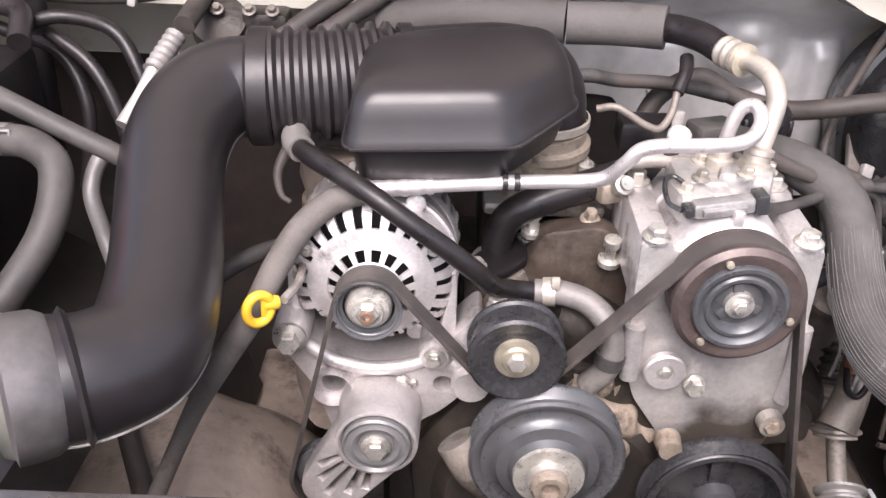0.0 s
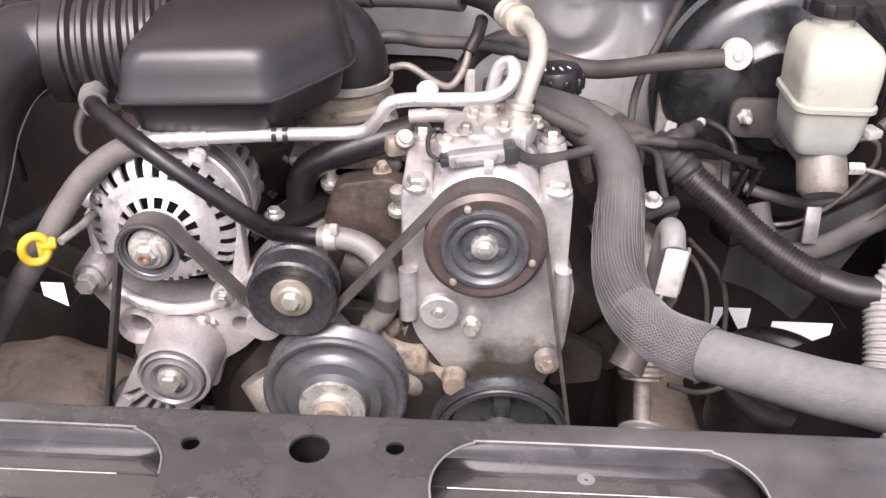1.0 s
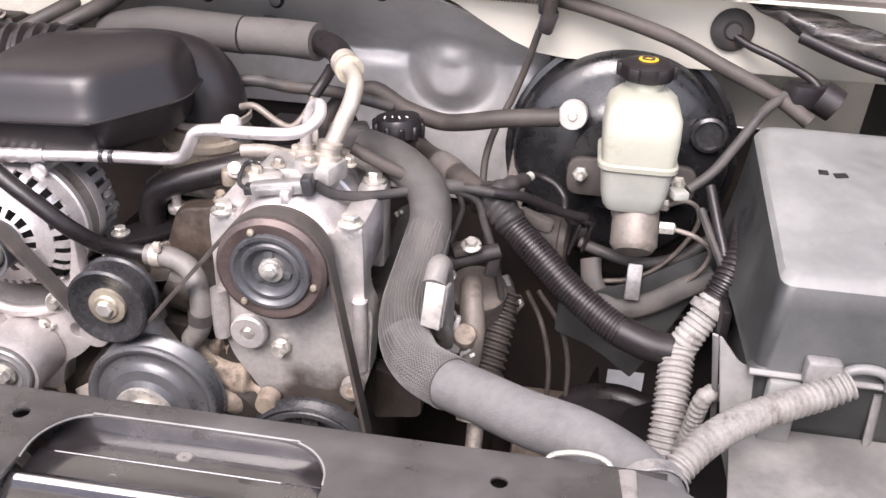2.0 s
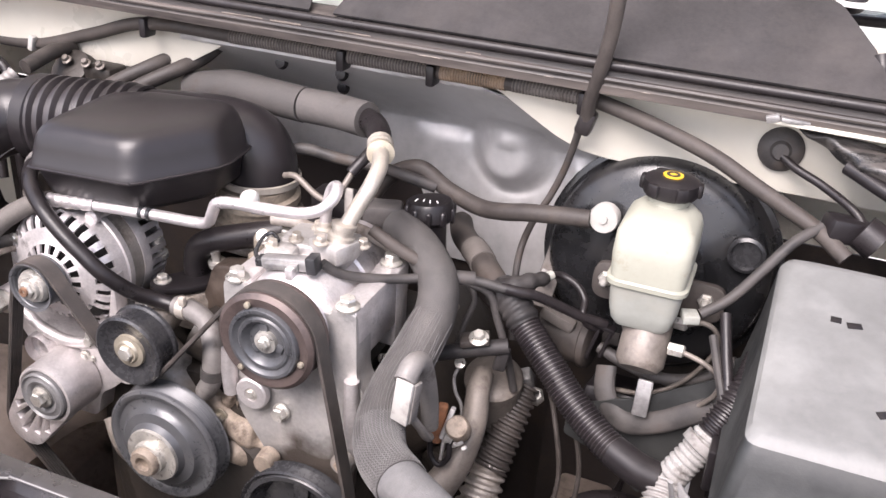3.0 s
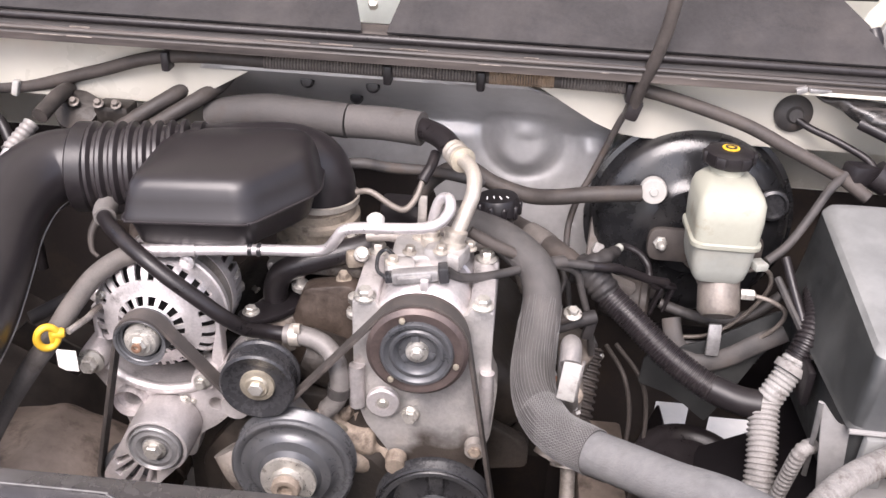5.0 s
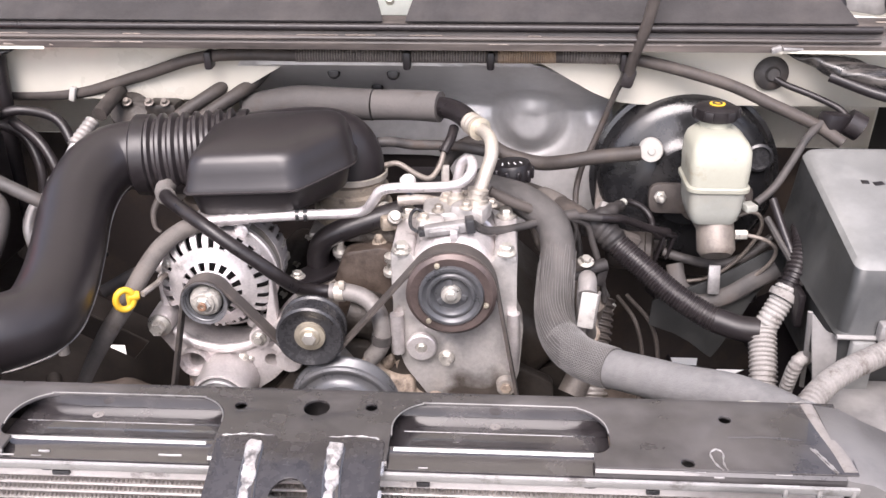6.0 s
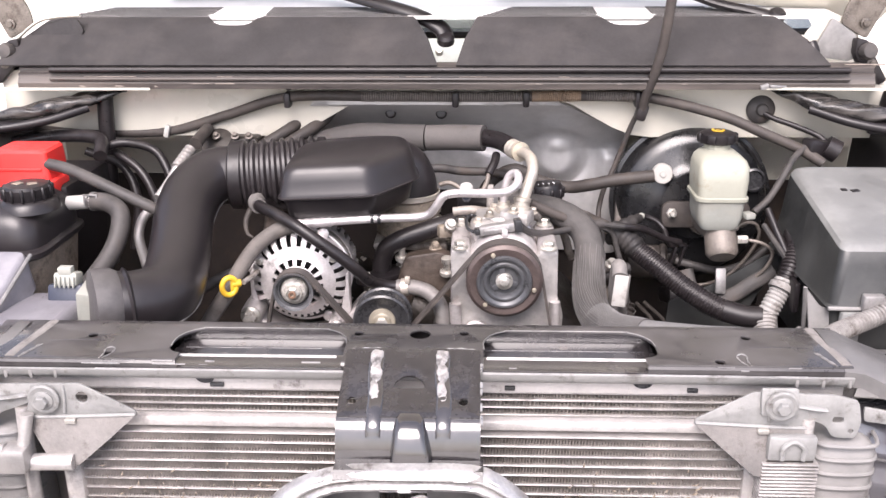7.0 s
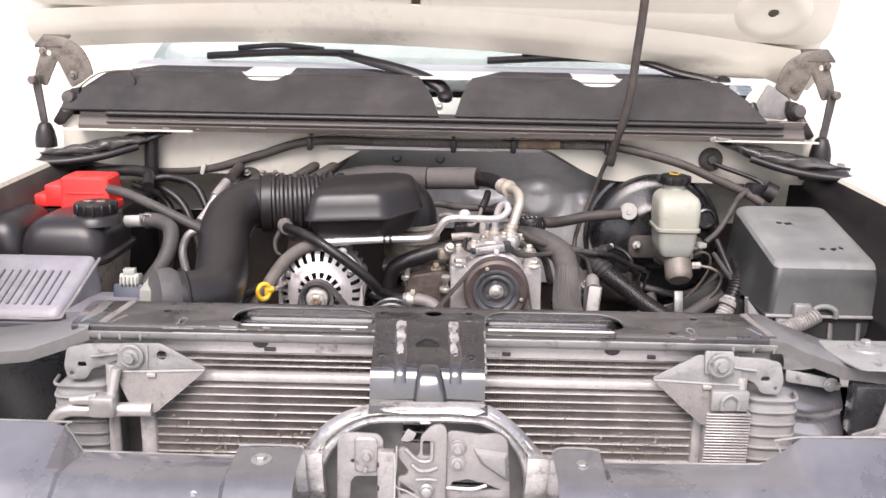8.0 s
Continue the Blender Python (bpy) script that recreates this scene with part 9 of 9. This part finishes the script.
part("nipple", tube([(-0.590, 0.765, 1.205), (-0.545, 0.765, 1.208)], 0.0115, 14, 3), "white", tk, "off-white outlet nipple")
part("spring_clip", merge(box((-0.548, 0.752, 1.222), (0.022, 0.003, 0.003), 0.001), box((-0.558, 0.752, 1.213), (0.003, 0.003, 0.020), 0.001), box((-0.538, 0.752, 1.213), (0.003, 0.003, 0.020), 0.001), lathe([(0.0135, -0.005), (0.0150, -0.004), (0.0150, 0.004), (0.0135, 0.005)], (-0.548, 0.765, 1.208), (1, 0, 0), 20, False)), "plate_grey", tk)
th = thing("tank_hose", (-0.52, 0.70, 1.06), "thick dusty grey rubber hose from the tank", "hose", "side hoses")
part("hose", tube([(-0.552, 0.765, 1.208), (-0.525, 0.758, 1.208), (-0.500, 0.742, 1.198), (-0.495, 0.722, 1.175), (-0.503, 0.698, 1.145), (-0.522, 0.665, 1.115), (-0.545, 0.63, 1.085), (-0.568, 0.59, 1.05), (-0.59, 0.55, 1.0)], 0.0145, 18, 8), "rubber_dust", th)
bt = thing("battery_terminal_cover", (-0.70, 0.83, 1.22), "bright red plastic battery terminal cover", "terminal cover")
part("cover", loft([[(p.x, p.y, z) for p in outline([Vector((-0.724 - g, 0.800 - g)), Vector((-0.632 + g, 0.800 - g)), Vector((-0.632 + g, 0.872)), Vector((-0.724 - g, 0.872))], 0.008, 3)] for z, g in ((1.222, 0.002), (1.262, 0.0), (1.276, -0.001), (1.280, -0.005))]), "red", bt)
part("middle_step", box((-0.738, 0.836, 1.2435), (0.034, 0.070, 0.043), 0.005), "red", bt)
part("low_step", box((-0.770, 0.836, 1.233), (0.044, 0.068, 0.024), 0.005), "red", bt)
part("side_tongue", box((-0.797, 0.832, 1.226), (0.020, 0.050, 0.016), 0.004), "red", bt)
part("cover_rib", box((-0.678, 0.7985, 1.250), (0.070, 0.003, 0.004), 0.001), "red", bt)
part("skirt", box((-0.632, 0.80, 1.215), (0.022, 0.10, 0.035), 0.004, (0, 0, 0)), "red", bt)
ba = thing("battery", (-0.70, 0.92, 1.02), "black car battery behind the coolant tank", "battery")
part("case", box((-0.70, 0.90, 1.12), (0.18, 0.18, 0.20), 0.01), "plastic", ba)
part("hold_down", tube([(-0.60, 0.93, 1.24), (-0.62, 0.98, 1.26), (-0.70, 1.0, 1.26), (-0.78, 0.99, 1.25)], 0.012, 12, 6), "rubber", ba)
alone("battery_cable", tube([(-0.640, 0.81, 1.258), (-0.60, 0.80, 1.252), (-0.55, 0.785, 1.236), (-0.50, 0.775, 1.215), (-0.455, 0.77, 1.195), (-0.42, 0.78, 1.17)], 0.0095, 14, 8), "rubber_dust", "dusty black battery cable crossing to the engine", "cable", "bay cables")
for k, pts_ in enumerate(([(-0.62, 0.98, 1.24), (-0.58, 0.99, 1.25), (-0.53, 1.0, 1.235), (-0.50, 0.98, 1.20), (-0.48, 0.96, 1.13), (-0.47, 0.95, 1.02)], [(-0.60, 1.0, 1.23), (-0.55, 0.98, 1.20), (-0.52, 0.96, 1.15), (-0.50, 0.94, 1.08)], [(-0.66, 1.01, 1.23), (-0.60, 1.02, 1.20), (-0.57, 1.0, 1.14), (-0.58, 0.98, 1.05)])):
    alone("battery_lead", tube(pts_, 0.008, 10, 6), "rubber", "black cable in the dark corner behind the battery", "cable", "bay cables")
alone("cowl_drain_tube", tube([(-0.620, 1.034, 1.338), (-0.622, 1.032, 1.30), (-0.626, 1.03, 1.22), (-0.63, 1.03, 1.14), (-0.635, 1.03, 1.04)], 0.0145, 16, 6), "rubber", "black drain tube hanging from the cowl", "drain tube")
hp = thing("heater_pipe", (-0.47, 0.83, 1.08), "bare aluminium pipe with a crimped upper end", "pipe")
part("pipe", tube([(-0.452, 0.90, 1.232), (-0.462, 0.875, 1.210), (-0.474, 0.845, 1.190)], 0.008, 14, 6), "pipe_dull", hp)
part("crimp", tube([(-0.440, 0.935, 1.252), (-0.455, 0.895, 1.228)], 0.0108, 16, 8, rings=0.008, depth=0.0012), "bracket", hp)
part("down_pipe", tube([(-0.478, 0.83, 1.175), (-0.492, 0.82, 1.165), (-0.497, 0.80, 1.14), (-0.488, 0.79, 1.10), (-0.478, 0.78, 1.06), (-0.47, 0.77, 0.95)], 0.008, 14, 8), "pipe_dull", hp)
part("rear_pipe", tube([(-0.435, 0.95, 1.258), (-0.43, 1.0, 1.27), (-0.44, 1.05, 1.262)], 0.011, 14, 6), "brown_hose", hp)
ab_ = thing("air_cleaner_box", (-0.72, 0.58, 1.0), "black plastic air cleaner lid with fine moulded slats", "air box")


def abx(drop, g, r=0.014):
    """A ring of the sloping lid: low in front, high at the rear, with a slanting outer end."""
    pts = outline([Vector((-0.83, 0.497 + g)), Vector((-0.612 - g, 0.497 + g)), Vector((-0.580 - g, 0.604 - g)), Vector((-0.83, 0.604 - g))], r, 4)
    return [(p.x, p.y, 1.113 + (p.y - 0.50) * 0.72 - drop) for p in pts]


part("lid", loft([abx(0.060, -0.004), abx(0.040, -0.002), abx(0.012, 0.0), abx(0.004, 0.003), abx(0.0, 0.010)]), "airbox", ab_, "dusty lavender-grey ribbed lid")
for k in range(15):
    x = -0.815 + 0.0135 * k
    part("slat", box((x, 0.541, 1.1435), (0.0050, 0.072, 0.006), 0.001, (35.8, 0, -14), 1), "airbox", ab_)
part("lid_edge", tube([(-0.83, 0.496, 1.104), (-0.70, 0.496, 1.104), (-0.618, 0.497, 1.105), (-0.603, 0.51, 1.115), (-0.578, 0.60, 1.178)], 0.003, 8, 6), "tank", ab_)
part("body", loft([[(p[0], p[1], 0.93) for p in abx(0, 0.02)], abx(0.062, 0.004)]), "plastic", ab_)
part("shelf", loft([[(p.x, p.y, z) for p in outline([Vector((-0.60, 0.49)), Vector((-0.505 + g, 0.49)), Vector((-0.500 + g, 0.60)), Vector((-0.585, 0.60))], 0.012, 4)] for z, g in ((1.02, 0.006), (1.108, 0.002), (1.116, -0.002), (1.119, -0.008))]), "airbox", ab_, "flat grey shelf beside the lid")
sn = thing("air_flow_sensor", (-0.525, 0.585, 1.10), "blue-grey sensor plug with a white connector", "sensor")
part("base", box((-0.525, 0.588, 1.108), (0.052, 0.035, 0.060), 0.005, (-15, 0, 0)), "blue", sn)
conn = part("connector", merge(box((-0.523, 0.590, 1.146), (0.034, 0.026, 0.020), 0.004, (-15, 0, 0)), box((-0.523, 0.586, 1.160), (0.020, 0.014, 0.012), 0.002)), "nylon_low", sn, "white wire connector")
for k in range(5):
    part("connector_rib", box((-0.536 + 0.0065 * k, 0.575, 1.146), (0.0028, 0.004, 0.016), 0.001, (-15, 0, 0), 1), "nylon_low", conn)
alone("grey_wedge", box((-0.485, 0.57, 1.09), (0.030, 0.05, 0.12), 0.006, (10, 8, 0)), "nylon_low", "pale plastic wedge beside the intake mouth", "bracket")
pan = thing("splash_pan", (-0.40, 0.66, 0.70), "brown dusty pressed metal pan low beside the engine", "pan")
bm = bmesh.new()
rows = []
for i in range(25):
    x = -0.60 + 0.31 * i / 24
    rows.append([])
    for k in range(31):
        y = 0.42 + 0.53 * k / 30
        z = 0.865 - 0.10 * abs((x + 0.44) / 0.16) ** 3.5 - 0.13 * abs((y - 0.68) / 0.26) ** 4 + 0.004 * math.sin(28 * x + 9 * y)
        z += 0.010 * math.exp(-((x + 0.40 + 0.15 * (y - 0.7)) / 0.020) ** 2)
        rows[-1].append(bm.verts.new((x, y, z)))
for a, b in zip(rows, rows[1:]):
    for k in range(30):
        bm.faces.new((a[k], a[k + 1], b[k + 1], b[k]))
bmesh.ops.recalc_face_normals(bm, faces=bm.faces)
bmesh.ops.solidify(bm, geom=list(bm.faces), thickness=0.003)
part("pan", bm, "brown", pan)
part("strut_pipe", tube([(-0.50, 0.78, 0.90), (-0.42, 0.62, 0.88), (-0.36, 0.46, 0.86)], 0.011, 12, 5), "brown_hose", pan)
part("tab", front_plate(outline([Vector((-0.43, 0.86)), Vector((-0.37, 0.86)), Vector((-0.37, 0.89)), Vector((-0.43, 0.89))], 0.006), 0.44, 0.003, [circle(-0.40, 0.877, 0.006, 12)]), "plate_grey", pan)
vs = thing("rear_vacuum_valve", (-0.40, 1.0, 1.24), "dark clustered valve fittings at the rear of the bay", "valve")
part("body", merge(lathe([(0.032, 0), (0.034, 0.01), (0.030, 0.03), (0.012, 0.034)], (-0.415, 1.035, 1.225), (0, -0.7, 0.7), 24), box((-0.365, 1.03, 1.24), (0.05, 0.04, 0.03), 0.006)), "block", vs)
for dx in (-0.02, 0.015, 0.04):
    bolt(vs, (-0.395 + dx, 1.010, 1.258), (0, -0.6, 0.8), 0.005, 0.008, "cast")
alone("rear_hose", tube([(-0.25, 1.10, 1.295), (-0.268, 1.075, 1.275), (-0.29, 1.05, 1.262), (-0.33, 1.02, 1.24), (-0.36, 1.0, 1.22)], 0.011, 12, 6), "brown_hose", "brown hose at the rear of the bay", "hose", "rear hoses")
alone("rear_hose", tube([(-0.21, 1.10, 1.295), (-0.228, 1.075, 1.275), (-0.25, 1.05, 1.262), (-0.29, 1.02, 1.24), (-0.32, 1.0, 1.22)], 0.011, 12, 6), "brown_hose", "brown hose at the rear of the bay", "hose", "rear hoses")
alone("plug_wire", tube([(-0.23, 0.91, 1.00), (-0.28, 0.87, 1.05), (-0.34, 0.82, 1.07), (-0.40, 0.78, 1.05)], 0.009, 12, 6), "rubber_dust", "dusty hose behind the alternator", "hose", "rear hoses")
alone("distributor", merge(lathe([(0.04, 0), (0.045, 0.02), (0.04, 0.05), (0.02, 0.06)], (-0.275, 0.93, 1.09), (0, 0, 1), 24), lathe([(0.044, -0.10), (0.044, -0.012), (0.040, -0.010), (0.040, 0.0)], (-0.275, 0.93, 1.09), (0, 0, 1), 28)), "brown", "dark stained cast fitting under the intake duct", "fitting")

# ---------------------------------------------------------------- sheet metal and small brackets in front of the lidded box
ap = thing("apron_panel", (0.68, 0.66, 0.90), "dusty light grey sheet metal apron with folded edges", "apron")
part("panel", front_plate(outline([Vector(p) for p in ((0.548, 1.112), (0.575, 1.078), (0.80, 1.078), (0.80, 0.90), (0.60, 0.90), (0.572, 0.98))], 0.010, 4), 0.668, 0.003, bevel=0.001), "tank", ap)
part("folded_edge", tube([(0.543, 0.657, 1.116), (0.552, 0.672, 1.07), (0.562, 0.69, 1.02), (0.569, 0.703, 0.975)], 0.0032, 10, 6, flat=0.5), "tank", ap)
for x in (0.615, 0.70, 0.75):
    part("pressed_rib", tube([(x, 0.664, 1.070), (x + 0.003, 0.662, 1.0), (x + 0.005, 0.664, 0.92)], 0.008, 10, 4, flat=0.5), "tank", ap)
part("ledge", floor_plate(outline([Vector(p) for p in ((0.555, 0.52), (0.80, 0.50), (0.80, 0.665), (0.575, 0.665))], 0.012, 4), 1.010, 0.003, bevel=0.001), "tank", ap)
rm = thing("radiator_mount", (0.42, 0.455, 1.07), "pale grey radiator mount with a cream pad and wire loop", "bracket")
part("bracket", merge(box((0.422, 0.458, 1.085), (0.062, 0.030, 0.040), 0.006), box((0.422, 0.440, 1.102), (0.040, 0.024, 0.008), 0.003)), "plate_grey", rm)
part("pad", box((0.425, 0.446, 1.108), (0.032, 0.020, 0.008), 0.003), "nylon", rm, "cream rubber pad")
part("wire_loop", tube([(0.398, 0.452, 1.104), (0.402, 0.462, 1.114), (0.425, 0.466, 1.117), (0.445, 0.462, 1.114), (0.448, 0.450, 1.104)], 0.0022, 8, 6), "steel", rm)
